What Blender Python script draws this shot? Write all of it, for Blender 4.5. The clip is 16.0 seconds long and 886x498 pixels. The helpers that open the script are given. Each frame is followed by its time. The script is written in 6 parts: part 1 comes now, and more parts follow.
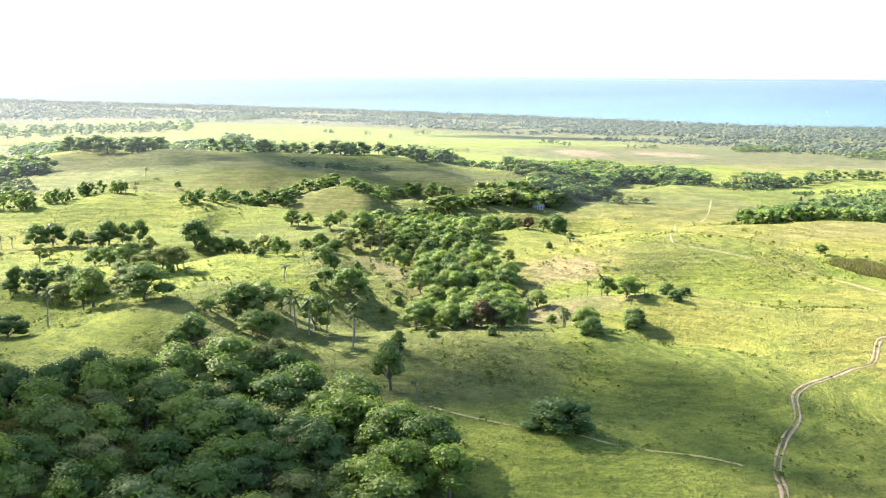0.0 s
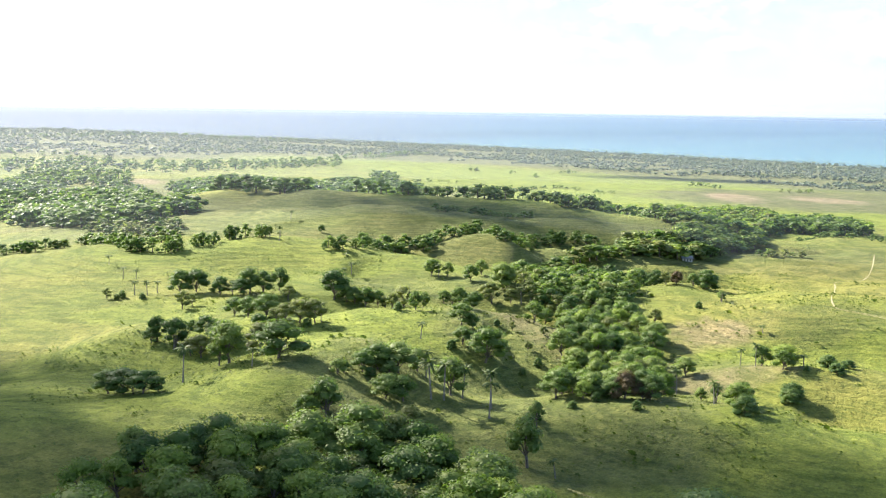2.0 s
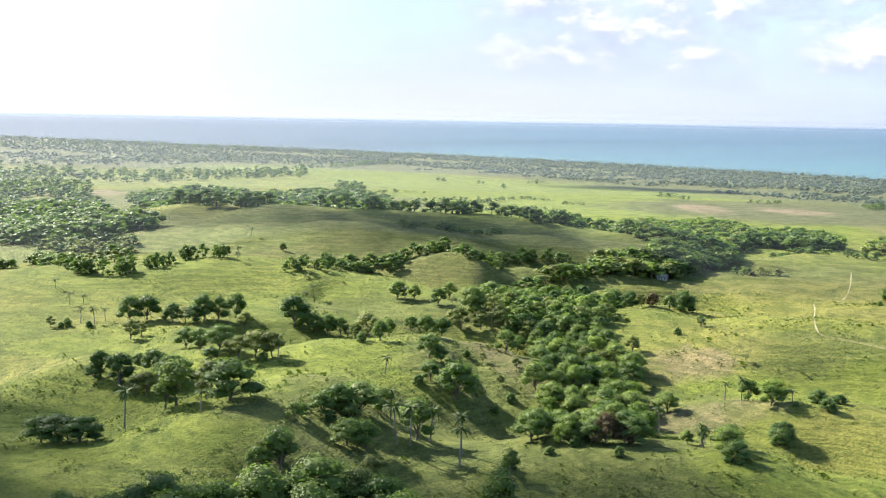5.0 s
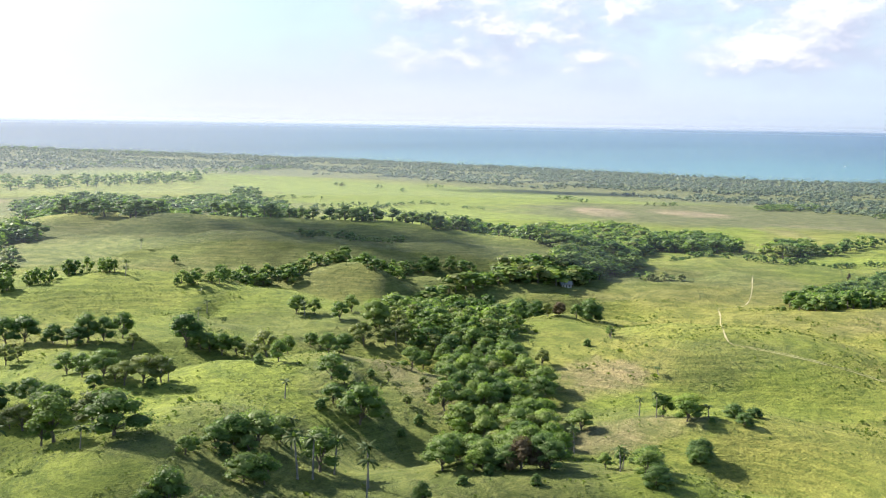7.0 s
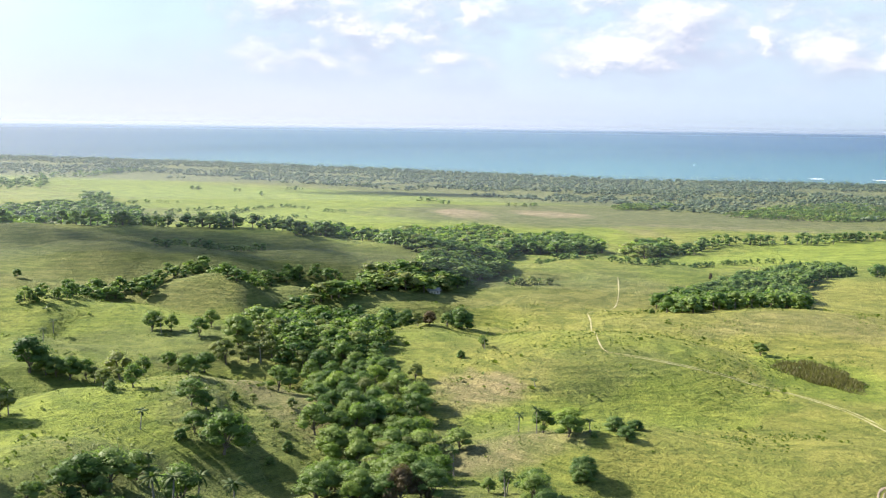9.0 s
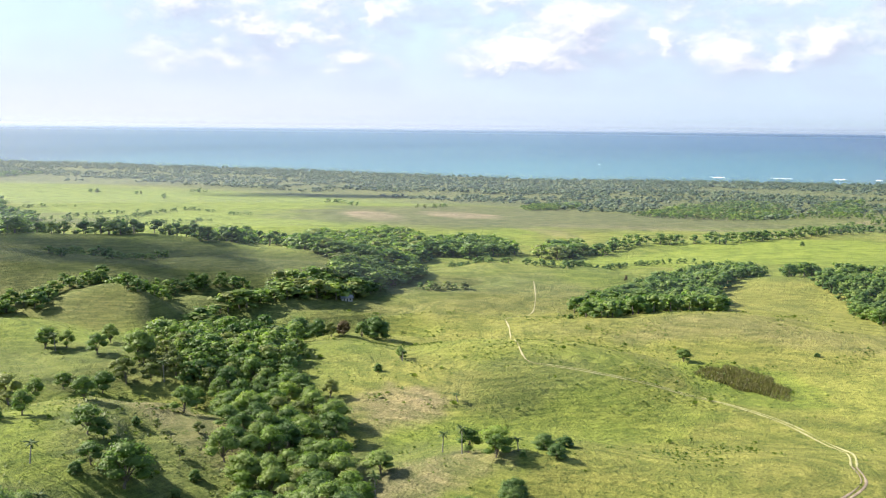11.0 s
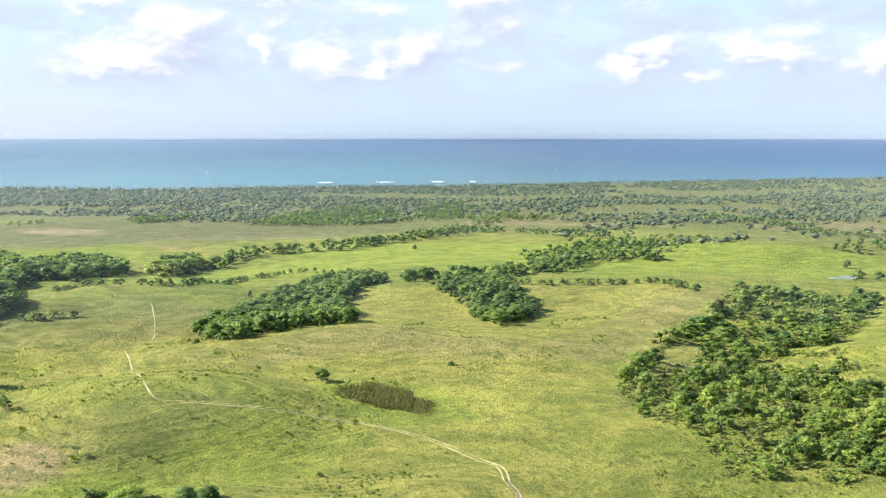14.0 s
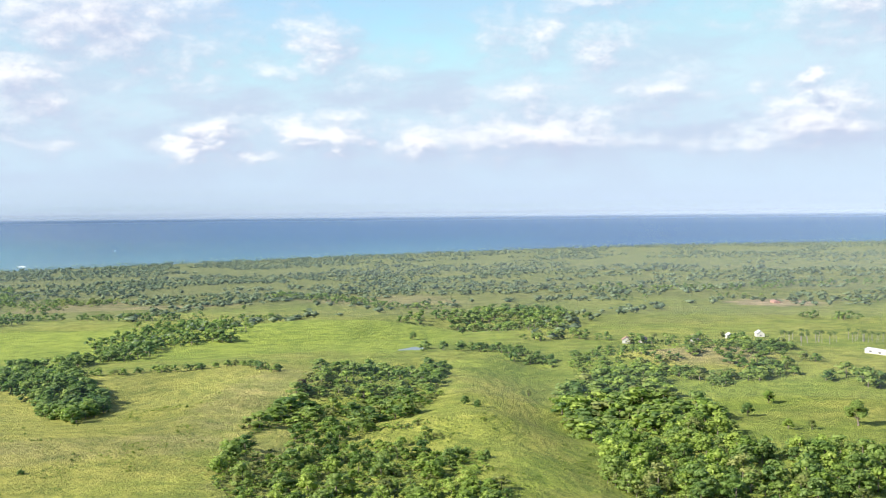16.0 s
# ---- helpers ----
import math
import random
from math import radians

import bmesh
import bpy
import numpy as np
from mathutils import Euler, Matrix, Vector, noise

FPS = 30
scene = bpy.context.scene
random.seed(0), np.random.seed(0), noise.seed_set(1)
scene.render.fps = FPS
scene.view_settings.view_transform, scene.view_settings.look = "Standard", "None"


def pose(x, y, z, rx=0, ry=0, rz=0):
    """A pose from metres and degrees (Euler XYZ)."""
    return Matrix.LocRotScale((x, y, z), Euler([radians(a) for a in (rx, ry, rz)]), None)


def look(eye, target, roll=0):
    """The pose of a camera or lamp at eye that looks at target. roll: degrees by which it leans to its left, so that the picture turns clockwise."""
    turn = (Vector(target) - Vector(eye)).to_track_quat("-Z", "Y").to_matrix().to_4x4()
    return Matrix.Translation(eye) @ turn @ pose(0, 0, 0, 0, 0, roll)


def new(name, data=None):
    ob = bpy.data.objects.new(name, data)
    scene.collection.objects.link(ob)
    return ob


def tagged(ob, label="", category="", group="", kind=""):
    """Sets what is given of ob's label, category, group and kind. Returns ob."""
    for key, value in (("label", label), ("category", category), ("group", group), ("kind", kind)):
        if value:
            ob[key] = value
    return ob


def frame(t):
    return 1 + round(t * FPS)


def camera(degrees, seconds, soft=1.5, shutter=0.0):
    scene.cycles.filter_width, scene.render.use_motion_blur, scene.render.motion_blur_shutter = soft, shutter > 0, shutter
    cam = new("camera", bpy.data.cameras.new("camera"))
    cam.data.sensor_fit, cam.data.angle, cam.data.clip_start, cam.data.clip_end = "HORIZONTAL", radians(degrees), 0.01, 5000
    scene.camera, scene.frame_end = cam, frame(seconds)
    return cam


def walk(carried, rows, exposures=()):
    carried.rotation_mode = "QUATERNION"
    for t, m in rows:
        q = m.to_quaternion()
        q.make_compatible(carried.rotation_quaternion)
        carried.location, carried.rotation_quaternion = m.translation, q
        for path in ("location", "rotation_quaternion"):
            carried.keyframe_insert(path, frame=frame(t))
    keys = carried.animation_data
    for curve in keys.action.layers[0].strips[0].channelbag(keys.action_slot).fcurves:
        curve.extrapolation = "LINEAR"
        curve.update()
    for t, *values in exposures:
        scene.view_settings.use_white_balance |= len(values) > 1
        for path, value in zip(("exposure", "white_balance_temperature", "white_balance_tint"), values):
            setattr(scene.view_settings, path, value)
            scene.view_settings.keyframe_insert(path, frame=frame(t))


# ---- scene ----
EXPOSURES = [(0, 2.30, 6650, 17), (1.0, 2.14, 6650, 16), (2.0, 1.88, 6600, 14), (5.5, 1.57, 6500, 12), (9.0, 1.52, 6500, 12), (13.5, 1.58, 6500, 12), (16, 1.40, 6400, 10)]
# camera: 44 degree lens, drone flight over the hills
def aim(x, y, z, yaw, down, roll):
    return pose(x, y, z, 0, 0, yaw) @ pose(0, 0, 0, 90 - down) @ pose(0, 0, 0, 0, 0, roll)


cam = camera(44.060, 16.0, soft=1.2)
walk(cam, [
    (0, aim(0.00, -0.00, 130.00, -0.000, 8.950, 0.511)),
    (0.5, aim(0.12, 3.46, 131.46, 1.040, 8.909, 0.574)),
    (1, aim(0.06, 6.97, 132.99, 2.486, 7.711, 0.721)),
    (1.5, aim(-0.15, 10.52, 134.46, 4.770, 7.161, 0.842)),
    (2, aim(-0.34, 14.14, 135.95, 7.565, 7.197, 0.967)),
    (2.5, aim(-0.43, 17.83, 137.32, 8.608, 7.165, 1.062)),
    (3, aim(-0.63, 21.57, 138.48, 8.554, 7.107, 1.105)),
    (5.5, aim(-4.13, 42.73, 139.61, 4.707, 6.677, 1.050)),
    (6, aim(-4.83, 47.39, 139.95, 3.539, 6.597, 1.022)),
    (6.5, aim(-5.51, 52.03, 140.29, 2.327, 6.565, 1.007)),
    (7, aim(-6.19, 56.60, 140.58, 0.515, 6.513, 0.967)),
    (7.5, aim(-6.85, 61.10, 140.89, -1.300, 6.463, 0.882)),
    (8, aim(-7.45, 65.59, 141.28, -3.100, 6.433, 0.870)),
    (8.5, aim(-8.01, 70.07, 141.68, -4.947, 6.397, 0.833)),
    (9, aim(-8.51, 74.61, 141.98, -6.820, 6.371, 0.794)),
    (9.5, aim(-8.98, 79.21, 142.20, -8.909, 6.340, 0.749)),
    (10, aim(-9.40, 83.91, 142.44, -10.485, 6.325, 0.703)),
    (12.5, aim(-7.46, 108.87, 143.35, -16.380, 6.283, 0.472)),
    (13, aim(-6.96, 113.35, 143.84, -21.360, 6.203, 0.382)),
    (13.5, aim(-6.57, 117.78, 144.17, -26.759, 6.200, 0.177)),
    (14, aim(-6.10, 122.17, 144.38, -32.033, 5.869, 0.015)),
    (14.5, aim(-5.54, 126.54, 144.49, -37.402, 4.351, -0.182)),
    (15, aim(-4.91, 130.83, 144.52, -43.368, 2.849, -0.318)),
    (15.5, aim(-4.24, 135.01, 144.43, -49.409, 1.897, -0.507)),
    (16, aim(-3.55, 139.15, 144.33, -54.745, 1.812, -0.581)),
], EXPOSURES)
# ---- end of camera ----

# ---------------------------------------------------------------- sun and sky
SUN_BEARING, SUN_HEIGHT = 54.0, 32.0            # degrees left of the y axis, and over the horizon
sun_way = Vector((-math.sin(radians(SUN_BEARING)) * math.cos(radians(SUN_HEIGHT)),
                  math.cos(radians(SUN_BEARING)) * math.cos(radians(SUN_HEIGHT)), math.sin(radians(SUN_HEIGHT))))
sun = new("sun", bpy.data.lights.new("sun", "SUN"))
sun.data.energy, sun.data.angle, sun.data.color = 5.0, radians(0.53), (1.0, 0.95, 0.83)
sun.matrix_world = look((0, 0, 900), Vector((0, 0, 900)) - sun_way)
SKY_STRENGTH = 0.10


class Nodes:
    """Short hand for node trees."""

    def __init__(self, tree):
        self.tree = tree
        tree.nodes.clear()

    def add(self, kind, ins=(), operation=None):
        n = self.tree.nodes.new(kind)
        if operation:
            n.operation = operation
        for k, v in (ins.items() if isinstance(ins, dict) else enumerate(ins)):
            self.put(n.inputs[k], v)
        return n

    def put(self, socket, v):
        if isinstance(v, bpy.types.NodeSocket):
            self.tree.links.new(v, socket)
        elif isinstance(v, bpy.types.Node):
            self.tree.links.new(v.outputs[0], socket)
        elif v is not None:
            socket.default_value = v

    def math(self, op, a, b=None, c=None, clamp=False):
        n = self.add("ShaderNodeMath", [a, b, c][:3 if c is not None else (2 if b is not None else 1)], operation=op)
        n.use_clamp = clamp
        return n.outputs[0]

    def vmath(self, op, a, b=None):
        n = self.add("ShaderNodeVectorMath", [a] + ([b] if b is not None else []), operation=op)
        return n.outputs["Value"] if op in ("LENGTH", "DISTANCE", "DOT_PRODUCT") else n.outputs[0]

    def noise(self, vec, scale, detail=4.0, rough=0.55, distortion=0.0):
        return self.add("ShaderNodeTexNoise", {"Vector": vec, "Scale": scale, "Detail": detail, "Roughness": rough, "Distortion": distortion}).outputs[0]

    def ramp(self, fac, lo, hi, a=0.0, b=1.0, smoothstep=True):
        n = self.add("ShaderNodeMapRange", {0: fac, 1: lo, 2: hi, 3: a, 4: b})
        n.interpolation_type = "SMOOTHSTEP" if smoothstep else "LINEAR"
        return n.outputs[0]

    def mix(self, fac, a, b, blend="MIX"):
        n = self.add("ShaderNodeMix")
        n.data_type, n.blend_type = "RGBA", blend
        for i, v in ((0, fac), (6, a), (7, b)):
            self.put(n.inputs[i], (*v, 1.0) if isinstance(v, tuple) and len(v) == 3 else v)
        return n.outputs[2]


CLOUDS = []


def cumulus(bearing, elev, wide, tall, weight=1.0):
    """A cloud of the sky: bearing (degrees, right positive), height over the horizon, half sizes."""
    CLOUDS.append((bearing, elev, wide, tall, weight))


cumulus(37.1, 9.7, 7.8, 4.1, 0.9)
cumulus(41.4, 7.3, 4.2, 1.8, 0.65)
cumulus(34.1, 6.5, 2.9, 2.7, 0.9)
cumulus(43.1, 4.5, 2.1, 1.2, 1)
cumulus(42, 3.5, 2.1, 0.8, 1)
cumulus(45, 3.1, 2.6, 0.8, 0.8)
cumulus(48.5, 8.7, 2.2, 2.0, 0.8)
cumulus(50.4, 7.3, 3.9, 1.6, 0.65)
cumulus(45.6, 7.5, 3.2, 1.1, 0.6)
cumulus(47.5, 4.4, 2.0, 0.9, 0.9)
cumulus(49.3, 4.1, 1.7, 1.4, 0.95)
cumulus(53.6, 3.5, 2.6, 1.4, 0.9)
cumulus(59.3, 9.1, 3.1, 2.2, 0.7)
cumulus(63, 8.3, 3.4, 2.2, 0.7)
cumulus(65.7, 6.1, 3.9, 1.9, 0.7)
cumulus(59.7, 5.9, 4.4, 1.5, 0.65)
cumulus(59.7, 3.9, 7.2, 1.6, 0.9)
cumulus(73.9, 4.5, 3.4, 2.2, 1)
cumulus(73.4, 6.3, 1.0, 1.1, 0.9)
cumulus(75.7, 10, 6.5, 2.7, 0.75)
cumulus(63.6, 10.9, 6.5, 1.4, 0.65)
cumulus(69.5, 3.6, 3.2, 1.4, 0.7)
cumulus(-1.1, 6.2, 3.9, 1.6, 0.9)
cumulus(1.9, 5, 2.9, 1.6, 0.9)
cumulus(-0.3, 3.4, 5.9, 1.8, 0.75)
cumulus(5.8, 6.4, 3.2, 1.4, 0.8)
cumulus(4.7, 4.6, 2.6, 1.4, 0.8)
cumulus(6.7, 3.3, 2.3, 1.4, 0.8)
cumulus(8.7, 5.5, 1.3, 1.4, 0.85)
cumulus(14.6, 6.6, 2.9, 1.1, 0.8)
cumulus(18.6, 5, 3.6, 2.2, 1.05)
cumulus(15.7, 3.8, 3.9, 1.1, 1.05)
cumulus(17.8, 3.1, 2.1, 0.8, 1)
cumulus(22.8, 4.6, 1.3, 1.4, 0.8)
cumulus(25.9, 3.8, 2.6, 1.9, 0.95)
cumulus(28.2, 3.6, 1.8, 0.9, 0.95)
cumulus(30.6, 4.2, 2.2, 1.6, 1)
cumulus(24, 6.4, 3.9, 1.4, 0.7)
cumulus(33.7, 3.8, 3.9, 1.1, 0.65)
cumulus(35.2, 5.8, 3.2, 2.2, 0.8)
cumulus(28.5, 6.6, 5.2, 1.6, 0.6)
cumulus(21.8, 7.6, 5.2, 1.6, 0.7)


world = bpy.data.worlds.new("sky")
scene.world = world
world.use_nodes = True
w = Nodes(world.node_tree)
sky = w.add("ShaderNodeTexSky")
sky.sky_type, sky.sun_disc = "NISHITA", False
sky.sun_elevation, sky.sun_rotation = radians(SUN_HEIGHT), radians(-SUN_BEARING)
sky.altitude, sky.air_density, sky.dust_density = 100.0, 1.0, 0.6
way = w.add("ShaderNodeTexCoord").outputs["Generated"]
xyz = w.add("ShaderNodeSeparateXYZ", [way])
side = w.vmath("DOT_PRODUCT", way, tuple(sun_way))
bear = w.math("MULTIPLY", w.math("ARCTAN2", xyz.outputs[0], xyz.outputs[1]), 57.2958)
elev = w.math("MULTIPLY", w.math("ARCSINE", xyz.outputs[2]), 57.2958)
flat = w.add("ShaderNodeCombineXYZ", [bear, w.math("MULTIPLY", elev, 1.8), 0.0]).outputs[0]
warp = w.add("ShaderNodeTexNoise", {"Vector": flat, "Scale": 0.42, "Detail": 6.0, "Roughness": 0.62}).outputs[1]
warp = w.vmath("MULTIPLY", w.vmath("SUBTRACT", warp, (0.5, 0.5, 0.5)), (5.0, 3.0, 0.0))
bent = w.vmath("ADD", w.add("ShaderNodeCombineXYZ", [bear, elev, 0.0]).outputs[0], warp)


def heaps(at):
    """Density of the heaped clouds at a place of the sky."""
    top = None
    for cb, ce, cw, ct, wt in CLOUDS:
        off = w.vmath("MULTIPLY", w.vmath("SUBTRACT", at, (cb, ce, 0.0)), (1 / cw, 1 / ct, 0.0))
        dens = w.math("MULTIPLY", w.ramp(w.vmath("LENGTH", off), 1.75, 0.0, 0.0, 1.0, False), wt)
        top = dens if top is None else w.math("MAXIMUM", top, dens)
    return top


heap = heaps(bent)
fine = w.noise(flat, 0.50, 7.0, 0.60)
fine_up = w.noise(w.vmath("ADD", flat, (-0.55, 1.0, 0.0)), 0.50, 7.0, 0.60)
drift = w.noise(w.vmath("MULTIPLY", flat, (1.0, 1.7, 1.0)), 0.13, 6.0, 0.6)
field = w.math("ADD", heap, w.math("MULTIPLY", w.math("SUBTRACT", fine, 0.5), 0.9))
above = w.math("ADD", heaps(w.vmath("ADD", bent, (-0.5, 0.75, 0.0))), w.math("MULTIPLY", w.math("SUBTRACT", fine_up, 0.5), 0.9))
veil = w.math("MULTIPLY", w.math("MULTIPLY", w.ramp(drift, 0.38, 0.62), w.ramp(elev, 15.0, 5.0)), w.ramp(side, 0.75, 0.45, 0.0, 0.72))
cover_ = w.math("MAXIMUM", w.ramp(field, -0.06, 0.95), veil)
cover_ = w.math("MULTIPLY", cover_, w.ramp(elev, 0.3, 3.6))
# tops that face the sun are white, thick undersides grey
lit = w.math("MULTIPLY", w.ramp(w.math("SUBTRACT", field, above), -0.22, 0.40), w.ramp(field, 0.12, 0.80))
cloud_colour = w.mix(lit, (0.226, 0.252, 0.318), (0.405, 0.408, 0.415))
haze = w.ramp(elev, 6.5, -0.5)
clear = w.mix(1.0, sky.outputs[0], (SKY_STRENGTH * 0.72, SKY_STRENGTH * 0.83, SKY_STRENGTH * 0.98), "MULTIPLY")
clear = w.mix(1.0, clear, (0.265, 0.352, 0.385), "DARKEN")
low_air = w.mix(w.ramp(side, 0.1, 0.6), (0.252, 0.300, 0.372), (0.305, 0.308, 0.365))
air = w.mix(w.math("MULTIPLY", haze, 0.92), clear, low_air)
# the milky glare on the sun's side
glare = w.ramp(side, 0.62, 0.93)
air = w.mix(w.math("MULTIPLY", glare, 0.9), air, (0.52, 0.52, 0.50))
w.add("ShaderNodeOutputWorld", [w.add("ShaderNodeBackground", [w.mix(w.math("MULTIPLY", cover_, w.math("SUBTRACT", 1.0, w.math("MULTIPLY", glare, 0.75))), air, cloud_colour), 1.0])])

# ---------------------------------------------------------------- materials
def material(name):
    m = bpy.data.materials.new(name)
    m.use_nodes = True
    return m, Nodes(m.node_tree)


def leaf_material(name, dark, light, rough=0.55, through_=0.45, hue=0.014):
    """Leaves: colour varies from plant to plant and from clump to clump; light comes through them."""
    m, n = material(name)
    tone = n.add("ShaderNodeAttribute")
    tone.attribute_name = "tone"
    plant = n.math("FRACT", n.math("ADD", n.add("ShaderNodeObjectInfo").outputs["Random"], tone.outputs["Fac"]))
    clump = n.add("ShaderNodeNewGeometry").outputs["Random Per Island"]
    fac = n.math("ADD", n.math("MULTIPLY", plant, 0.72), n.math("MULTIPLY", clump, 0.28))
    col = n.mix(fac, dark, light)
    col = n.add("ShaderNodeHueSaturation", {"Hue": n.math("SUBTRACT", 0.5, n.math("MULTIPLY", plant, hue)), "Saturation": 1.10,
                                            "Value": n.math("ADD", n.math("ADD", 0.92, n.math("MULTIPLY", plant, 0.22)), n.math("MULTIPLY", clump, 0.3)), "Color": col}).outputs[0]
    body = n.add("ShaderNodeBsdfPrincipled", {"Base Color": col, "Roughness": rough})
    body.inputs["Specular IOR Level"].default_value = 0.22
    glow = n.add("ShaderNodeBsdfTranslucent", {"Color": n.mix(1.0, col, (0.92, 1.12, 0.58), "MULTIPLY")})
    n.add("ShaderNodeOutputMaterial", [n.add("ShaderNodeMixShader", [through_, body, glow])])
    return m


LEAF = leaf_material("leaf_green", (0.080, 0.134, 0.038), (0.172, 0.226, 0.074))
LEAF_DARK = leaf_material("leaf_dark", (0.062, 0.112, 0.037), (0.136, 0.190, 0.068))
LEAF_FRESH = leaf_material("leaf_fresh", (0.120, 0.180, 0.044), (0.212, 0.274, 0.078))
LEAF_GREY = leaf_material("leaf_grey", (0.110, 0.135, 0.046), (0.195, 0.215, 0.085))
LEAF_RED = leaf_material("leaf_red", (0.064, 0.050, 0.028), (0.112, 0.086, 0.046), hue=0.01)
LEAF_PALM = leaf_material("leaf_palm", (0.046, 0.074, 0.024), (0.090, 0.122, 0.042), rough=0.65, through_=0.3)
LEAF_REED = leaf_material("leaf_reed", (0.060, 0.064, 0.026), (0.115, 0.110, 0.046), hue=0.02)
LEAF_WEED = leaf_material("leaf_weed", (0.064, 0.094, 0.024), (0.135, 0.165, 0.044))
# greyer, bluer leaf green: the haze of distance is put into this colour
LEAF_FAR = leaf_material("leaf_far_hazed", (0.066, 0.094, 0.056), (0.128, 0.162, 0.092), through_=0.25)


def bark_material(name, a, b):
    m, n = material(name)
    p = n.add("ShaderNodeTexCoord").outputs["Object"]
    tall = n.vmath("MULTIPLY", p, (3.0, 3.0, 0.6))
    f = n.noise(tall, 3.0, 6.0, 0.65)
    col = n.mix(n.ramp(f, 0.3, 0.7), a, b)
    bump = n.add("ShaderNodeBump", {"Strength": 0.6, "Distance": 0.05, "Height": f})
    n.add("ShaderNodeOutputMaterial", [n.add("ShaderNodeBsdfPrincipled", {"Base Color": col, "Roughness": 0.9, "Normal": bump.outputs[0]})])
    return m


BARK = bark_material("bark_brown", (0.07, 0.055, 0.04), (0.19, 0.16, 0.125))
BARK_PALM = bark_material("bark_palm", (0.12, 0.108, 0.09), (0.27, 0.25, 0.21))


def ground_material():
    m, n = material("pasture")
    p = n.add("ShaderNodeTexCoord").outputs["Object"]
    mask = n.add("ShaderNodeVertexColor")
    mask.layer_name = "cover"
    rgb = n.add("ShaderNodeSeparateColor", [mask.outputs[0]])
    dry, lush, bare, rank = rgb.outputs[0], rgb.outputs[1], rgb.outputs[2], mask.outputs[1]
    broad = n.noise(p, 0.011, 5.0, 0.6)
    mid = n.noise(p, 0.07, 6.0, 0.65)
    tuft = n.noise(p, 0.42, 7.0, 0.72)
    grain = n.noise(p, 1.5, 5.0, 0.75)
    green, straw = (0.146, 0.184, 0.032), (0.232, 0.228, 0.054)
    k = n.math("ADD", n.math("MULTIPLY", broad, 0.72), n.math("MULTIPLY", mid, 0.28))
    k = n.math("ADD", n.ramp(k, 0.34, 0.70), n.math("SUBTRACT", n.math("MULTIPLY", dry, 0.95), n.math("MULTIPLY", lush, 0.8)), clamp=True)
    col = n.mix(k, green, straw)
    col = n.mix(n.math("MULTIPLY", lush, 0.75), col, (0.228, 0.272, 0.043))
    # rank weeds: darker, rough growth
    weed = n.math("MULTIPLY", n.ramp(tuft, 0.46, 0.64), n.math("ADD", 0.55, n.math("MULTIPLY", rank, 0.45)))
    col = n.mix(n.math("MULTIPLY", weed, n.math("ADD", 0.30, n.ramp(mid, 0.44, 0.60, 0.0, 0.6))), col, (0.070, 0.096, 0.022))
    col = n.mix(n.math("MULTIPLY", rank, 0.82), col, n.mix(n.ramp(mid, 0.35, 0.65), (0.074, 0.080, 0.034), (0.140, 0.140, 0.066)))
    # single tufts of dark weeds and pale dry clumps
    for size, reach, tint, share in ((0.22, 0.30, (0.060, 0.088, 0.020), 0.62), (0.50, 0.34, (0.066, 0.095, 0.022), 0.55), (0.36, 0.26, (0.28, 0.27, 0.09), 0.16)):
        cell = n.add("ShaderNodeTexVoronoi", {"Vector": p, "Scale": size, "Randomness": 1.0})
        lot = n.add("ShaderNodeSeparateColor", [cell.outputs["Color"]]).outputs[0]
        dot = n.math("MULTIPLY", n.ramp(n.math("ADD", cell.outputs["Distance"], n.math("MULTIPLY", n.math("SUBTRACT", grain, 0.5), 0.5)), reach, reach * 0.55), n.ramp(n.math("ADD", lot, n.math("MULTIPLY", n.math("SUBTRACT", mid, 0.5), 1.4)), 1.0 - share, 1.06 - share))
        col = n.mix(n.math("MULTIPLY", dot, 0.36), col, tint)
    earth = n.mix(n.ramp(grain, 0.3, 0.7), (0.20, 0.145, 0.085), (0.32, 0.25, 0.165))
    col = n.mix(n.math("MULTIPLY", bare, n.ramp(mid, 0.25, 0.6, 0.45, 1.0)), col, earth)
    col = n.mix(1.0, col, n.mix(n.ramp(grain, 0.28, 0.72), (0.76, 0.79, 0.75), (1.27, 1.24, 1.25)), "MULTIPLY")
    clod = n.noise(p, 0.20, 6.0, 0.75)
    col = n.mix(1.0, col, n.mix(n.ramp(clod, 0.36, 0.66), (0.86, 0.88, 0.85), (1.15, 1.13, 1.14)), "MULTIPLY")
    # cattle terraces that follow the contours of the slopes
    step = n.noise(n.vmath("MULTIPLY", p, (0.05, 0.05, 1.3)), 1.0, 4.0, 0.7)
    col = n.mix(1.0, col, n.mix(n.ramp(step, 0.36, 0.62), (0.70, 0.77, 0.70), (1.18, 1.15, 1.15)), "MULTIPLY")
    h = n.math("ADD", n.math("ADD", n.math("MULTIPLY", clod, 2.0), n.math("MULTIPLY", step, 1.5)), n.math("ADD", n.math("MULTIPLY", tuft, 1.6), n.math("MULTIPLY", grain, 0.5)))
    bump = n.add("ShaderNodeBump", {"Strength": 1.0, "Distance": 1.1, "Height": h})
    s = n.add("ShaderNodeBsdfPrincipled", {"Base Color": col, "Roughness": 0.9, "Normal": bump.outputs[0]})
    s.inputs["Specular IOR Level"].default_value = 0.15
    n.add("ShaderNodeOutputMaterial", [s])
    return m


GROUND = ground_material()


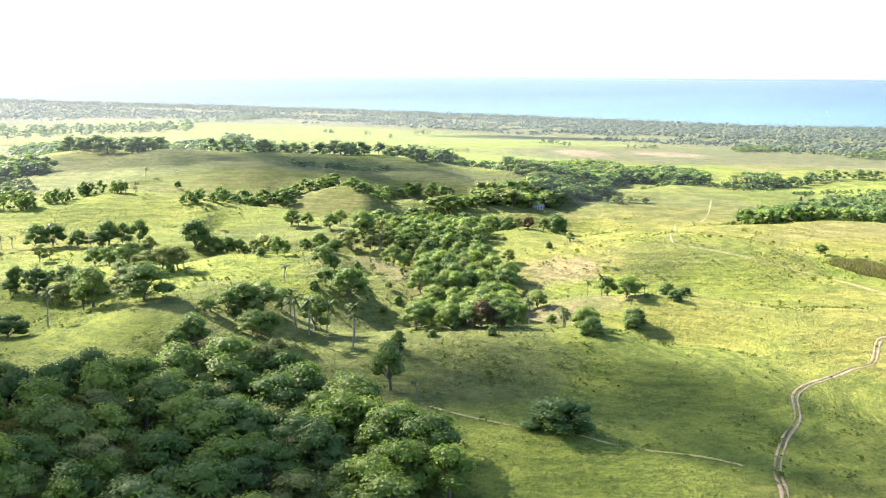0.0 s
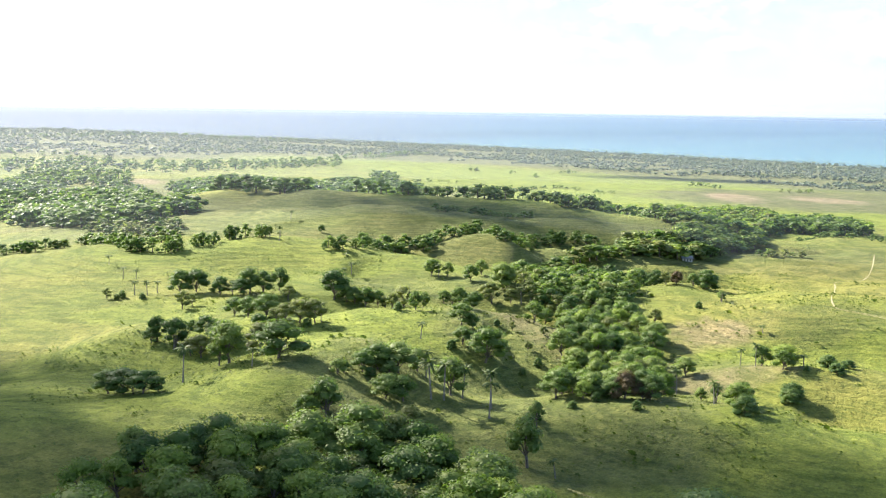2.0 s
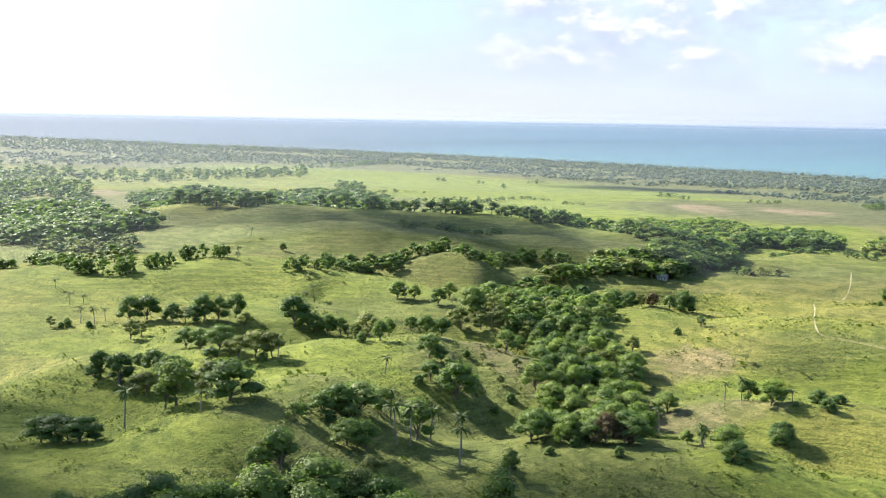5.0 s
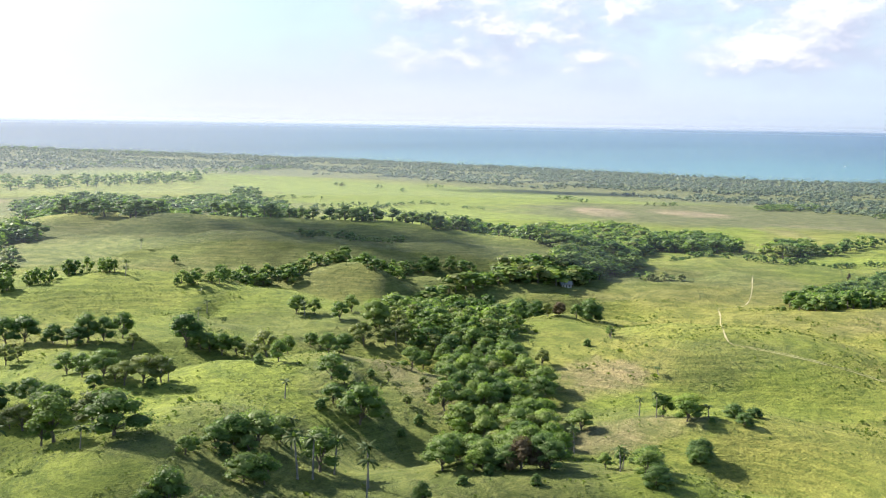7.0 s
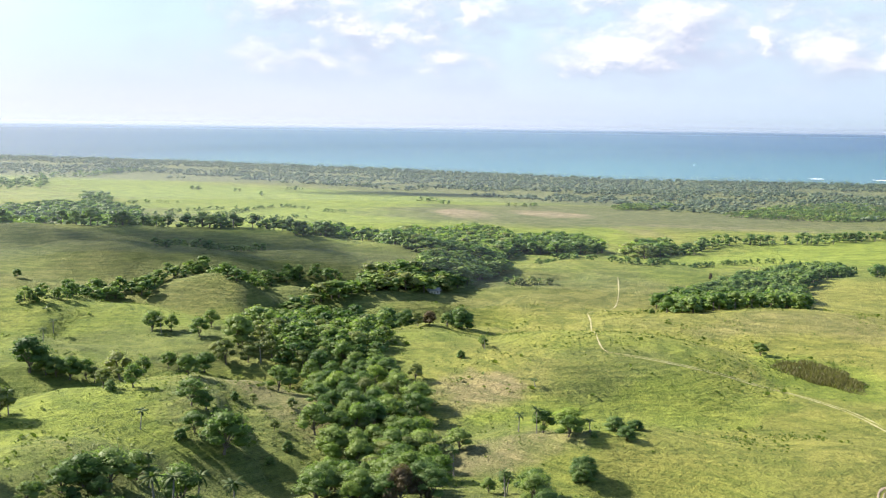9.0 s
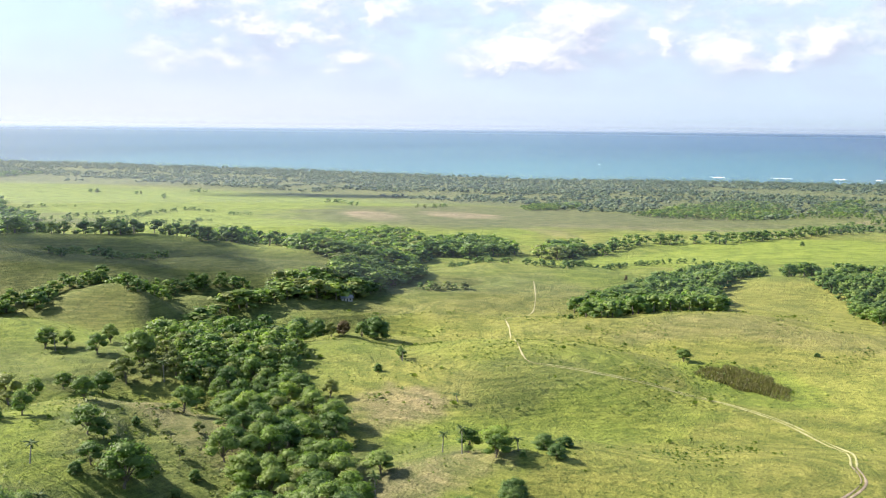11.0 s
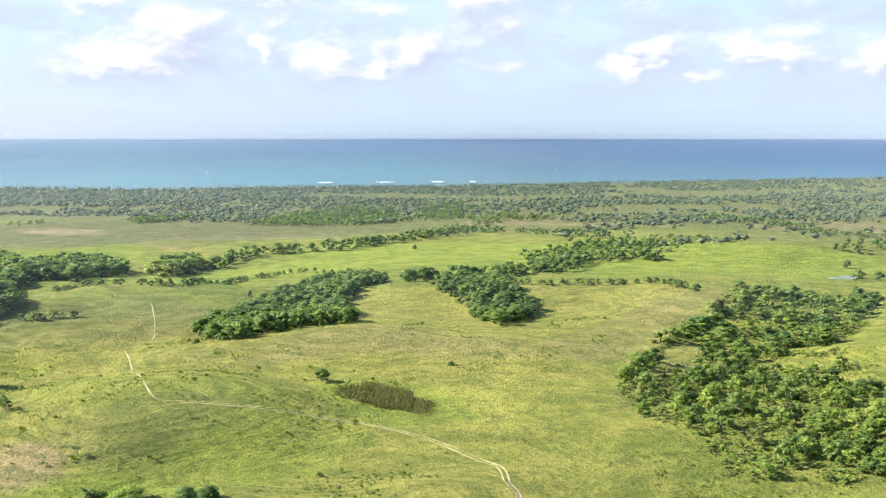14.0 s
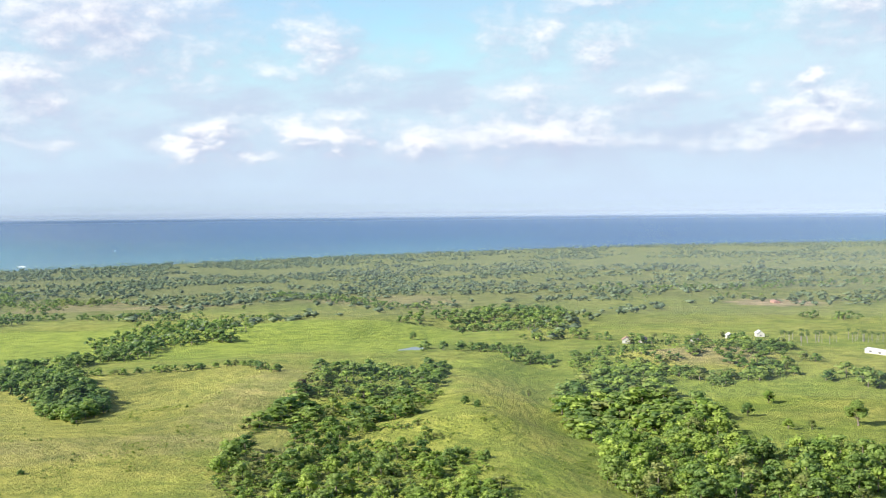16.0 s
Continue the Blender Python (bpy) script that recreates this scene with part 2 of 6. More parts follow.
def earth_material(name, a, b, scale, worn=None):
    m, n = material(name)
    p = n.add("ShaderNodeTexCoord").outputs["Object"]
    f = n.noise(p, scale, 6.0, 0.65)
    g = n.noise(p, scale * 9, 4.0, 0.6)
    col = n.mix(n.ramp(n.math("ADD", n.math("MULTIPLY", f, 0.7), n.math("MULTIPLY", g, 0.3)), 0.3, 0.7), a, b)
    bump = n.add("ShaderNodeBump", {"Strength": 0.7, "Distance": 0.15, "Height": g})
    body = n.add("ShaderNodeBsdfPrincipled", {"Base Color": col, "Roughness": 0.95, "Normal": bump.outputs[0]})
    if worn:          # grass shows through at the edges and in patches
        edge = n.add("ShaderNodeAttribute")
        edge.attribute_name = "tone"
        spot = n.math("ADD", n.math("MULTIPLY", n.noise(p, 0.09, 4.0, 0.6), 0.5), n.math("MULTIPLY", n.noise(p, 0.9, 5.0, 0.7), 0.5))
        share = n.ramp(n.math("ADD", spot, n.math("MULTIPLY", n.math("SUBTRACT", edge.outputs["Fac"], 0.5), 0.34)), worn - 0.07, worn + 0.09)
        body = n.add("ShaderNodeMixShader", [share, n.add("ShaderNodeBsdfTransparent"), body])
    n.add("ShaderNodeOutputMaterial", [body])
    return m


EARTH = earth_material("track_earth", (0.17, 0.125, 0.07), (0.34, 0.265, 0.175), 0.25, worn=0.50)
EARTH_PALE = earth_material("track_straw", (0.26, 0.24, 0.10), (0.40, 0.35, 0.18), 0.3, worn=0.56)
PATH_GRASS = earth_material("path_grass", (0.20, 0.20, 0.05), (0.30, 0.28, 0.09), 0.3, worn=0.58)
GRASS_PALE = earth_material("path_straw", (0.24, 0.23, 0.07), (0.36, 0.33, 0.16), 0.3, worn=0.51)


def sea_material():
    m, n = material("sea_water")
    p = n.add("ShaderNodeTexCoord").outputs["Object"]
    r = n.vmath("LENGTH", n.vmath("SUBTRACT", p, (0.0, 70.0, 0.0)))
    patch = n.noise(n.vmath("MULTIPLY", p, (0.4, 1.0, 1.0)), 0.0022, 5.0, 0.6)
    f = n.ramp(n.math("ADD", r, n.math("MULTIPLY", n.math("SUBTRACT", patch, 0.5), 1300.0)), 3350.0, 4500.0)
    col = n.mix(f, (0.034, 0.124, 0.146), (0.018, 0.054, 0.112))
    wave = n.noise(n.vmath("MULTIPLY", p, (0.5, 1.0, 1.0)), 0.06, 6.0, 0.7)
    bump = n.add("ShaderNodeBump", {"Strength": 0.16, "Distance": 0.8, "Height": wave})
    s = n.add("ShaderNodeBsdfPrincipled", {"Base Color": col, "Roughness": 0.22, "IOR": 1.33, "Normal": bump.outputs[0]})
    n.add("ShaderNodeOutputMaterial", [s])
    return m


SEA = sea_material()


def plain_material(name, a, b, scale=1.5, rough=0.7, metal=0.0):
    m, n = material(name)
    p = n.add("ShaderNodeTexCoord").outputs["Object"]
    f = n.math("ADD", n.math("MULTIPLY", n.noise(p, scale, 5.0, 0.6), 0.6), n.math("MULTIPLY", n.noise(p, scale * 12, 3.0, 0.6), 0.4))
    n.add("ShaderNodeOutputMaterial", [n.add("ShaderNodeBsdfPrincipled", {"Base Color": n.mix(n.ramp(f, 0.3, 0.7), a, b), "Roughness": rough, "Metallic": metal})])
    return m


WHITEWASH = plain_material("white_render", (0.36, 0.345, 0.32), (0.50, 0.49, 0.46))
ROOF_RED = plain_material("rusty_sheet", (0.24, 0.13, 0.095), (0.34, 0.20, 0.15))
ROOF_PALE = plain_material("pale_sheet", (0.30, 0.31, 0.32), (0.42, 0.42, 0.42), rough=0.45)
ROOF_GREY = plain_material("weathered_sheet", (0.14, 0.145, 0.15), (0.22, 0.22, 0.215), rough=0.6)
DARKNESS = plain_material("dark_opening", (0.02, 0.02, 0.02), (0.04, 0.04, 0.04))
FOAM = plain_material("surf_foam", (0.70, 0.74, 0.76), (0.86, 0.88, 0.88), 0.05)
POND = plain_material("pond_water", (0.10, 0.12, 0.11), (0.15, 0.17, 0.16), 0.05, 0.3)


def cloud_material():
    m, n = material("cloud_vapour")
    p = n.add("ShaderNodeTexCoord").outputs["Object"]
    thick = n.ramp(n.noise(p, 0.02, 5.0, 0.6), 0.3, 0.6, 0.09, 0.20)
    body = n.add("ShaderNodeBsdfDiffuse", {"Color": (0.9, 0.9, 0.91, 1.0)})
    n.add("ShaderNodeOutputMaterial", [n.add("ShaderNodeMixShader", [thick, n.add("ShaderNodeBsdfTransparent"), body])])
    return m


CLOUD = cloud_material()


def haze_material():
    """Thin white sheets that stand for haze, sunlit from both sides."""
    m, n = material("haze_sheet")
    thin = n.add("ShaderNodeAttribute")
    thin.attribute_name = "tone"
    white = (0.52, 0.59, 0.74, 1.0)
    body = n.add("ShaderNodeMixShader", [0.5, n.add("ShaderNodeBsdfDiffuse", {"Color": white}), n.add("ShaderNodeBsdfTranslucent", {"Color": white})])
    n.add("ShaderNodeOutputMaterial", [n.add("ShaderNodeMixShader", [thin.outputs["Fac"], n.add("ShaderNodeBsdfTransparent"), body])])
    return m


HAZE = haze_material()


# ---------------------------------------------------------------- relief
MOUNDS = []


def mound(x, y, radius, height):
    MOUNDS.append((x, y, radius, height))


# hills and hollows of the pasture: centre, radius, height over the coastal plain
mound(-108, 764, 260, 21.8)
mound(-114, 344, 170, 11.8)
mound(-216, 956, 170, 4.9)
mound(-168, 560, 70, 12.5)
mound(0, 392, 70, -11.3)
mound(84, 350, 70, 5.7)
mound(0, 686, 70, 13.6)
mound(-42, 854, 70, 8.2)
mound(168, 644, 70, -5.6)
mound(0, 602, 70, -11.8)
mound(-168, 644, 70, -12.5)
mound(240, 536, 110, 3.4)
mound(168, 350, 70, -2.9)
mound(-84, 392, 70, 9)
mound(42, 476, 70, -0.3)
mound(-252, 518, 70, 8.4)
mound(0, 770, 70, -8)
mound(-294, 896, 70, 8.2)
mound(-126, 476, 70, -5.8)
mound(-168, 350, 70, -9.9)
mound(-42, 182, 70, -8.3)
mound(84, 602, 70, 5.4)
mound(126, 896, 70, -1.9)
mound(42, 812, 70, 7.1)
mound(-210, 812, 70, -8.4)
mound(-126, 224, 70, 5.6)
mound(42, 266, 70, 10)
mound(-168, 896, 70, 12.3)
mound(-168, 728, 70, 3.3)
mound(126, 560, 70, -11.1)
mound(-84, 602, 70, 3.1)
mound(-42, 938, 70, 1)
mound(126, 686, 70, -5.1)
mound(-42, 476, 70, -3)
mound(210, 560, 70, 7.6)
mound(336, 350, 70, 2.8)
mound(84, 896, 70, -8.6)
mound(0, 896, 70, 5.7)
mound(126, 266, 70, -8.8)
mound(0, 350, 70, -6.5)
mound(42, 182, 70, -3.9)
mound(42, 560, 70, 6.2)
mound(-126, 770, 70, 4.7)
mound(-252, 854, 70, 6.4)
mound(-336, 896, 70, 7.2)
mound(84, 434, 70, 5.9)
mound(168, 434, 70, -5.3)
mound(0, 224, 70, -7.2)
mound(210, 644, 70, -7.4)
mound(-42, 770, 70, -5.5)
mound(-10.8, 628.4, 22, -10.2)
mound(-76.8, 536, 22, -5.4)
mound(42, 615.2, 22, 4.5)
mound(15.6, 760.4, 22, -6.4)
mound(-50.4, 390.8, 22, 6.4)
mound(68.4, 654.8, 22, -5.6)
mound(-50.4, 707.6, 22, -9.5)
mound(68.4, 562.4, 22, -3.4)
mound(-10.8, 456.8, 22, -5.2)
mound(-50.4, 562.4, 22, 2.4)
mound(2.4, 562.4, 22, -6.9)
mound(-50.4, 628.4, 22, 4.7)
mound(-90, 641.6, 22, -4.2)
mound(-76.8, 681.2, 22, 4.8)
mound(-24, 694.4, 22, 4.5)
mound(-36, 504.8, 32, 4)
mound(42, 641.6, 22, 4.2)
mound(-76.8, 285.2, 22, 6.1)
mound(-37.2, 654.8, 22, -4.3)
mound(-24, 602, 22, -7.1)
mound(40.8, 524, 32, 3)
mound(-10.8, 351.2, 22, -4.9)
mound(-156, 364.4, 22, 4.7)
mound(-90, 404, 22, -4.3)
mound(-37.2, 734, 22, 2.9)
mound(-129.6, 654.8, 22, -5.3)
mound(42, 351.2, 22, -3.9)
mound(-103.2, 615.2, 22, 2.6)
mound(-208.8, 562.4, 22, -3)
mound(-63.6, 338, 22, 4.4)
mound(121.2, 654.8, 22, 2.9)
mound(-169.2, 588.8, 22, 2.5)
mound(-61.2, 305.6, 46, -2)
mound(15.6, 324.8, 22, 2.4)
mound(68.4, 377.6, 22, 4.5)
mound(28.8, 258.8, 22, -3.4)
mound(-129.6, 588.8, 22, -3.8)
mound(187.2, 628.4, 22, -2.4)
mound(-116.4, 786.8, 22, -3.9)
mound(-142.8, 549.2, 22, 2)
mound(-103.2, 588.8, 22, 2.5)
mound(-90, 549.2, 22, -3.2)
mound(81.6, 443.6, 22, 2.6)
mound(-261.6, 549.2, 22, 2)
mound(42, 588.8, 22, -4.6)
mound(2.4, 602, 22, 1.5)
mound(-142.8, 720.8, 22, -3.7)
mound(-142.8, 747.2, 22, 3.5)
mound(-169.2, 760.4, 22, -2.1)
mound(-129.6, 694.4, 22, 2.2)
mound(-142.8, 800, 22, 1.8)
mound(94.8, 377.6, 22, -1.6)
mound(40.8, 408.8, 32, -3.2)
mound(121.2, 456.8, 22, -1.5)
mound(-103.2, 694.4, 22, -1.3)
mound(81.6, 879.2, 22, -2.5)
mound(-103.2, 377.6, 22, 3.3)
mound(-90, 351.2, 22, -1.7)
mound(-76.8, 602, 22, -1.7)
mound(-63.6, 430.4, 22, 1.7)
mound(-208.8, 760.4, 22, 3.4)
mound(-195.6, 800, 22, -1.9)
mound(2.4, 694.4, 22, -1.4)
mound(15.6, 720.8, 22, 2.9)
mound(-151.2, 312.8, 32, 1.5)
mound(-24, 404, 22, -2)
mound(-10.8, 377.6, 22, 2.6)
mound(28.8, 298.4, 22, -1.1)
mound(-156, 509.6, 22, -4.6)
mound(2.4, 760.4, 22, -5.8)
mound(68.4, 351.2, 22, -3.1)
mound(15.6, 232.4, 22, 2.6)
mound(68.4, 272, 22, 1.6)
mound(159.6, 416, 46, 1)
mound(160.8, 575.6, 22, 1.5)
mound(55.2, 245.6, 22, -2)
mound(-103.2, 272, 22, -1.1)
mound(-50.4, 245.6, 22, -2.7)
mound(81.6, 298.4, 22, -2.3)
mound(55.2, 324.8, 22, 1.6)
mound(58, 392, 42, 0.8)
mound(66, 430, 52, 1.0)
mound(53, 497, 52, -2.2)
mound(66, 350, 42, -1.2)
mound(-61, 344, 42, 0.4)
mound(81, 378, 42, -1.0)
mound(119, 529, 52, -0.6)
mound(67, 474, 52, 2.7)
mound(107, 474, 52, 4.8)
mound(-30, 358, 42, -0.4)
mound(-94, 331, 42, 2.0)
mound(12, 314, 42, 2.0)
mound(-28, 335, 42, -0.7)
mound(-23, 405, 52, 2.7)
mound(-79, 341, 42, 2.8)
mound(-12, 355, 42, 3.2)
mound(-86, 310, 42, 1.3)
mound(-62, 283, 42, -0.9)
mound(110, 395, 52, -0.9)
mound(-56, 374, 42, -2.0)
mound(71, 589, 66, -5.4)
mound(100, 414, 52, -3.1)
mound(102, 434, 52, -1.6)
mound(163, 614, 66, 4.8)
mound(173, 557, 66, 2.1)
mound(-120, 502, 52, 3.0)
mound(176, 448, 52, -0.5)
mound(137, 721, 66, 1.7)
mound(-69, 312, 42, 0.9)
mound(47, 341, 42, 2.2)
mound(-108, 525, 52, -1.3)
mound(-35, 511, 52, -1.8)
mound(-58, 537, 52, 6.4)
mound(232, 496, 66, -0.3)
mound(-97, 277, 42, -1.1)
mound(166, 419, 52, 0.4)
mound(205, 445, 52, 1.1)
mound(-117, 553, 66, -5.3)
mound(-47, 360, 42, -1.6)
mound(-77, 326, 42, 2.6)
mound(34, 686, 66, -11.3)
mound(-155, 637, 66, 10.4)
mound(43, 480, 52, -1.0)
mound(32, 764, 66, -5.1)
mound(177, 495, 52, -1.1)
mound(-99, 571, 66, -2.6)
mound(-13, 276, 42, -2.3)
mound(-197, 569, 66, -2.2)
mound(150, 899, 100, 2.8)
mound(-124, 721, 66, 5.3)
mound(-222, 568, 66, 0.4)
mound(-119, 319, 42, -3.1)
mound(-94, 660, 66, -0.9)
mound(252, 757, 100, 0.5)
mound(-195, 716, 66, -1.6)
mound(-141, 349, 42, -0.4)
mound(-2, 285, 42, -1.8)
mound(-43, 730, 66, 3.3)
mound(-73, 691, 66, -2.0)
mound(47, 295, 42, -2.2)
mound(129, 412, 52, -0.5)
mound(-116, 258, 42, 0.6)
mound(213, 843, 100, -5.5)
mound(-114, 345, 42, -1.1)
mound(-120, 281, 42, -1.2)
mound(133, 620, 66, 1.0)
mound(-43, 335, 42, -1.7)
mound(-47, 409, 52, -0.7)
mound(245, 422, 52, 2.7)
mound(172, 706, 66, 6.4)
mound(-226, 758, 100, 2.4)
mound(-90, 384, 42, -2.0)
mound(350, 844, 100, 0.8)
mound(4, 251, 42, 0.5)
mound(320, 484, 66, 1.1)
mound(218, 630, 66, 4.5)
mound(16, 1063, 100, -1.4)
mound(-16, 1035, 100, -1.5)
mound(291, 512, 66, -0.5)
mound(263, 513, 66, -0.9)
mound(279, 469, 66, 1.1)
mound(355, 450, 66, 0.4)
mound(321, 1071, 100, -3.4)
mound(213, 394, 52, 1.1)
mound(170, 388, 52, 2.5)
mound(-169, 596, 66, 1.6)
mound(364, 509, 66, 2.6)
mound(357, 406, 66, -1.7)
mound(364, 588, 66, 0.4)
mound(400, 506, 66, 2.3)
mound(406, 553, 66, 1.5)
mound(432, 515, 66, 0.7)
mound(360, 370, 52, -1.0)
mound(387, 644, 66, -1.1)
mound(-280, 770, 100, 4.2)
mound(328, 1009, 100, -3.2)
mound(361, 648, 66, -2.0)
mound(156, 345, 42, 3.4)
mound(-235, 524, 66, -0.7)
mound(479, 593, 100, -0.8)
mound(134, 472, 52, 2.9)
mound(-201, 424, 52, 1.1)
mound(-130, 461, 52, 3.5)
mound(-132, 785, 100, 1.5)
mound(521, 697, 100, 0.9)
mound(460, 439, 66, -0.7)
mound(228, 364, 52, 0.3)
mound(409, 797, 100, 0.8)
mound(368, 347, 52, 0.3)
mound(493, 438, 66, -1.0)


SPURS = []


def spur(a, b, radius, height):
    SPURS.append((a, b, radius, height))


# long spurs and gullies between the hills: two ends, radius, height
spur((620, 560), (418, 417), 30, 5.0)
spur((418, 417), (309, 321), 28, 4.0)
spur((581, 633), (404, 506), 34, -5.0)
spur((404, 506), (276, 424), 30, -4.0)
spur((620, 500), (475, 391), 34, -5.0)
spur((475, 391), (344, 305), 30, -4.0)
spur((520, 690), (430, 600), 60, 4.0)
spur((740, 899), (900, 895), 60, 5.0)
spur((848, 772), (800, 740), 40, -3.0)
spur((719, 461), (768, 438), 40, 8.0)
spur((672, 440), (690, 375), 30, -4.0)
spur((629, 333), (654, 296), 40, 7.0)
spur((-142, 560), (-129, 565), 24, 0.4)
spur((-129, 565), (-114, 572), 24, -0.7)
spur((-114, 572), (-99, 585), 24, 1.1)
spur((-99, 585), (-83, 578), 24, 1.5)
spur((-83, 578), (-64, 565), 24, -0.2)
spur((-64, 565), (-49, 558), 24, 1.1)
spur((-153, 596), (-139, 602), 20, 0.9)
spur((-139, 602), (-123, 609), 20, -1.5)
spur((-123, 609), (-107, 622), 20, -1.1)
spur((-107, 622), (-89, 616), 20, -0.7)
spur((-89, 616), (-69, 603), 20, -3.3)
spur((-69, 603), (-53, 596), 20, -4.0)
spur((-91, 622), (-72, 632), 22, 2.4)
spur((-72, 632), (-52, 636), 22, 2.2)
spur((-52, 636), (-38, 630), 22, 1.7)
spur((-97, 656), (-76, 666), 19, -5.1)
spur((-76, 666), (-55, 670), 19, 1.8)
spur((-55, 670), (-40, 664), 19, -5.4)
spur((-132, 685), (-103, 690), 26, 2.2)
spur((-103, 690), (-72, 692), 26, 1.0)
spur((-72, 692), (-32, 690), 26, 1.2)
spur((-32, 690), (6, 690), 26, -0.7)
spur((6, 690), (37, 680), 26, 2.3)
spur((-140, 724), (-109, 729), 22, -5.4)
spur((-109, 729), (-77, 732), 22, -1.3)
spur((-77, 732), (-33, 730), 22, 0.2)
spur((-33, 730), (7, 730), 22, 1.2)
spur((7, 730), (40, 720), 22, -1.0)
spur((-176, 755), (-153, 760), 28, -0.8)
spur((-153, 760), (-134, 762), 28, 1.3)
spur((-134, 762), (-109, 755), 28, 2.4)
spur((-186, 796), (-163, 801), 24, -1.5)
spur((-163, 801), (-142, 803), 24, 2.0)
spur((-142, 803), (-116, 796), 24, -3.2)
spur((-226, 870), (-180, 870), 36, 0.2)
spur((-180, 870), (-129, 868), 36, 0.6)
spur((-129, 868), (-70, 860), 36, 0.4)
spur((-70, 860), (-22, 850), 36, -0.4)
spur((-22, 850), (25, 825), 36, 0.6)
spur((25, 825), (57, 790), 36, 0.5)
spur((-245, 937), (-196, 938), 31, -0.3)
spur((-196, 938), (-141, 937), 31, -0.5)
spur((-141, 937), (-76, 930), 31, 0.5)
spur((-76, 930), (-23, 920), 31, -0.5)
spur((-23, 920), (28, 895), 31, 0.4)
spur((28, 895), (63, 860), 31, -0.6)
spur((-7, 285), (3, 300), 20, -1.9)
spur((3, 300), (19, 308), 20, 2.4)
spur((19, 308), (35, 303), 20, 1.7)
spur((35, 303), (49, 294), 20, -1.7)
spur((49, 294), (62, 278), 20, 1.4)
spur((-8, 315), (4, 330), 17, -1.5)
spur((4, 330), (22, 338), 17, -0.3)
spur((22, 338), (40, 333), 17, -0.7)
spur((40, 333), (57, 323), 17, -1.3)
spur((57, 323), (71, 306), 17, -2.9)
spur((-120, 285), (-110, 300), 20, -0.0)
spur((-110, 300), (-99, 312), 20, -0.2)
spur((-99, 312), (-91, 322), 20, 0.2)
spur((-91, 322), (-76, 318), 20, 1.2)
spur((-134, 309), (-122, 325), 17, -0.6)
spur((-122, 325), (-110, 338), 17, -1.9)
spur((-110, 338), (-100, 348), 17, -0.8)
spur((-100, 348), (-84, 345), 17, -1.9)
spur((52, 372), (71, 368), 20, 0.9)
spur((71, 368), (88, 368), 20, 2.0)
spur((88, 368), (110, 366), 20, -1.6)
spur((110, 366), (139, 362), 20, 0.6)
spur((57, 398), (77, 393), 17, -1.1)
spur((77, 393), (96, 393), 17, 0.1)
spur((96, 393), (120, 390), 17, -1.6)
spur((120, 390), (151, 385), 17, -0.5)
spur((4, 605), (36, 610), 22, 1.1)
spur((36, 610), (69, 640), 22, 2.0)
spur((5, 639), (39, 644), 19, -5.6)
spur((39, 644), (74, 674), 19, -1.7)

FOLDS, CRESTS = [], []


def fold(way, wide, rise):
    """A hollow along a way of places (x, y, z), which cuts into the hills."""
    FOLDS.append((way, wide, rise))


def crest(way, wide, fall):
    """A rounded crest along a way of places (x, y, z), falling to both sides."""
    CRESTS.append((way, wide, fall))


# folds behind the crests, then the crests of the hills
fold([(-96, 419, 51.1), (-82, 427, 53.3), (-68, 432, 52.3), (-59, 444, 52.0), (-49, 455, 51.0), (-38, 456, 48.2), (-26, 452, 44.1)], 24, 5)
fold([(-176, 611, 59.8), (-153, 612, 58.5), (-130, 607, 56.2), (-111, 606, 52.5), (-86, 590, 49.1), (-70, 582, 48.4)], 29, 5)
fold([(-84, 538, 44.2), (-73, 550, 46.3), (-52, 557, 48.7), (-34, 553, 47.6), (-21, 539, 44.8)], 24, 6)
fold([(-99, 704, 46.4), (-86, 717, 51.8), (-73, 727, 53.0), (-55, 718, 49.4), (-42, 699, 44.9)], 24, 5)
fold([(-189, 758, 62.0), (-160, 765, 66.7), (-131, 770, 67.4), (-103, 770, 63.7), (-81, 762, 62.1)], 27, 4)
fold([(-148, 791, 55.0), (-113, 786, 54.2), (-84, 785, 57.5), (-46, 778, 59.9), (-3, 784, 60.6), (35, 793, 55.6)], 26, 4)
fold([(-216, 894, 65.4), (-174, 899, 61.9), (-130, 906, 60.2), (-84, 907, 59.7), (-53, 909, 58.8), (-21, 905, 55.5), (10, 895, 52.8), (41, 884, 50.7), (61, 867, 46.7)], 32, 5)
fold([(4, 702, 35.9), (14, 717, 39.6), (32, 726, 42.8), (49, 725, 43.0), (63, 718, 39.5)], 22, 5)
fold([(81, 758, 35.8), (100, 758, 40.0), (116, 758, 41.4), (131, 755, 41.9)], 24, 4)
fold([(38, 594, 41.2), (49, 598, 44.1), (57, 602, 42.8), (65, 601, 41.0), (72, 605, 39.7)], 21, 5)
fold([(-11, 340, 44.9), (2, 343, 46.3), (17, 342, 47.3), (31, 339, 47.5), (44, 331, 48.4), (59, 325, 47.2), (73, 324, 44.4)], 24, 5)
fold([(166, 851, 39.3), (187, 851, 43.1), (211, 845, 41.9), (235, 832, 41.9)], 35, 4)
fold([(307, 748, 33.5), (355, 768, 39.4), (398, 778, 39.2)], 32, 4)
fold([(428, 724, 40.5), (471, 723, 39.5), (504, 702, 39.6), (519, 661, 41.2), (503, 620, 41.6)], 35, 4)
fold([(787, 932, 28.0), (845, 901, 31.4), (883, 871, 29.5), (905, 828, 23.9), (924, 784, 17.3)], 60, 7)
fold([(633, 583, 28.6), (661, 577, 35.9), (661, 550, 29.7)], 27, 4)
fold([(62, 396, 51.0), (100, 409, 48.6), (135, 402, 48.4), (168, 388, 48.8)], 20, 4)
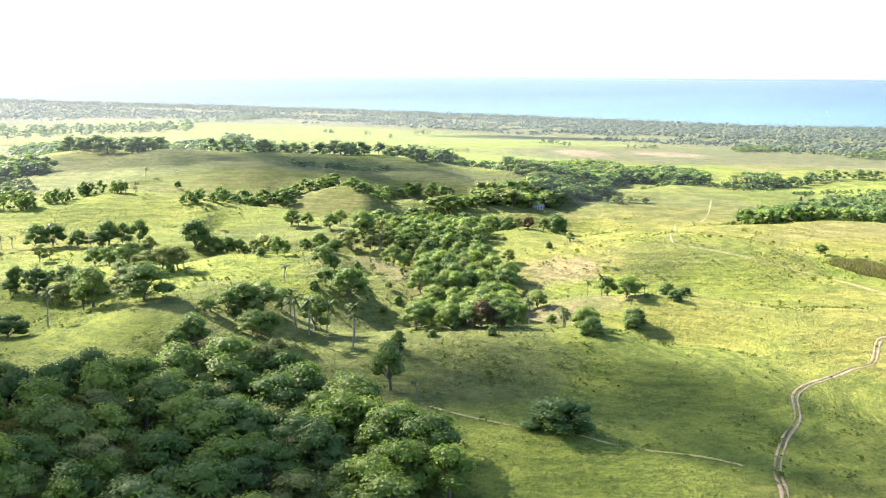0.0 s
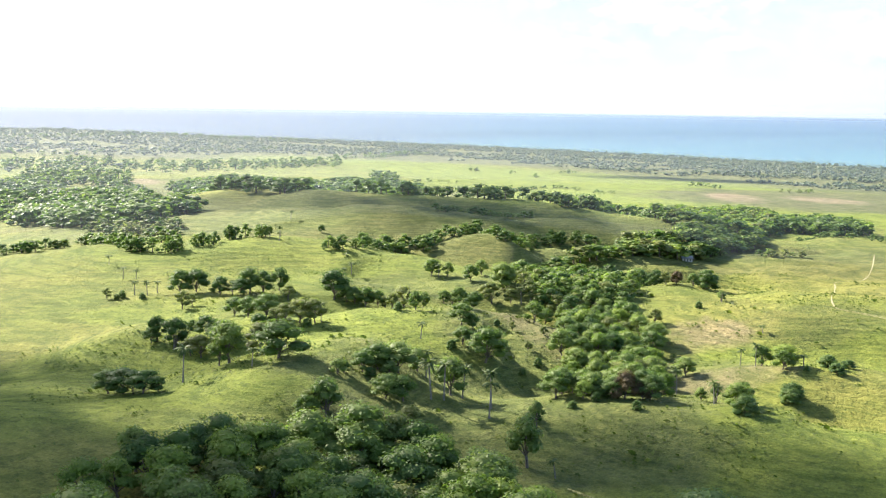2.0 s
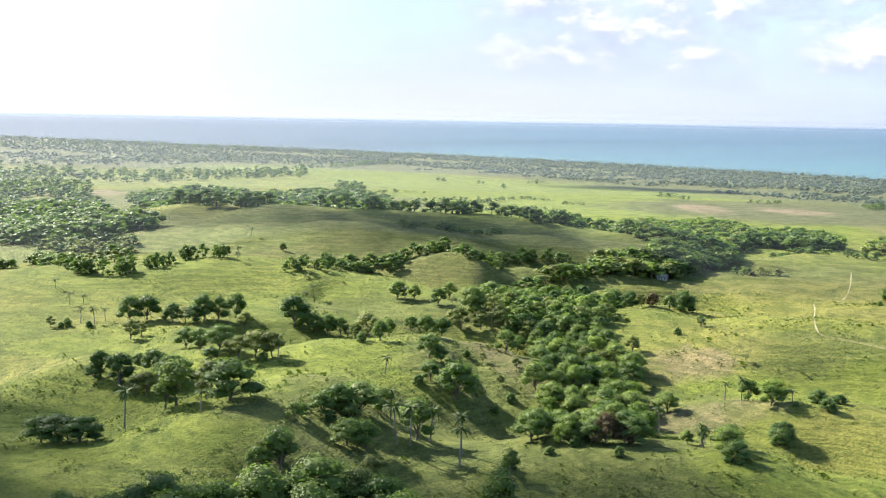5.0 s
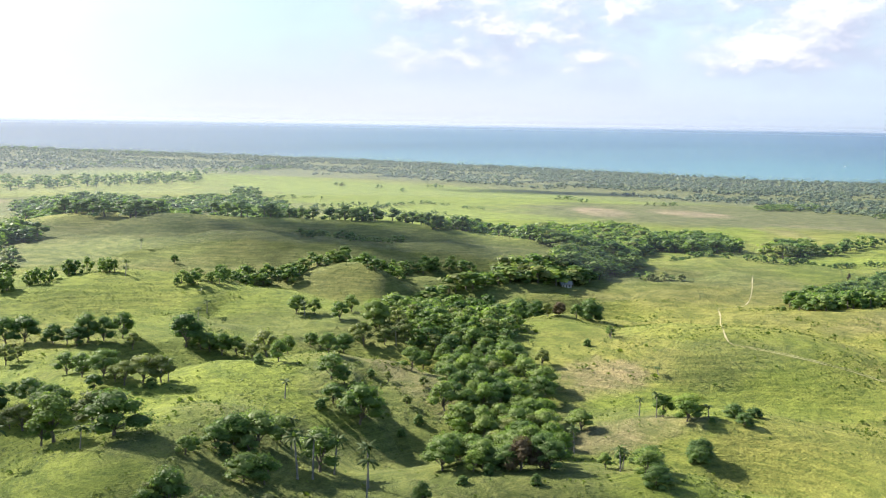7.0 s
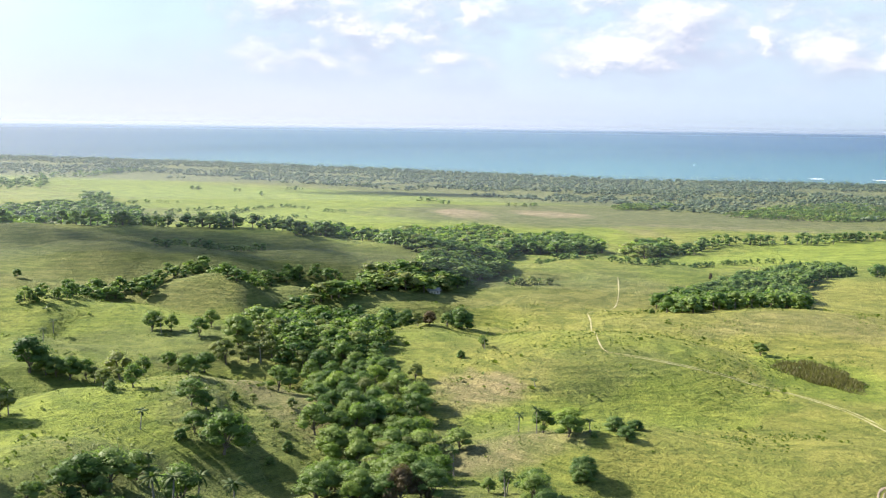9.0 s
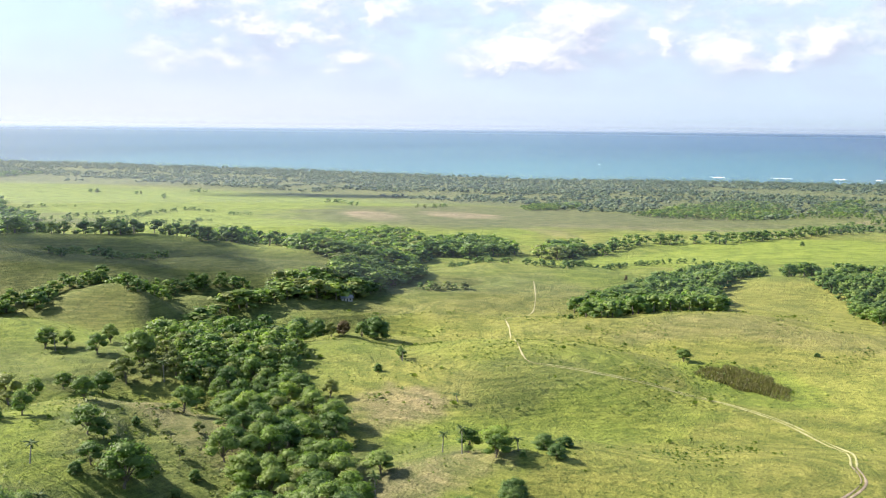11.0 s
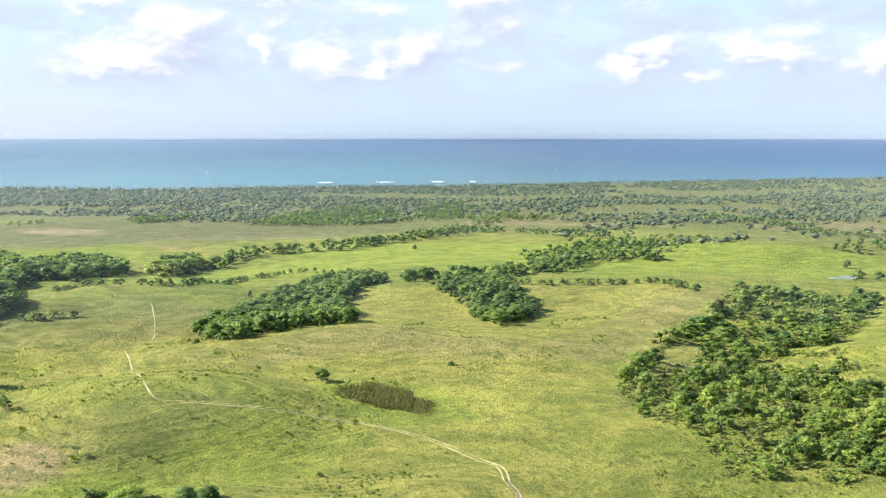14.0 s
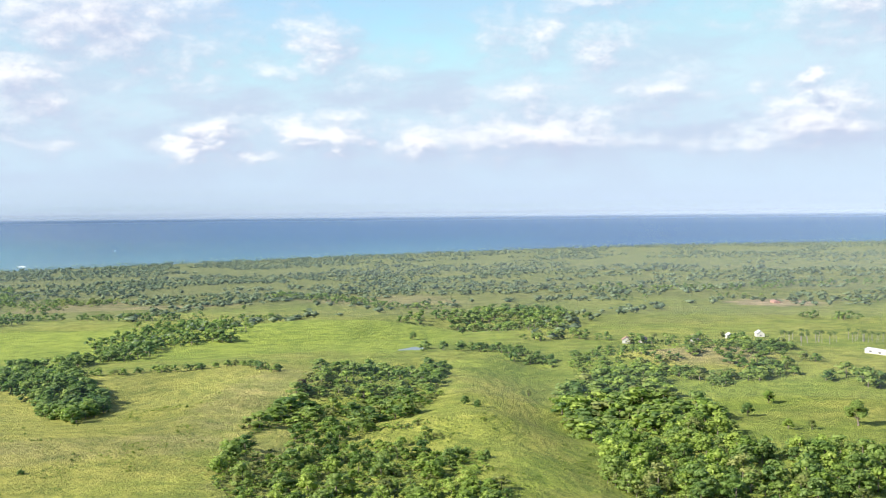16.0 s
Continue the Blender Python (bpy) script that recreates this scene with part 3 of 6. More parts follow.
fold([(85, 542, 48.0), (119, 530, 47.2), (150, 514, 48.2)], 24, 5)
crest([(-86, 378, 64.3), (-73, 385, 66.2), (-61, 391, 65.2), (-53, 402, 64.7), (-45, 413, 63.5), (-34, 414, 61.0), (-24, 410, 57.5)], 30, 5)
crest([(-162, 567, 69.2), (-141, 568, 68.1), (-120, 562, 66.1), (-102, 561, 62.7), (-79, 545, 60.0), (-65, 537, 59.4)], 36, 5)
crest([(-77, 495, 55.5), (-67, 506, 57.3), (-48, 513, 59.3), (-32, 509, 58.4), (-19, 495, 56.2)], 30, 6)
crest([(-93, 664, 55.2), (-81, 678, 60.1), (-69, 687, 61.2), (-52, 678, 57.9), (-40, 659, 53.8)], 30, 5)
crest([(-177, 713, 69.5), (-151, 720, 73.9), (-123, 725, 74.5), (-96, 724, 71.1), (-76, 716, 69.7)], 34, 4)
crest([(-139, 747, 62.1), (-106, 743, 61.4), (-79, 741, 64.5), (-44, 734, 66.9), (-4, 740, 67.4), (33, 749, 62.7)], 32, 4)
crest([(-201, 836, 74.5), (-163, 840, 71.3), (-121, 847, 69.7), (-78, 847, 69.2), (-50, 849, 68.4), (-20, 845, 65.4), (9, 835, 63.0), (37, 824, 61.1), (56, 807, 57.6)], 40, 5)
crest([(3, 660, 45.7), (12, 675, 49.1), (29, 684, 51.9), (45, 683, 52.1), (59, 676, 48.9)], 28, 5)
crest([(76, 715, 44.4), (93, 714, 48.3), (108, 715, 49.6), (123, 712, 50.0)], 30, 4)
crest([(35, 558, 50.9), (45, 562, 53.5), (53, 566, 52.3), (61, 565, 50.6), (67, 570, 49.3)], 26, 5)
crest([(33, 372, 49.4), (44, 378, 51.3), (60, 381, 53.4), (75, 379, 54.7), (87, 374, 55.1), (100, 363, 54.5), (110, 357, 54.3), (130, 348, 53.3)], 26, 5)
crest([(-10, 308, 55.9), (2, 311, 57.0), (15, 310, 57.9), (28, 307, 58.2), (40, 300, 59.2), (53, 293, 58.2), (66, 293, 55.6)], 30, 5)
crest([(-113, 258, 60.7), (-103, 284, 60.1), (-101, 312, 59.8), (-91, 328, 60.2), (-79, 326, 61.0), (-66, 318, 58.9)], 28, 4)
crest([(153, 792, 49.8), (173, 793, 53.2), (194, 787, 52.1), (216, 775, 52.2)], 44, 4)
crest([(66, 478, 56.9), (80, 481, 59.4), (94, 486, 60.9), (105, 485, 61.0)], 34, 3)
crest([(284, 704, 44.2), (331, 724, 49.3), (371, 735, 48.9)], 40, 4)
crest([(397, 682, 50.5), (438, 682, 49.4), (470, 662, 49.4), (482, 624, 51.2), (466, 583, 51.9)], 44, 4)
crest([(716, 862, 42.0), (771, 834, 45.0), (806, 808, 43.2), (825, 768, 38.1), (842, 727, 32.2)], 75, 7)
crest([(596, 556, 38.3), (623, 551, 45.0), (622, 526, 39.3)], 34, 4)
crest([(150, 566, 52.4), (178, 558, 53.2), (215, 552, 52.2), (262, 520, 51.4)], 38, 4)
crest([(245, 425, 51.2), (280, 468, 50.6), (320, 484, 50.0), (366, 511, 49.2)], 40, 4)


def along(way, x, y):
    """Distance from a way and the height along it."""
    best, level = None, None
    for (ax, ay, az_), (bx, by, bz) in zip(way, way[1:]):
        t = np.clip(((x - ax) * (bx - ax) + (y - ay) * (by - ay)) / ((bx - ax) ** 2 + (by - ay) ** 2), 0, 1)
        d = np.hypot(x - ax - t * (bx - ax), y - ay - t * (by - ay))
        z = az_ + (bz - az_) * t
        if best is None:
            best, level = d, z
        else:
            level = np.where(d < best, z, level)
            best = np.minimum(best, d)
    return best, level


def shore(az):
    """Distance of the coast from the middle of the flight, and the ground's height there, by bearing (degrees, left positive)."""
    d = np.interp(az, [-77, -66, -55, -44, -33, -16, -7, 1, 10, 19, 27], [4000, 4000, 3850, 3600, 3250, 3120, 3400, 3650, 3900, 4000, 4000])
    z = np.interp(az, [-77, -66, -55, -44, -33, -16, -7, 1, 10, 19, 27], [40, 28, 14, 3, 1, 1, 3, 9, 18, 30, 50])
    return d, z


def smooth(a, b, v):
    k = np.clip((v - a) / (b - a), 0, 1)
    return k * k * (3 - 2 * k)


def relief(x, y):
    """Height of the ground at x, y (arrays)."""
    x, y = np.asarray(x, float), np.asarray(y, float)
    r = np.hypot(x, y - 70)
    z = 8 + 44 * np.exp(-((r / 1500) ** 1.6))
    for mx, my, mr, mh in MOUNDS:
        d2 = (x - mx) ** 2 + (y - my) ** 2
        z = z + mh * np.exp(-d2 / mr ** 2)
    for (ax, ay), (bx, by), sr, sh in SPURS:
        t = np.clip(((x - ax) * (bx - ax) + (y - ay) * (by - ay)) / ((bx - ax) ** 2 + (by - ay) ** 2), 0, 1)
        z = z + sh * np.exp(-((x - ax - t * (bx - ax)) ** 2 + (y - ay - t * (by - ay)) ** 2) / sr ** 2)
    for way, wide, rise in FOLDS:
        d, level = along(way, x, y)
        c = level + rise * (d / wide) ** 2
        z = np.where(d < 5 * wide, 0.5 * (z + c - np.sqrt((z - c) ** 2 + 6.0)), z)
    for way, wide, fall in CRESTS:
        d, level = along(way, x, y)
        c = level - 0.8 - fall * (d / wide) ** 2
        z = np.where(d < 5 * wide, 0.5 * (z + c + np.sqrt((z - c) ** 2 + 3.0)), z)
    z = z + 0.35 * np.sin(x / 9.0 + 2.0 * np.sin(y / 31.0)) * np.sin(y / 11.0 + 1.5 * np.sin(x / 23.0)) * (r < 1500)
    d, zs = shore(np.degrees(np.arctan2(-x, y - 70)))
    k = smooth(0.35, 1.0, r / d)
    z = z * (1 - k) + zs * k + 2.5 * k * (1 - k) * 4 * np.sin(x / 170.0) * np.sin(y / 210.0)
    return np.where(r > d, np.maximum(zs - (r - d) * 0.35, -6), z)


GRID_X, GRID_Y = np.arange(-420, 1001, 3.0), np.arange(120, 1201, 3.0)
GRID_Z = relief(*np.meshgrid(GRID_X, GRID_Y))


def height(x, y):
    """Height of the ground at one place: from a fine grid of the hills, or worked out."""
    i, j = (x + 420) / 3.0, (y - 120) / 3.0
    if not (0 <= i < len(GRID_X) - 1 and 0 <= j < len(GRID_Y) - 1):
        return float(relief(x, y))
    a, b = int(i), int(j)
    u, v = i - a, j - b
    return float((GRID_Z[b, a] * (1 - u) + GRID_Z[b, a + 1] * u) * (1 - v) + (GRID_Z[b + 1, a] * (1 - u) + GRID_Z[b + 1, a + 1] * u) * v)


# ---------------------------------------------------------------- the setting
def mesh_of(name, verts, faces, mat, smooth_=False):
    me = bpy.data.meshes.new(name)
    me.from_pydata(verts, [], faces)
    me.materials.append(mat)
    if smooth_:
        me.polygons.foreach_set("use_smooth", [True] * len(me.polygons))
    me.update()
    return me


def grid_mesh(name, X, Y, Z, mat, wrap=False):
    """A smooth sheet from arrays (rows, columns) of places."""
    rows, cols = X.shape
    i = np.arange(rows * cols).reshape(rows, cols)
    if wrap:
        i = np.concatenate([i, i[:, :1]], 1)
    quads = np.stack([i[:-1, :-1], i[1:, :-1], i[1:, 1:], i[:-1, 1:]], -1).reshape(-1, 4)
    me = bpy.data.meshes.new(name)
    me.vertices.add(rows * cols)
    me.vertices.foreach_set("co", np.stack([X, Y, Z], -1).reshape(-1).astype(np.float32))
    me.loops.add(quads.size)
    me.loops.foreach_set("vertex_index", quads.reshape(-1).astype(np.int32))
    me.polygons.add(len(quads))
    me.polygons.foreach_set("loop_start", (np.arange(len(quads)) * 4).astype(np.int32))
    me.update(calc_edges=True)
    me.polygons.foreach_set("use_smooth", np.ones(len(quads), bool))
    me.materials.append(mat)
    me.validate()
    return me


COVER = []


def land(channel, x, y, rx, ry, turn=0.0, amount=1.0, soft=0.35):
    """A stretch of other growth on the ground: 0 dry grass, 1 lush grass, 2 bare soil, 3 rank weeds."""
    COVER.append((channel, x, y, rx, ry, turn, amount, soft))


land(1, 668, 876, 270, 150, -42, 0.8)
land(1, 560, 1040, 130, 120, -30, 1.0)
land(1, 60, 1251, 260, 150, 10, 0.5)
land(1, 80, 1850, 330, 120, 5, 0.55)
land(1, -250, 1650, 160, 160, 0, 0.5)
land(1, -650, 2500, 420, 150, 0, 0.35)
land(1, -20, 2600, 300, 120, 0, 0.5)
land(3, 430, 1560, 330, 240, -25, 1.0)
land(3, 640, 1900, 260, 190, -30, 0.85)
land(3, -450, 1501, 300, 260, 0, 0.7)
land(3, 900, 1500, 420, 260, -35, 0.65)
land(3, 1150, 900, 260, 300, -20, 0.35)
land(0, 297, 555, 220, 170, -20, 0.75)
land(1, 229, 426, 70, 34, -25, 0.3)
land(1, 108, 486, 40, 70, 10, 0.3)
land(2, 259, 519, 70, 26, -30, 0.22)
land(1, 111, 424, 50, 26, 20, 0.5)
land(3, 293, 423, 55, 22, 25, 0.35)
land(3, 189, 552, 70, 24, -20, 0.3)
land(3, 89, 447, 40, 18, 35, 0.35)
land(3, 318, 506, 50, 20, 50, 0.35)
land(0, 155, 430, 110, 120, 0, 0.35)
land(0, 341, 452, 80, 60, 30, 0.5)
land(1, -82, 317, 110, 75, 10, 0.8)
land(1, -20, 299, 60, 40, 0, 0.5)
land(1, 62, 395, 30, 30, 0, 0.7)
land(1, -120, 540, 120, 60, 5, 0.45)
land(1, 40, 262, 90, 60, 0, 0.45)
land(1, -60, 383, 45, 35, 0, 0.6)
land(1, 183, 461, 24, 36, 8, 0.9)
land(1, 620, 380, 120, 70, 0, 0.2)
land(2, 48, 437, 14, 18, 20, 0.6)
land(2, 46, 370, 26, 12, 10, 0.45)
land(2, 334, 469, 40, 24, 30, 0.22)
land(2, 218, 557, 60, 20, 20, 0.2)
land(2, 322, 1578, 52, 28, -15, 1.0)
land(2, 190, 1615, 22, 62, -10, 1.0)
land(1, 491, 987, 260, 75, 12, 1.0)
land(1, -20, 1950, 260, 330, 0, 0.45)
land(1, 1200, 1180, 180, 200, 0, 0.3)
land(1, 1500, 950, 260, 120, 20, 0.35)
land(2, 480, 1330, 140, 30, -30, 0.25)
land(2, 960, 1350, 160, 40, -40, 0.5)
land(2, 745, 436, 50, 36, -20, 0.55)
land(0, 745, 436, 70, 55, -20, 1.0)
land(0, 451, 609, 110, 70, 35, 0.9)
land(2, 405, 545, 90, 30, 35, 0.28)
land(0, 385, 403, 60, 40, 40, 0.7)
land(2, 1426, 612, 75, 60, 30, 1.0)
land(2, 1215, 1110, 60, 130, 10, 0.4)
land(3, -19, 310, 60, 60, 0, 0.6)
land(3, -19, 383, 30, 60, 20, 0.5)
land(3, -58, 504, 60, 30, 0, 0.45)
# broad stretch of darker, browner ground colour across the far ridge
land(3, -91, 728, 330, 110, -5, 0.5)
land(3, 29, 385, 30, 30, 0, 0.5)
land(1, 400, 470, 170, 70, 40, 0.4)
land(0, 430, 428, 150, 34, 32, 0.75)
land(0, 330, 560, 130, 110, 30, 0.45)
land(1, 330, 385, 70, 60, 40, 0.4)
land(1, -70, 345, 60, 45, 0, 1.0)
land(3, 361, 1552, 281, 276, 6, 0.9, 0.4)
land(3, 586, 1384, 25, 194, 9, 0.6, 0.4)
land(2, 199, 1571, 35, 105, 2, 0.8, 0.7)
land(2, 322, 1580, 44, 82, 8, 0.75, 0.7)
land(1, -170, 2147, 207, 152, 12, 0.6, 0.4)
land(1, 4, 1463, 134, 200, -4, 0.75, 0.4)
land(3, 187, 2294, 127, 146, 21, 0.7, 0.4)
land(1, 293, 1191, 26, 80, 9, 0.55, 0.4)
land(2, 354, 1255, 18, 77, 4, 0.35, 0.4)
land(1, 229, 1216, 31, 79, 8, 0.45, 0.4)
land(1, -277, 2162, 166, 229, 33, 0.5, 0.4)
land(1, -912, 2668, 350, 372, 50, 0.45, 0.4)
land(0, -1230, 2476, 214, 153, 52, 0.5, 0.4)
land(1, -209, 697, 61, 45, -15, 0.4, 0.4)
land(2, -667, 1594, 22, 72, 28, 0.8, 0.6)
land(1, -770, 1704, 27, 76, 32, 0.6, 0.4)
land(2, 957, 1460, 72, 104, -79, 0.45, 0.4)
land(2, 1250, 1121, 85, 129, -68, 0.3, 0.4)
land(3, 1230, 1887, 138, 281, -81, 0.6, 0.4)
land(1, 1281, 1524, 189, 266, -71, 0.6, 0.4)
land(3, 2570, 1109, 148, 226, -79, 0.7, 0.4)
land(2, 1432, 606, 40, 64, -61, 1.0, 0.3)
land(0, 1211, 1081, 82, 133, -68, 0.5, 0.4)
land(1, -76, 351, 23, 29, 9, 0.9, 0.4)
land(1, -156, 412, 32, 24, 2, 0.5, 0.4)
land(1, 8, 624, 25, 32, -14, 0.5, 0.4)
land(2, -21, 418, 11, 42, 28, 0.3, 0.4)
land(2, 43, 436, 14, 16, -16, 0.35, 0.4)
land(3, -92, 266, 25, 8, 12, 0.25, 0.4)


def wobble(x, y, s):
    return np.sin(x / s + 1.7 * np.sin(y / (1.3 * s))) * np.sin(y / (0.9 * s) + 1.3 * np.sin(x / (1.6 * s)))


def wood_start(az):
    """Distance at which the coastal wood begins, by bearing."""
    return np.interp(az, [-90, -60, -40, -30, -16, -8, 0, 10, 27], [1500, 1450, 1500, 1600, 1750, 2150, 2450, 2700, 2500])


def build_ground():
    az = np.concatenate([np.arange(-92, 46, 0.36), np.arange(46, 268, 3.0)])
    rr = np.concatenate([[2.0, 40.0, 75.0], np.geomspace(100, 4830, 380)])
    A, R = np.meshgrid(np.radians(az), rr)
    X, Y = -np.sin(A) * R, 70 + np.cos(A) * R
    Z = relief(X, Y)
    me = grid_mesh("ground", X, Y, Z, GROUND, wrap=True)
    c = np.zeros((X.size, 4), np.float32)
    x, y = X.ravel(), Y.ravel()
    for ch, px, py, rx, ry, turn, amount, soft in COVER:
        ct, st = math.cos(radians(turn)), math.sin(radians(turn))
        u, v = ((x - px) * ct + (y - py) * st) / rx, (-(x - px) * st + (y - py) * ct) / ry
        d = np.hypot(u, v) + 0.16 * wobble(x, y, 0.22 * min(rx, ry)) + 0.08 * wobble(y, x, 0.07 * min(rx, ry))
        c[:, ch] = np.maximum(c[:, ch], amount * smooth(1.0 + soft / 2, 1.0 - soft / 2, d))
    # the ground under the coastal wood is rough scrub
    bear_ = np.degrees(np.arctan2(-x, y - 70))
    start = wood_start(bear_)
    edge_ = smooth(-250, 150, np.hypot(x, y - 70) - start + 150 * wobble(x, y, 160.0))
    c[:, 3] = np.maximum(c[:, 3], np.interp(bear_, [-48, -26], [0.72, 0.95]) * edge_)
    c[:, 1] *= 1 - edge_
    attr = me.color_attributes.new("cover", "FLOAT_COLOR", "POINT")
    attr.data.foreach_set("color", c.reshape(-1))
    return tagged(new("ground", me), "rolling green pasture hills running down to a coastal plain", "ground", kind="structure")


build_ground()


SEA_TOP = 133.5


def build_sea():
    az = np.concatenate([np.arange(-100, 60, 0.5), np.arange(60, 260, 4.0)])
    K, B = np.meshgrid(np.linspace(0, 1, 90), az, indexing="ij")
    A = np.radians(B)
    near = shore(B)[0] - 60
    R = near + (4840 - near) * K
    Z = SEA_TOP * np.clip((K - 0.06) / 0.94, 0, 1) ** 1.25
    me = grid_mesh("water", -np.sin(A) * R, 70 + np.cos(A) * R, Z, SEA, wrap=True)
    return tagged(new("water", me), "blue and turquoise sea reaching to the horizon", "sea", kind="structure")


build_sea()


def ribbon(name, way, wide, mat, label, lift=0.06, ruts=1, gap=0.0, category="track"):
    """A worn track over the ground: one strip, or two wheel ruts, that lie on the relief."""
    pts = [Vector(p) for p in way]
    fine_ = []
    for i in range(len(pts) - 1):
        p0, p1, p2, p3 = pts[max(i - 1, 0)], pts[i], pts[i + 1], pts[min(i + 2, len(pts) - 1)]
        steps = max(2, int((p2 - p1).length / 2.0))
        for k in range(steps):
            t = k / steps
            fine_.append(0.5 * ((2 * p1) + (p2 - p0) * t + (2 * p0 - 5 * p1 + 4 * p2 - p3) * t * t + (3 * p1 - p0 - 3 * p2 + p3) * t ** 3))
    fine_.append(pts[-1])
    verts, faces, tone = [], [], []
    for side in ([0] if ruts == 1 else [-gap, gap]):
        start = len(verts)
        for i, p in enumerate(fine_):
            d = (fine_[min(i + 1, len(fine_) - 1)] - fine_[max(i - 1, 0)]).normalized()
            nrm = Vector((-d.y, d.x))
            half = wide * (0.5 + 0.16 * math.sin(i * 0.9 + side) * math.sin(i * 0.37) + 0.30 * math.sin(i * 0.31 + 2 * side) * math.sin(i * 0.113))
            for k in (-1, -0.35, 0.35, 1):
                q = p + nrm * (side + half * k)
                tone.append(1.0 if abs(k) < 1 else 0.0)
                verts.append((q.x, q.y, height(q.x, q.y) + lift + (0.05 if abs(k) < 1 else -0.08)))
        for i in range(len(fine_) - 1):
            for k in range(3):
                a = start + i * 4 + k
                faces.append((a, a + 1, a + 5, a + 4))
    me = mesh_of(name, verts, faces, mat, True)
    me.attributes.new("tone", "FLOAT", "POINT").data.foreach_set("value", tone)
    ob = new(name, me)
    return tagged(ob, label, category, kind="structure")


ribbon("dirt_track", [(55, 165), (62, 188), (68, 206), (70, 218), (77, 236), (84, 249), (89, 266), (100, 284), (116, 302), (125, 309), (135, 329), (144, 334), (156, 344), (162, 358)],
       0.85, EARTH, "pale worn dirt track with two wheel ruts across the pasture", ruts=2, gap=0.62)
ribbon("dirt_track", [(162, 358), (171, 376), (171, 400), (162, 432), (143, 447), (119, 455), (103, 462)],
       1.0, GRASS_PALE, "faint pale wheel ruts through short grass", ruts=2, gap=0.8)
ribbon("dirt_track", [(103, 462), (101, 481), (127, 594), (132, 616), (148, 630), (166, 681), (182, 740)],
       1.0, EARTH_PALE, "pale worn dirt track climbing over the grassy hill")
ribbon("dirt_track", [(-3, 258), (9, 245), (18, 237), (27, 235), (39, 229), (54, 225), (64, 219)],
       1.7, PATH_GRASS, "narrow straw-coloured path through the grass")


# ---------------------------------------------------------------- plants
def leafy(rng, lobes, count, size, up=0.55, flat_=0.26):
    """Leaf sprays spread over rounded lobes (x, y, z, rx, ry, rz): folded four-sided faces, as arrays of places and faces."""
    vol = np.array([l[3] * l[4] + l[3] * l[5] for l in lobes])
    pick = rng.choice(len(lobes), count, p=vol / vol.sum())
    L = np.array(lobes)[pick]
    d = rng.normal(size=(count, 3))
    d /= np.linalg.norm(d, axis=1)[:, None]
    d[:, 2] = np.where(d[:, 2] < -0.35, -d[:, 2], d[:, 2])
    k = rng.uniform(0.52, 1.16, count)[:, None] ** 0.8
    c = L[:, :3] + d * L[:, 3:] * k
    nrm = d + rng.normal(size=(count, 3)) * flat_ + np.array([0, 0, up])
    nrm /= np.linalg.norm(nrm, axis=1)[:, None]
    a = np.cross(nrm, rng.normal(size=(count, 3)))
    a /= np.linalg.norm(a, axis=1)[:, None]
    b = np.cross(nrm, a)
    s = rng.uniform(0.5, 1.35, count)[:, None] * size
    fold = nrm * s * 0.45
    V = np.stack([c - a * s, c - b * s * 0.62 - fold * 0.2, c + a * s, c + b * s * 0.62 + fold], 1).reshape(-1, 3)
    F = np.arange(count * 4).reshape(-1, 4)
    tri = np.concatenate([F[:, [0, 1, 2]], F[:, [0, 2, 3]]])
    return V, tri


def cores(rng, lobes, shrink=0.66, seg=7, rings=5):
    """The dense inside of a crown: uneven rounded masses."""
    V, T, n = [], [], 0
    for x, y, z, rx, ry, rz in lobes:
        th = np.linspace(0, math.pi, rings + 1)[1:-1]
        ph = np.linspace(0, 2 * math.pi, seg, endpoint=False)
        P = np.array([[math.sin(t) * math.cos(p), math.sin(t) * math.sin(p), math.cos(t)] for t in th for p in ph] + [[0, 0, 1], [0, 0, -1]])
        P = P * rng.uniform(0.82, 1.12, len(P))[:, None] * shrink
        V.append(P * [rx, ry, rz] + [x, y, z])
        R = len(th)
        for i in range(R - 1):
            for j in range(seg):
                a, b_, c, d = n + i * seg + j, n + i * seg + (j + 1) % seg, n + (i + 1) * seg + j, n + (i + 1) * seg + (j + 1) % seg
                T += [(a, c, d), (a, d, b_)]
        top, bot = n + R * seg, n + R * seg + 1
        for j in range(seg):
            T += [(top, n + j, n + (j + 1) % seg), (bot, n + (R - 1) * seg + (j + 1) % seg, n + (R - 1) * seg + j)]
        n += len(P)
    return np.concatenate(V), np.array(T)


def tri_mesh(name, V, T, mat):
    me = bpy.data.meshes.new(name)
    me.vertices.add(len(V))
    me.vertices.foreach_set("co", np.asarray(V, np.float32).reshape(-1))
    me.loops.add(len(T) * 3)
    me.loops.foreach_set("vertex_index", np.asarray(T, np.int32).reshape(-1))
    me.polygons.add(len(T))
    me.polygons.foreach_set("loop_start", (np.arange(len(T)) * 3).astype(np.int32))
    me.update(calc_edges=True)
    me.materials.append(mat)
    return me


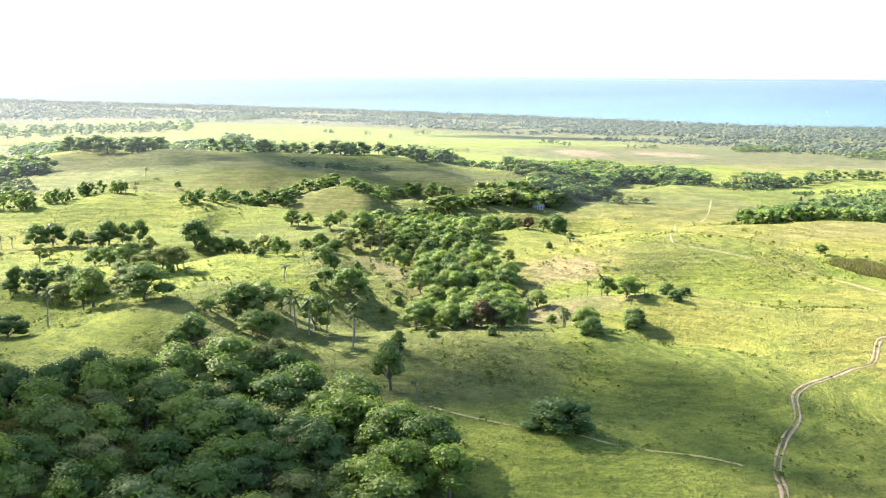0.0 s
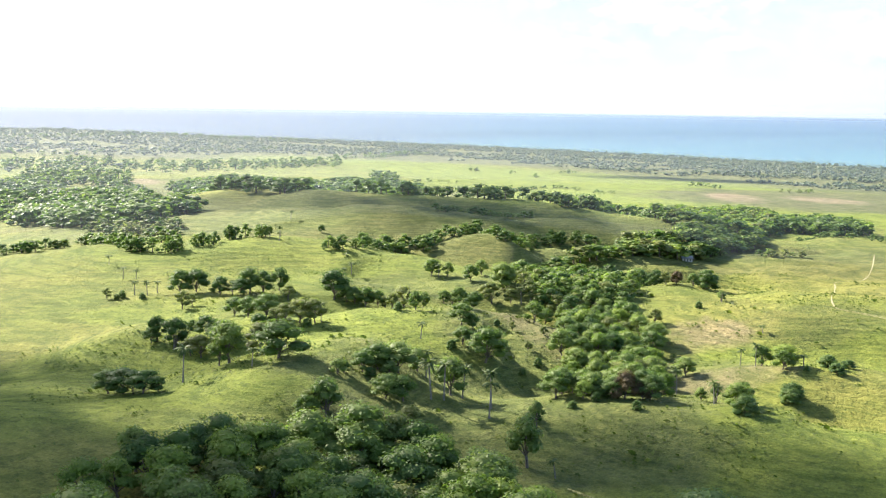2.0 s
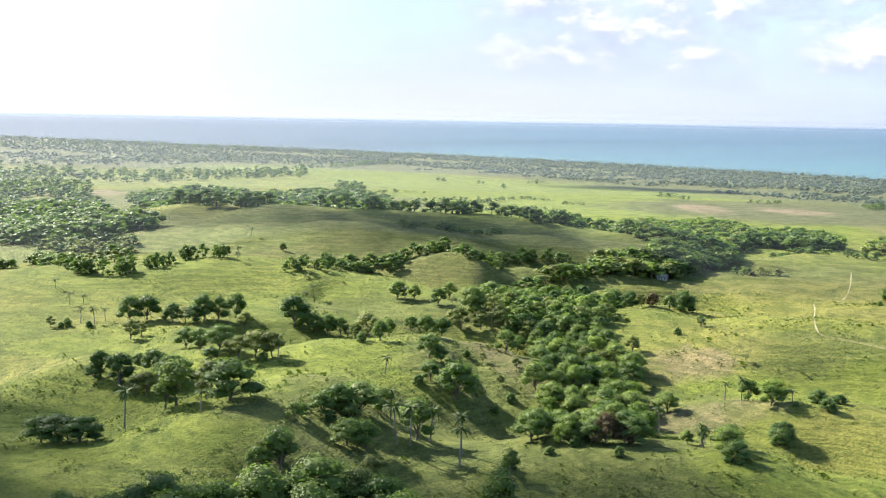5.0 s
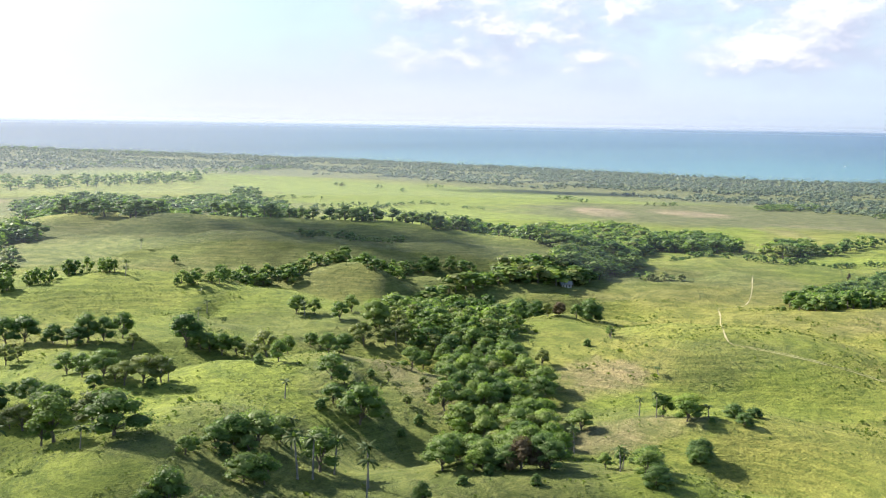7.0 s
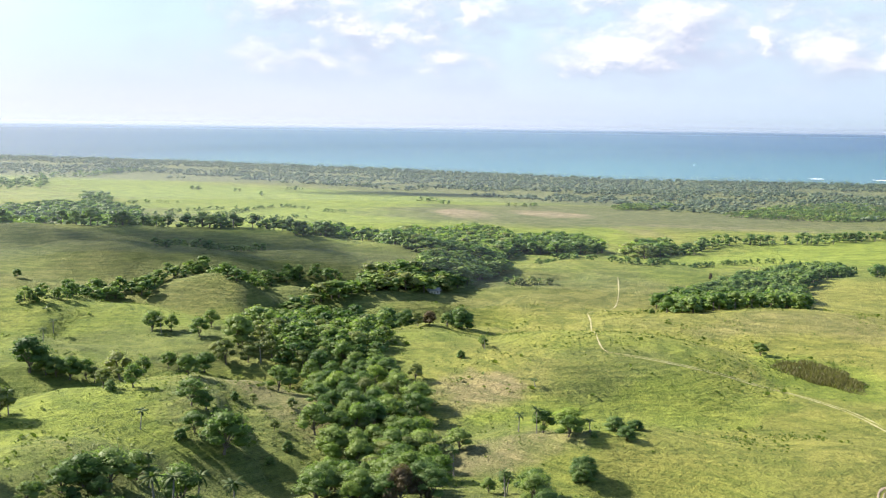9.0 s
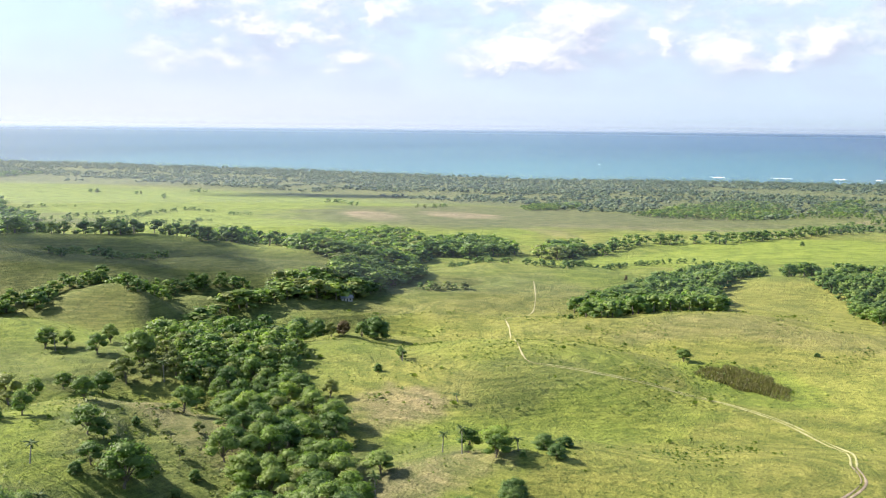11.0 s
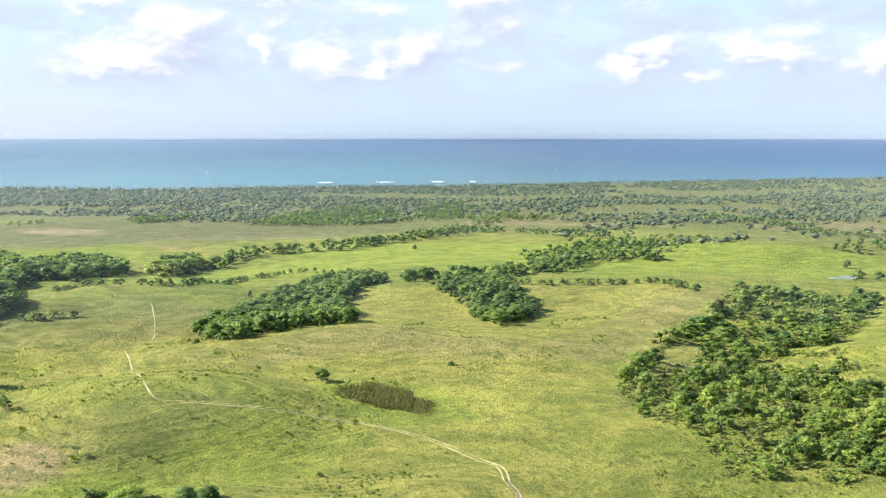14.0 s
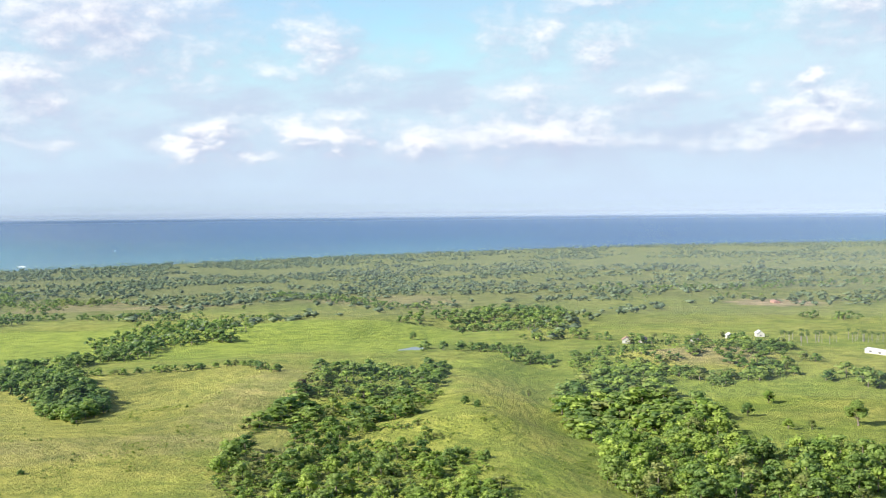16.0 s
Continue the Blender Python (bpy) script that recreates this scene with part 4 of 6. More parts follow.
def tube(path, radii, seg=6):
    """A tapered limb along a path."""
    V, T = [], []
    for i, (p, r) in enumerate(zip(path, radii)):
        d = Vector(path[min(i + 1, len(path) - 1)]) - Vector(path[max(i - 1, 0)])
        q = d.to_track_quat("Z", "Y")
        for j in range(seg):
            a = 2 * math.pi * j / seg
            V.append(tuple(Vector(p) + q @ Vector((math.cos(a) * r, math.sin(a) * r, 0))))
    for i in range(len(path) - 1):
        for j in range(seg):
            a, b_, c, d = i * seg + j, i * seg + (j + 1) % seg, (i + 1) * seg + j, (i + 1) * seg + (j + 1) % seg
            T += [(a, b_, d), (a, d, c)]
    return np.array(V), np.array(T)


def joined(pieces):
    V, T, n = [], [], 0
    for v, t in pieces:
        V.append(v)
        T.append(np.asarray(t) + n)
        n += len(v)
    return np.concatenate(V), np.concatenate(T)


def tree_form(seed, tall, spread, low, lobes_, count, size, flatness=0.55, lean=0.4, core=(7, 5)):
    """One tree of the given height and crown half width: the trunk with its limbs, and the crown."""
    rng = np.random.default_rng(seed)
    lobes, limbs = [], []
    fork = tall * low
    lx, ly = rng.uniform(-lean, lean, 2)
    limbs.append(tube([(0, 0, -0.6), (lx * 0.4, ly * 0.4, fork * 0.55), (lx, ly, fork), (lx * 1.3, ly * 1.3, fork + (tall - fork) * 0.45)], [tall * 0.034, tall * 0.026, tall * 0.021, tall * 0.008]))
    for i in range(lobes_):
        a = 2.4 * i + rng.uniform(-0.4, 0.4)
        inner = i == lobes_ - 1
        up_ = 1.0 if inner else ((i + 0.5) / lobes_) ** (0.8 if low > 0.03 else 1.15)
        r = spread * (rng.uniform(0.46, 0.56) if inner else rng.uniform(0.34, 0.50))
        d = 0 if inner else spread * (0.70 - (0.30 if low > 0.03 else 0.22) * up_) * rng.uniform(0.75, 1.05)
        bottom, top_ = (fork + r * flatness * 0.55 if low > 0.05 else r * flatness * 0.45), tall - r * flatness
        c = (lx + math.cos(a) * d, ly + math.sin(a) * d, bottom + (top_ - bottom) * up_)
        lobes.append((*c, r, r * rng.uniform(0.85, 1.1), r * flatness * rng.uniform(0.85, 1.2)))
        if not inner:
            m = (lx + math.cos(a) * d * 0.45, ly + math.sin(a) * d * 0.45, fork + (c[2] - fork) * 0.6)
            limbs.append(tube([(lx, ly, fork * 0.92), m, c], [tall * 0.016, tall * 0.011, tall * 0.004], 5))
    crown = joined([leafy(rng, lobes, count, size), cores(rng, lobes, 0.72, *core)])
    return joined(limbs), crown


def form_set(name, leaf, forms, bark=None):
    """Trunk and crown meshes of a kind of tree, shared by all that look alike."""
    out = []
    for f in forms:
        (tv, tt), (cv, ct) = tree_form(*f)
        out.append((tri_mesh("trunk", tv, tt, bark or BARK), tri_mesh("crown", cv, ct, leaf)))
    return out


KINDS = {
    # seed, height, half width, fork, lobes, sprays, spray size, flatness
    "shade": form_set("shade", LEAF, [(11, 10, 5.8, 0.14, 9, 1628, 0.28, 0.62), (12, 10, 5.0, 0.15, 8, 1512, 0.27, 0.70), (13, 10, 5.5, 0.15, 10, 1628, 0.27, 0.58)]),
    "dark": form_set("dark", LEAF_DARK, [(21, 10, 5.2, 0.12, 9, 1668, 0.27, 0.68), (22, 10, 4.8, 0.12, 8, 1551, 0.28, 0.76), (23, 10, 5.6, 0.14, 10, 1705, 0.27, 0.62)]),
    "fresh": form_set("fresh", LEAF_FRESH, [(31, 10, 5.0, 0.16, 8, 1512, 0.27, 0.66), (32, 10, 4.4, 0.18, 8, 1435, 0.27, 0.74)]),
    "grey": form_set("grey", LEAF_GREY, [(41, 10, 5.0, 0.16, 8, 1202, 0.26, 0.62), (42, 10, 4.4, 0.2, 7, 1240, 0.26, 0.66)]),
    "tall": form_set("tall", LEAF, [(51, 10, 3.6, 0.24, 8, 1394, 0.27, 0.85), (52, 10, 3.2, 0.26, 7, 1240, 0.27, 0.95)]),
    "red": form_set("red", LEAF_RED, [(61, 10, 5.0, 0.06, 9, 1823, 0.28, 0.9)]),
    "bush": form_set("bush", LEAF_DARK, [(71, 10, 5.4, 0.02, 12, 1940, 0.29, 0.80), (72, 10, 5.8, 0.02, 13, 1940, 0.29, 0.76)]),
}
LABELS = {
    "shade": "spreading broadleaf tree with an uneven green crown", "dark": "dense dark green broadleaf tree", "fresh": "bright green leafy tree",
    "grey": "pale grey-green scrub tree with thin foliage", "tall": "slender tall broadleaf tree", "red": "bushy tree with dull reddish brown leaves",
    "bush": "low rounded dark green bush on the pasture",
}


def plant_tree(kind, x, y, tall, rng, label="", group="", wide=1.0, form=None):
    trunk, crown = KINDS[kind][rng.integers(len(KINDS[kind])) if form is None else form]
    ob = new("bush" if kind == "bush" else "tree")
    s = tall / 10
    ob.matrix_basis = Matrix.LocRotScale((x, y, height(x, y) - 0.1), Euler((0, 0, rng.uniform(0, 6.28))), (s * wide * rng.uniform(0.92, 1.12), s * wide * rng.uniform(0.92, 1.12), s))
    for name, me in (("trunk", trunk), ("crown", crown)):
        o = new(name, me)
        o.parent = ob
    return tagged(ob, label or LABELS[kind], "bush" if kind == "bush" else "tree", group)


def inside(poly, x, y):
    hit = False
    for (x1, y1), (x2, y2) in zip(poly, poly[1:] + poly[:1]):
        if (y1 > y) != (y2 > y) and x < (x2 - x1) * (y - y1) / (y2 - y1) + x1:
            hit = not hit
    return hit


def wood(group, outline, gap, mix, low, high, seed, keep=1.0, wide=1.0):
    """Trees that fill an outline of the plan, about gap metres apart."""
    rng = np.random.default_rng(seed)
    xs, ys = [p[0] for p in outline], [p[1] for p in outline]
    kinds = [k for k, n in mix for _ in range(n)]
    made = 0
    for gy in np.arange(min(ys), max(ys), gap * 0.87):
        for gx in np.arange(min(xs), max(xs), gap):
            x, y = gx + rng.uniform(-0.45, 0.45) * gap, gy + rng.uniform(-0.45, 0.45) * gap
            if rng.random() < keep and inside(outline, x, y):
                plant_tree(kinds[rng.integers(len(kinds))], x, y, rng.uniform(low, high), rng, group=group, wide=wide)
                made += 1
    return made


def mid_set(leaf, forms):
    out = []
    for f in forms:
        (tv, tt), (cv, ct) = tree_form(*f, core=(5, 3))
        out.append((cv, ct, leaf))
    return out


MID = {
    "shade": mid_set(LEAF, [(111, 10, 6.0, 0.05, 7, 222, 0.57, 0.62), (112, 10, 5.2, 0.04, 7, 242, 0.55, 0.70), (113, 10, 5.6, 0.05, 7, 256, 0.55, 0.60)]),
    "dark": mid_set(LEAF_DARK, [(121, 10, 5.4, 0.04, 7, 256, 0.58, 0.70), (122, 10, 5.0, 0.04, 7, 242, 0.58, 0.76)]),
    "fresh": mid_set(LEAF_FRESH, [(131, 10, 5.2, 0.08, 7, 256, 0.55, 0.70), (132, 10, 4.8, 0.08, 7, 242, 0.55, 0.74)]),
    "grey": mid_set(LEAF_GREY, [(141, 10, 5.0, 0.04, 7, 229, 0.51, 0.66), (142, 10, 4.6, 0.05, 6, 216, 0.51, 0.7)]),
    "tall": mid_set(LEAF, [(151, 10, 3.6, 0.2, 6, 216, 0.53, 0.9)]),
    "bush": mid_set(LEAF, [(171, 10, 5.8, 0.02, 8, 229, 0.66, 0.8), (172, 10, 5.4, 0.02, 7, 216, 0.66, 0.9)]),
}
FAR = {k: [tree_form(seed, 10, 5.6, 0.04, 3, 30, 1.20, 0.72, core=(6, 3))[1] for seed in (184, 185, 186)] for k in MID}
LOW = {k: [tree_form(seed, 10, 5.4, 0.04, 5, 72, 0.92, 0.74, core=(6, 3))[1] for seed in (181, 182, 183)] for k in MID}
MID_TRUNK = tube([(0, 0, -0.6), (0.1, 0.05, 3.5), (0.2, 0.1, 6.5)], [0.32, 0.24, 0.10], 5)


def join_trees(name, spots, label, seed, near=545):
    """One mesh of many farther trees, each with its trunk. spots: kind, x, y, height, width factor."""
    rng = np.random.default_rng(seed)
    mats = [BARK] + [v[0][2] for v in MID.values()]
    slot = {k: i + 1 for i, k in enumerate(MID)}
    V, T, I, tone, n = [], [], [], [], 0
    for kind, x, y, tall, wide in spots:
        forms = MID[kind]
        v, t, _ = forms[rng.integers(len(forms))]
        if math.hypot(x, y - 70) > near:
            v, t = LOW[kind][rng.integers(3)]
            wide = wide * 1.45
        if math.hypot(x, y - 70) > 950 or tall < 3.3 and near == 0:
            v, t = FAR[kind][rng.integers(3)]
        s, a = tall / 10, rng.uniform(0, 6.28)
        c, d = math.cos(a), math.sin(a)
        z = height(x, y) - 0.1
        hue = rng.random()
        for vv, tt, mi in ((v, t, slot[kind]), (MID_TRUNK[0], MID_TRUNK[1], 0)):
            sx = s * wide
            V.append(np.stack([(vv[:, 0] * c - vv[:, 1] * d) * sx + x, (vv[:, 0] * d + vv[:, 1] * c) * sx + y, vv[:, 2] * s + z], 1))
            T.append(tt + n)
            I.append(np.full(len(tt), mi))
            tone.append(np.full(len(vv), hue))
            n += len(vv)
    me = tri_mesh(name, np.concatenate(V), np.concatenate(T), mats[0])
    for m in mats[1:]:
        me.materials.append(m)
    me.polygons.foreach_set("material_index", np.concatenate(I).astype(np.int32))
    me.attributes.new("tone", "FLOAT", "POINT").data.foreach_set("value", np.concatenate(tone).astype(np.float32))
    me.update()
    return tagged(new(name, me), label, "wood", kind="stuff")


def stuff_wood(name, outline, gap, mix, low, high, seed, keep=1.0, wide=1.0, label="", glades=9.0, near=545):
    rng = np.random.default_rng(seed)
    kinds = [k for k, n in mix for _ in range(n)]
    xs, ys = [p[0] for p in outline], [p[1] for p in outline]
    spots = []
    for gy in np.arange(min(ys), max(ys), gap * 0.87):
        for gx in np.arange(min(xs), max(xs), gap):
            x, y = gx + rng.uniform(-0.45, 0.45) * gap, gy + rng.uniform(-0.45, 0.45) * gap
            if rng.random() < keep and wobble(x, y, 13.0) + 0.5 * wobble(y, x, 31.0) < glades and inside(outline, x, y):
                spots.append((kinds[rng.integers(len(kinds))], x, y, rng.uniform(low, high), wide * rng.uniform(0.9, 1.15)))
    return join_trees(name, spots, label, seed + 1, near)


def stuff_row(name, way, gap, mix, low, high, seed, spread=2.0, wide=1.0, label=""):
    rng = np.random.default_rng(seed)
    kinds = [k for k, n in mix for _ in range(n)]
    spots = []
    for (x1, y1), (x2, y2) in zip(way, way[1:]):
        n = max(1, int(math.hypot(x2 - x1, y2 - y1) / (gap * (0.70 if math.hypot(x1, y1 - 70) > 620 else 0.66))))
        for i in range(n):
            t = (i + rng.uniform(0.1, 0.9)) / n
            spots.append((kinds[rng.integers(len(kinds))], x1 + (x2 - x1) * t + rng.normal() * spread, y1 + (y2 - y1) * t + rng.normal() * spread,
                          rng.uniform(low, high), wide * rng.uniform(0.9, 1.15)))
    return join_trees(name, spots, label, seed + 1)


GREENS = [("shade", 5), ("dark", 3), ("fresh", 2), ("tall", 1), ("grey", 2)]
DARKS = [("dark", 4), ("shade", 3), ("tall", 1)]

wood("near wood", [(-96, 232), (-84, 243), (-74, 258), (-62, 261), (-52, 272), (-32, 267), (-19, 256), (-10, 244), (-3, 229), (5, 214), (-2, 200), (-6, 186), (-100, 186)], 8.6, GREENS + [("fresh", 3)], 8, 13, 101, wide=1.25)
wood("gully wood", [(-8, 316), (-10, 375), (-7, 391), (-10, 460), (-13, 469), (1, 481), (16, 467), (26, 450), (29, 416), (20, 401), (29, 371), (20, 320), (11, 313), (-0, 314)], 7.6, GREENS, 6, 10, 102, wide=1.15)
stuff_wood("gully_wood", [(-37, 493), (-25, 553), (-15, 584), (10, 487), (21, 482), (16, 471), (1, 479), (-15, 470), (-27, 479)], 6.6, GREENS + [("grey", 3)], 5, 8.5, 1401, 0.95, 1.2, label="green wood along the bottom of the gully")
stuff_wood("hill_copse", [(176, 649), (199, 680), (253, 729), (310, 814), (379, 861), (381, 814), (303, 727), (278, 685), (256, 629), (193, 586), (165, 587)], 7.4, DARKS, 6, 9, 106, label="long dark green copse on the dry hill")
stuff_wood("copse", [(357, 713), (393, 739), (395, 691), (380, 658), (366, 615), (314, 577), (345, 654)], 7.0, DARKS, 6, 9, 107, label="rounded copse of dark trees in a hollow of dry grass")
stuff_row("meadow_trees", [(362, 745), (436, 804), (469, 807), (525, 823), (600, 864), (646, 881), (656, 831)], 5.0, DARKS, 6, 10, 108, 8, label="line of dark trees along a bright meadow")
stuff_row("hedge", [(379, 728), (413, 688), (447, 673), (490, 643), (472, 596)], 5.0, GREENS, 3, 5, 109, 2, label="low green hedge under the meadow")
stuff_row("tree_belt", [(-172, 868), (-112, 868), (-52, 862), (-6, 852)], 6.5, DARKS, 8, 12, 1003, 9, 1.0, label="dark belt of trees before the coastal plain")
stuff_row("tree_belt", [(-5, 836), (19, 1146), (44, 1114), (57, 1066), (56, 831)], 7, DARKS, 8, 12, 1006, 6, 1.0, label="dark belt of trees before the coastal plain")
stuff_wood("belt_wood", [(58, 1081), (86, 1170), (118, 1155), (162, 1222), (187, 1147), (145, 919), (105, 793), (90, 790), (69, 802), (55, 820)], 9.5, GREENS, 8, 12, 1009, 1.0, 1.2, label="green wood of broad trees before the coastal plain", glades=9.0)
stuff_wood("belt_wood", [(171, 1071), (218, 1114), (255, 1117), (245, 1008), (194, 939), (150, 954)], 9.5, DARKS, 8, 12, 1012, 1.0, 1.2, label="dark wood of broad trees before the coastal plain", glades=9.0)
stuff_wood("belt_wood", [(263, 1008), (306, 1085), (328, 1083), (322, 1036), (264, 951)], 9, GREENS, 9, 13, 1015, 1.0, 1.2, label="clump of tall trees before the coastal plain", glades=9.0)
stuff_row("field_hedge", [(326, 1034), (369, 1088), (393, 1105), (446, 1116), (475, 1102), (563, 1151), (664, 1211), (725, 1242)], 7, DARKS, 7, 11, 1018, 7, 1.0, label="tall dark hedge of trees behind a bright meadow")
stuff_row("hedge", [(165, 903), (172, 813), (193, 803), (218, 781), (291, 892), (324, 903)], 6, DARKS, 3, 5, 1021, 2.5, 1.0, label="low hedge along the foot of the meadow")
stuff_row("hedge", [(324, 903), (353, 926), (368, 917), (371, 891)], 11, DARKS, 4, 5, 1024, 1, 0.8, label="low hedge of evenly spaced round bushes")
stuff_wood("valley_wood", [(-30, 615), (-12, 647), (-3, 657), (13, 686), (32, 702), (54, 724), (70, 782), (97, 791), (120, 789), (113, 772), (78, 702), (55, 674), (30, 663), (11, 654), (-6, 640)], 7.2, GREENS + [("dark", 4)], 6, 10, 1027, 1.0, 1.2, label="dense dark wood filling the valley between the hills", glades=9.0)
stuff_row("fold_hedge", [(-122, 633), (-109, 637), (-91, 638), (-82, 657), (-73, 676), (-64, 675), (-50, 632), (-35, 676), (-12, 687), (3, 689)], 4.2, DARKS, 4, 7, 1030, 3, 1.0, label="dark hedge in the fold between two hills")
stuff_row("far_hedge", [(-96, 717), (-90, 802), (-72, 798), (-41, 737)], 5, DARKS, 3, 5, 1033, 3, 1.0, label="thin line of bushes on a shaded hill")
stuff_row("plain_hedge", [(-301, 1724), (-273, 1796), (-208, 1796)], 9, DARKS, 3, 6, 1036, 5, 1.0, label="hedge between bright green fields")
stuff_row("plain_hedge", [(-224, 1474), (-200, 1545), (-123, 1648)], 9, DARKS, 3, 6, 1039, 5, 1.0, label="hedge between bright green fields")
stuff_row("plain_hedge", [(-196, 1459), (-126, 1499), (-85, 1647), (-55, 1704), (-15, 1646)], 9, DARKS, 3, 6, 1042, 5, 1.0, label="hedge between bright green fields")
stuff_row("plain_hedge", [(-109, 1364), (-61, 1432), (-14, 1445)], 9, DARKS, 3, 6, 1045, 5, 1.0, label="hedge between bright green fields")
stuff_row("plain_hedge", [(0, 1591), (37, 1560)], 9, DARKS, 3, 6, 1048, 5, 1.0, label="hedge between bright green fields")
stuff_row("plain_bushes", [(-248, 2218), (-216, 2186)], 9, GREENS, 5, 8, 1051, 6, 1.0, label="clump of trees in the fields")
stuff_row("plain_bushes", [(-168, 2159), (-143, 2146)], 9, GREENS, 5, 8, 1054, 6, 1.0, label="clump of trees in the fields")
stuff_row("plain_bushes", [(-51, 2235), (-37, 2286)], 9, GREENS, 5, 8, 1057, 6, 1.0, label="clump of trees in the fields")
stuff_row("plain_bushes", [(173, 1916), (197, 1880)], 9, GREENS, 5, 8, 1060, 6, 1.0, label="clump of trees in the fields")
stuff_row("plain_bushes", [(201, 1824), (214, 1807)], 9, GREENS, 5, 8, 1063, 6, 1.0, label="clump of trees in the fields")
stuff_row("plain_bushes", [(-104, 2046), (-91, 2030)], 9, GREENS, 5, 8, 1066, 6, 1.0, label="clump of trees in the fields")
stuff_wood("side_wood", [(-394, 1974), (-340, 1946), (-292, 1696), (-236, 1506), (-244, 1405), (-280, 1408)], 16, DARKS, 7, 11, 1069, 1.0, 1.2, label="dark wood among the fields of the plain", glades=9.0)
stuff_wood("marsh_thicket", [(471, 1796), (537, 1889), (607, 1917), (589, 1828), (505, 1722), (455, 1708)], 9, GREENS, 4, 7, 1072, 1.0, 1.2, label="low thicket on the marsh", glades=9.0)
stuff_wood("marsh_wood", [(575, 1570), (770, 1857), (926, 1961), (982, 1899), (894, 1683), (724, 1485), (647, 1499)], 13, GREENS, 5, 9, 1075, 0.85, 1.2, label="scattered wood at the edge of the marsh", glades=9.0)
stuff_wood("marsh_wood", [(1049, 1900), (1233, 2033), (973, 1624), (872, 1563)], 16, GREENS, 5, 9, 1078, 0.8, 1.2, label="scattered wood at the edge of the marsh", glades=9.0)
stuff_row("plain_belt", [(298, 1748), (325, 1770), (348, 1792)], 9, GREENS, 4, 7, 1081, 5, 1.0, label="clump of bushes on the marsh")
stuff_wood("side_wood", [(-436, 801), (-555, 1038), (-610, 1245), (-560, 1326), (-341, 837), (-293, 806), (-278, 767), (-291, 717), (-327, 707), (-375, 738)], 12, DARKS, 8, 13, 1084, 1.0, 1.2, label="dark wood on the far side of the pasture", glades=9.0)
stuff_wood("side_wood", [(-493, 852), (-825, 1415), (-768, 1370), (-858, 1545), (-783, 1505), (-648, 1305), (-592, 1106), (-472, 874)], 19, DARKS, 8, 13, 1087, 0.9, 1.2, label="dark wood on the far side of the pasture", glades=9.0)
stuff_wood("side_wood", [(-1056, 1808), (-949, 1801), (-846, 1803), (-717, 1836), (-646, 1962), (-576, 2135), (-499, 2203), (-573, 2526), (-719, 2378), (-854, 2186), (-1022, 2174), (-1099, 2039), (-1151, 1969)], 27, DARKS, 8, 13, 1090, 0.7, 1.2, label="broken dark wood across the plain", glades=9.0)
stuff_wood("side_wood", [(-741, 1395), (-710, 1479), (-600, 1382), (-764, 1761), (-902, 1770), (-906, 1648)], 21, DARKS, 8, 13, 1093, 0.9, 1.2, label="dark wood on the far side of the pasture", glades=9.0)
stuff_wood("side_wood", [(-524, 1347), (-296, 867), (-254, 853), (-215, 808), (-315, 1431), (-127, 847), (-231, 1519), (-381, 1685), (-411, 1531), (-498, 1653), (-569, 1702), (-574, 1455)], 15, DARKS, 8, 13, 1096, 0.85, 1.2, label="dark wood at the foot of the shaded hills", glades=9.0)
stuff_row("plain_belt", [(-1277, 2184), (-1250, 2317)], 14, DARKS, 8, 12, 1099, 14, 1.0, label="belt of dark trees across the plain")
stuff_row("plain_belt", [(-1180, 2188), (-1158, 2321), (-1114, 2458), (-1031, 2597), (-893, 2797), (-845, 3006)], 26, DARKS, 6, 10, 1102, 16, 1.0, label="thin belt of trees across the plain")
stuff_row("plain_belt", [(-585, 2577), (-526, 2696), (-466, 3038)], 14, DARKS, 8, 13, 1105, 20, 1.0, label="belt of dark trees across the plain")
stuff_row("plain_belt", [(-1588, 2713), (-1542, 2918), (-1477, 3136), (-1415, 3610), (-1216, 3616), (-893, 3583)], 24, DARKS, 8, 13, 1108, 26, 1.0, label="belt of dark trees towards the coast")
stuff_row("ridge_hedge", [(-331, 579), (-317, 600), (-302, 611), (-290, 629), (-227, 529), (-218, 520)], 4.6, DARKS, 4, 7, 1111, 3, 1.0, label="dark hedge along the far side of the grassy ridge")
stuff_row("ridge_hedge", [(-221, 522), (-201, 520), (-190, 546), (-185, 566), (-167, 566), (-161, 569)], 4.6, DARKS, 5, 8, 1114, 3, 1.0, label="dark hedge along the far side of the grassy ridge")
stuff_wood("slope_scrub", [(-335, 700), (-264, 626), (-237, 612), (-268, 710), (-297, 732)], 9, [("grey", 3), ("dark", 2), ("bush", 2), ("tall", 2)], 4, 7, 1117, 0.7, 1.2, label="scrub and small palms behind the grassy ridge", glades=9.0)
stuff_row("fold_hedge", [(-136, 552), (-122, 553), (-112, 627), (-92, 632)], 4.6, DARKS, 4, 7, 1120, 3, 1.0, label="dark hedge in the fold between two hills")
stuff_row("far_hedge", [(-100, 806), (-87, 801), (-64, 721), (-42, 734)], 6, DARKS, 3, 5, 1123, 3, 1.0, label="thin line of bushes on a shaded hill")
stuff_wood("valley_wood", [(-39, 536), (-28, 618), (-6, 639), (4, 594), (25, 599), (21, 499), (5, 485), (-16, 498)], 7.0, GREENS + [("dark", 3)], 6, 10, 1201, 0.95, 1.2, label="dense dark wood filling the valley between the hills")
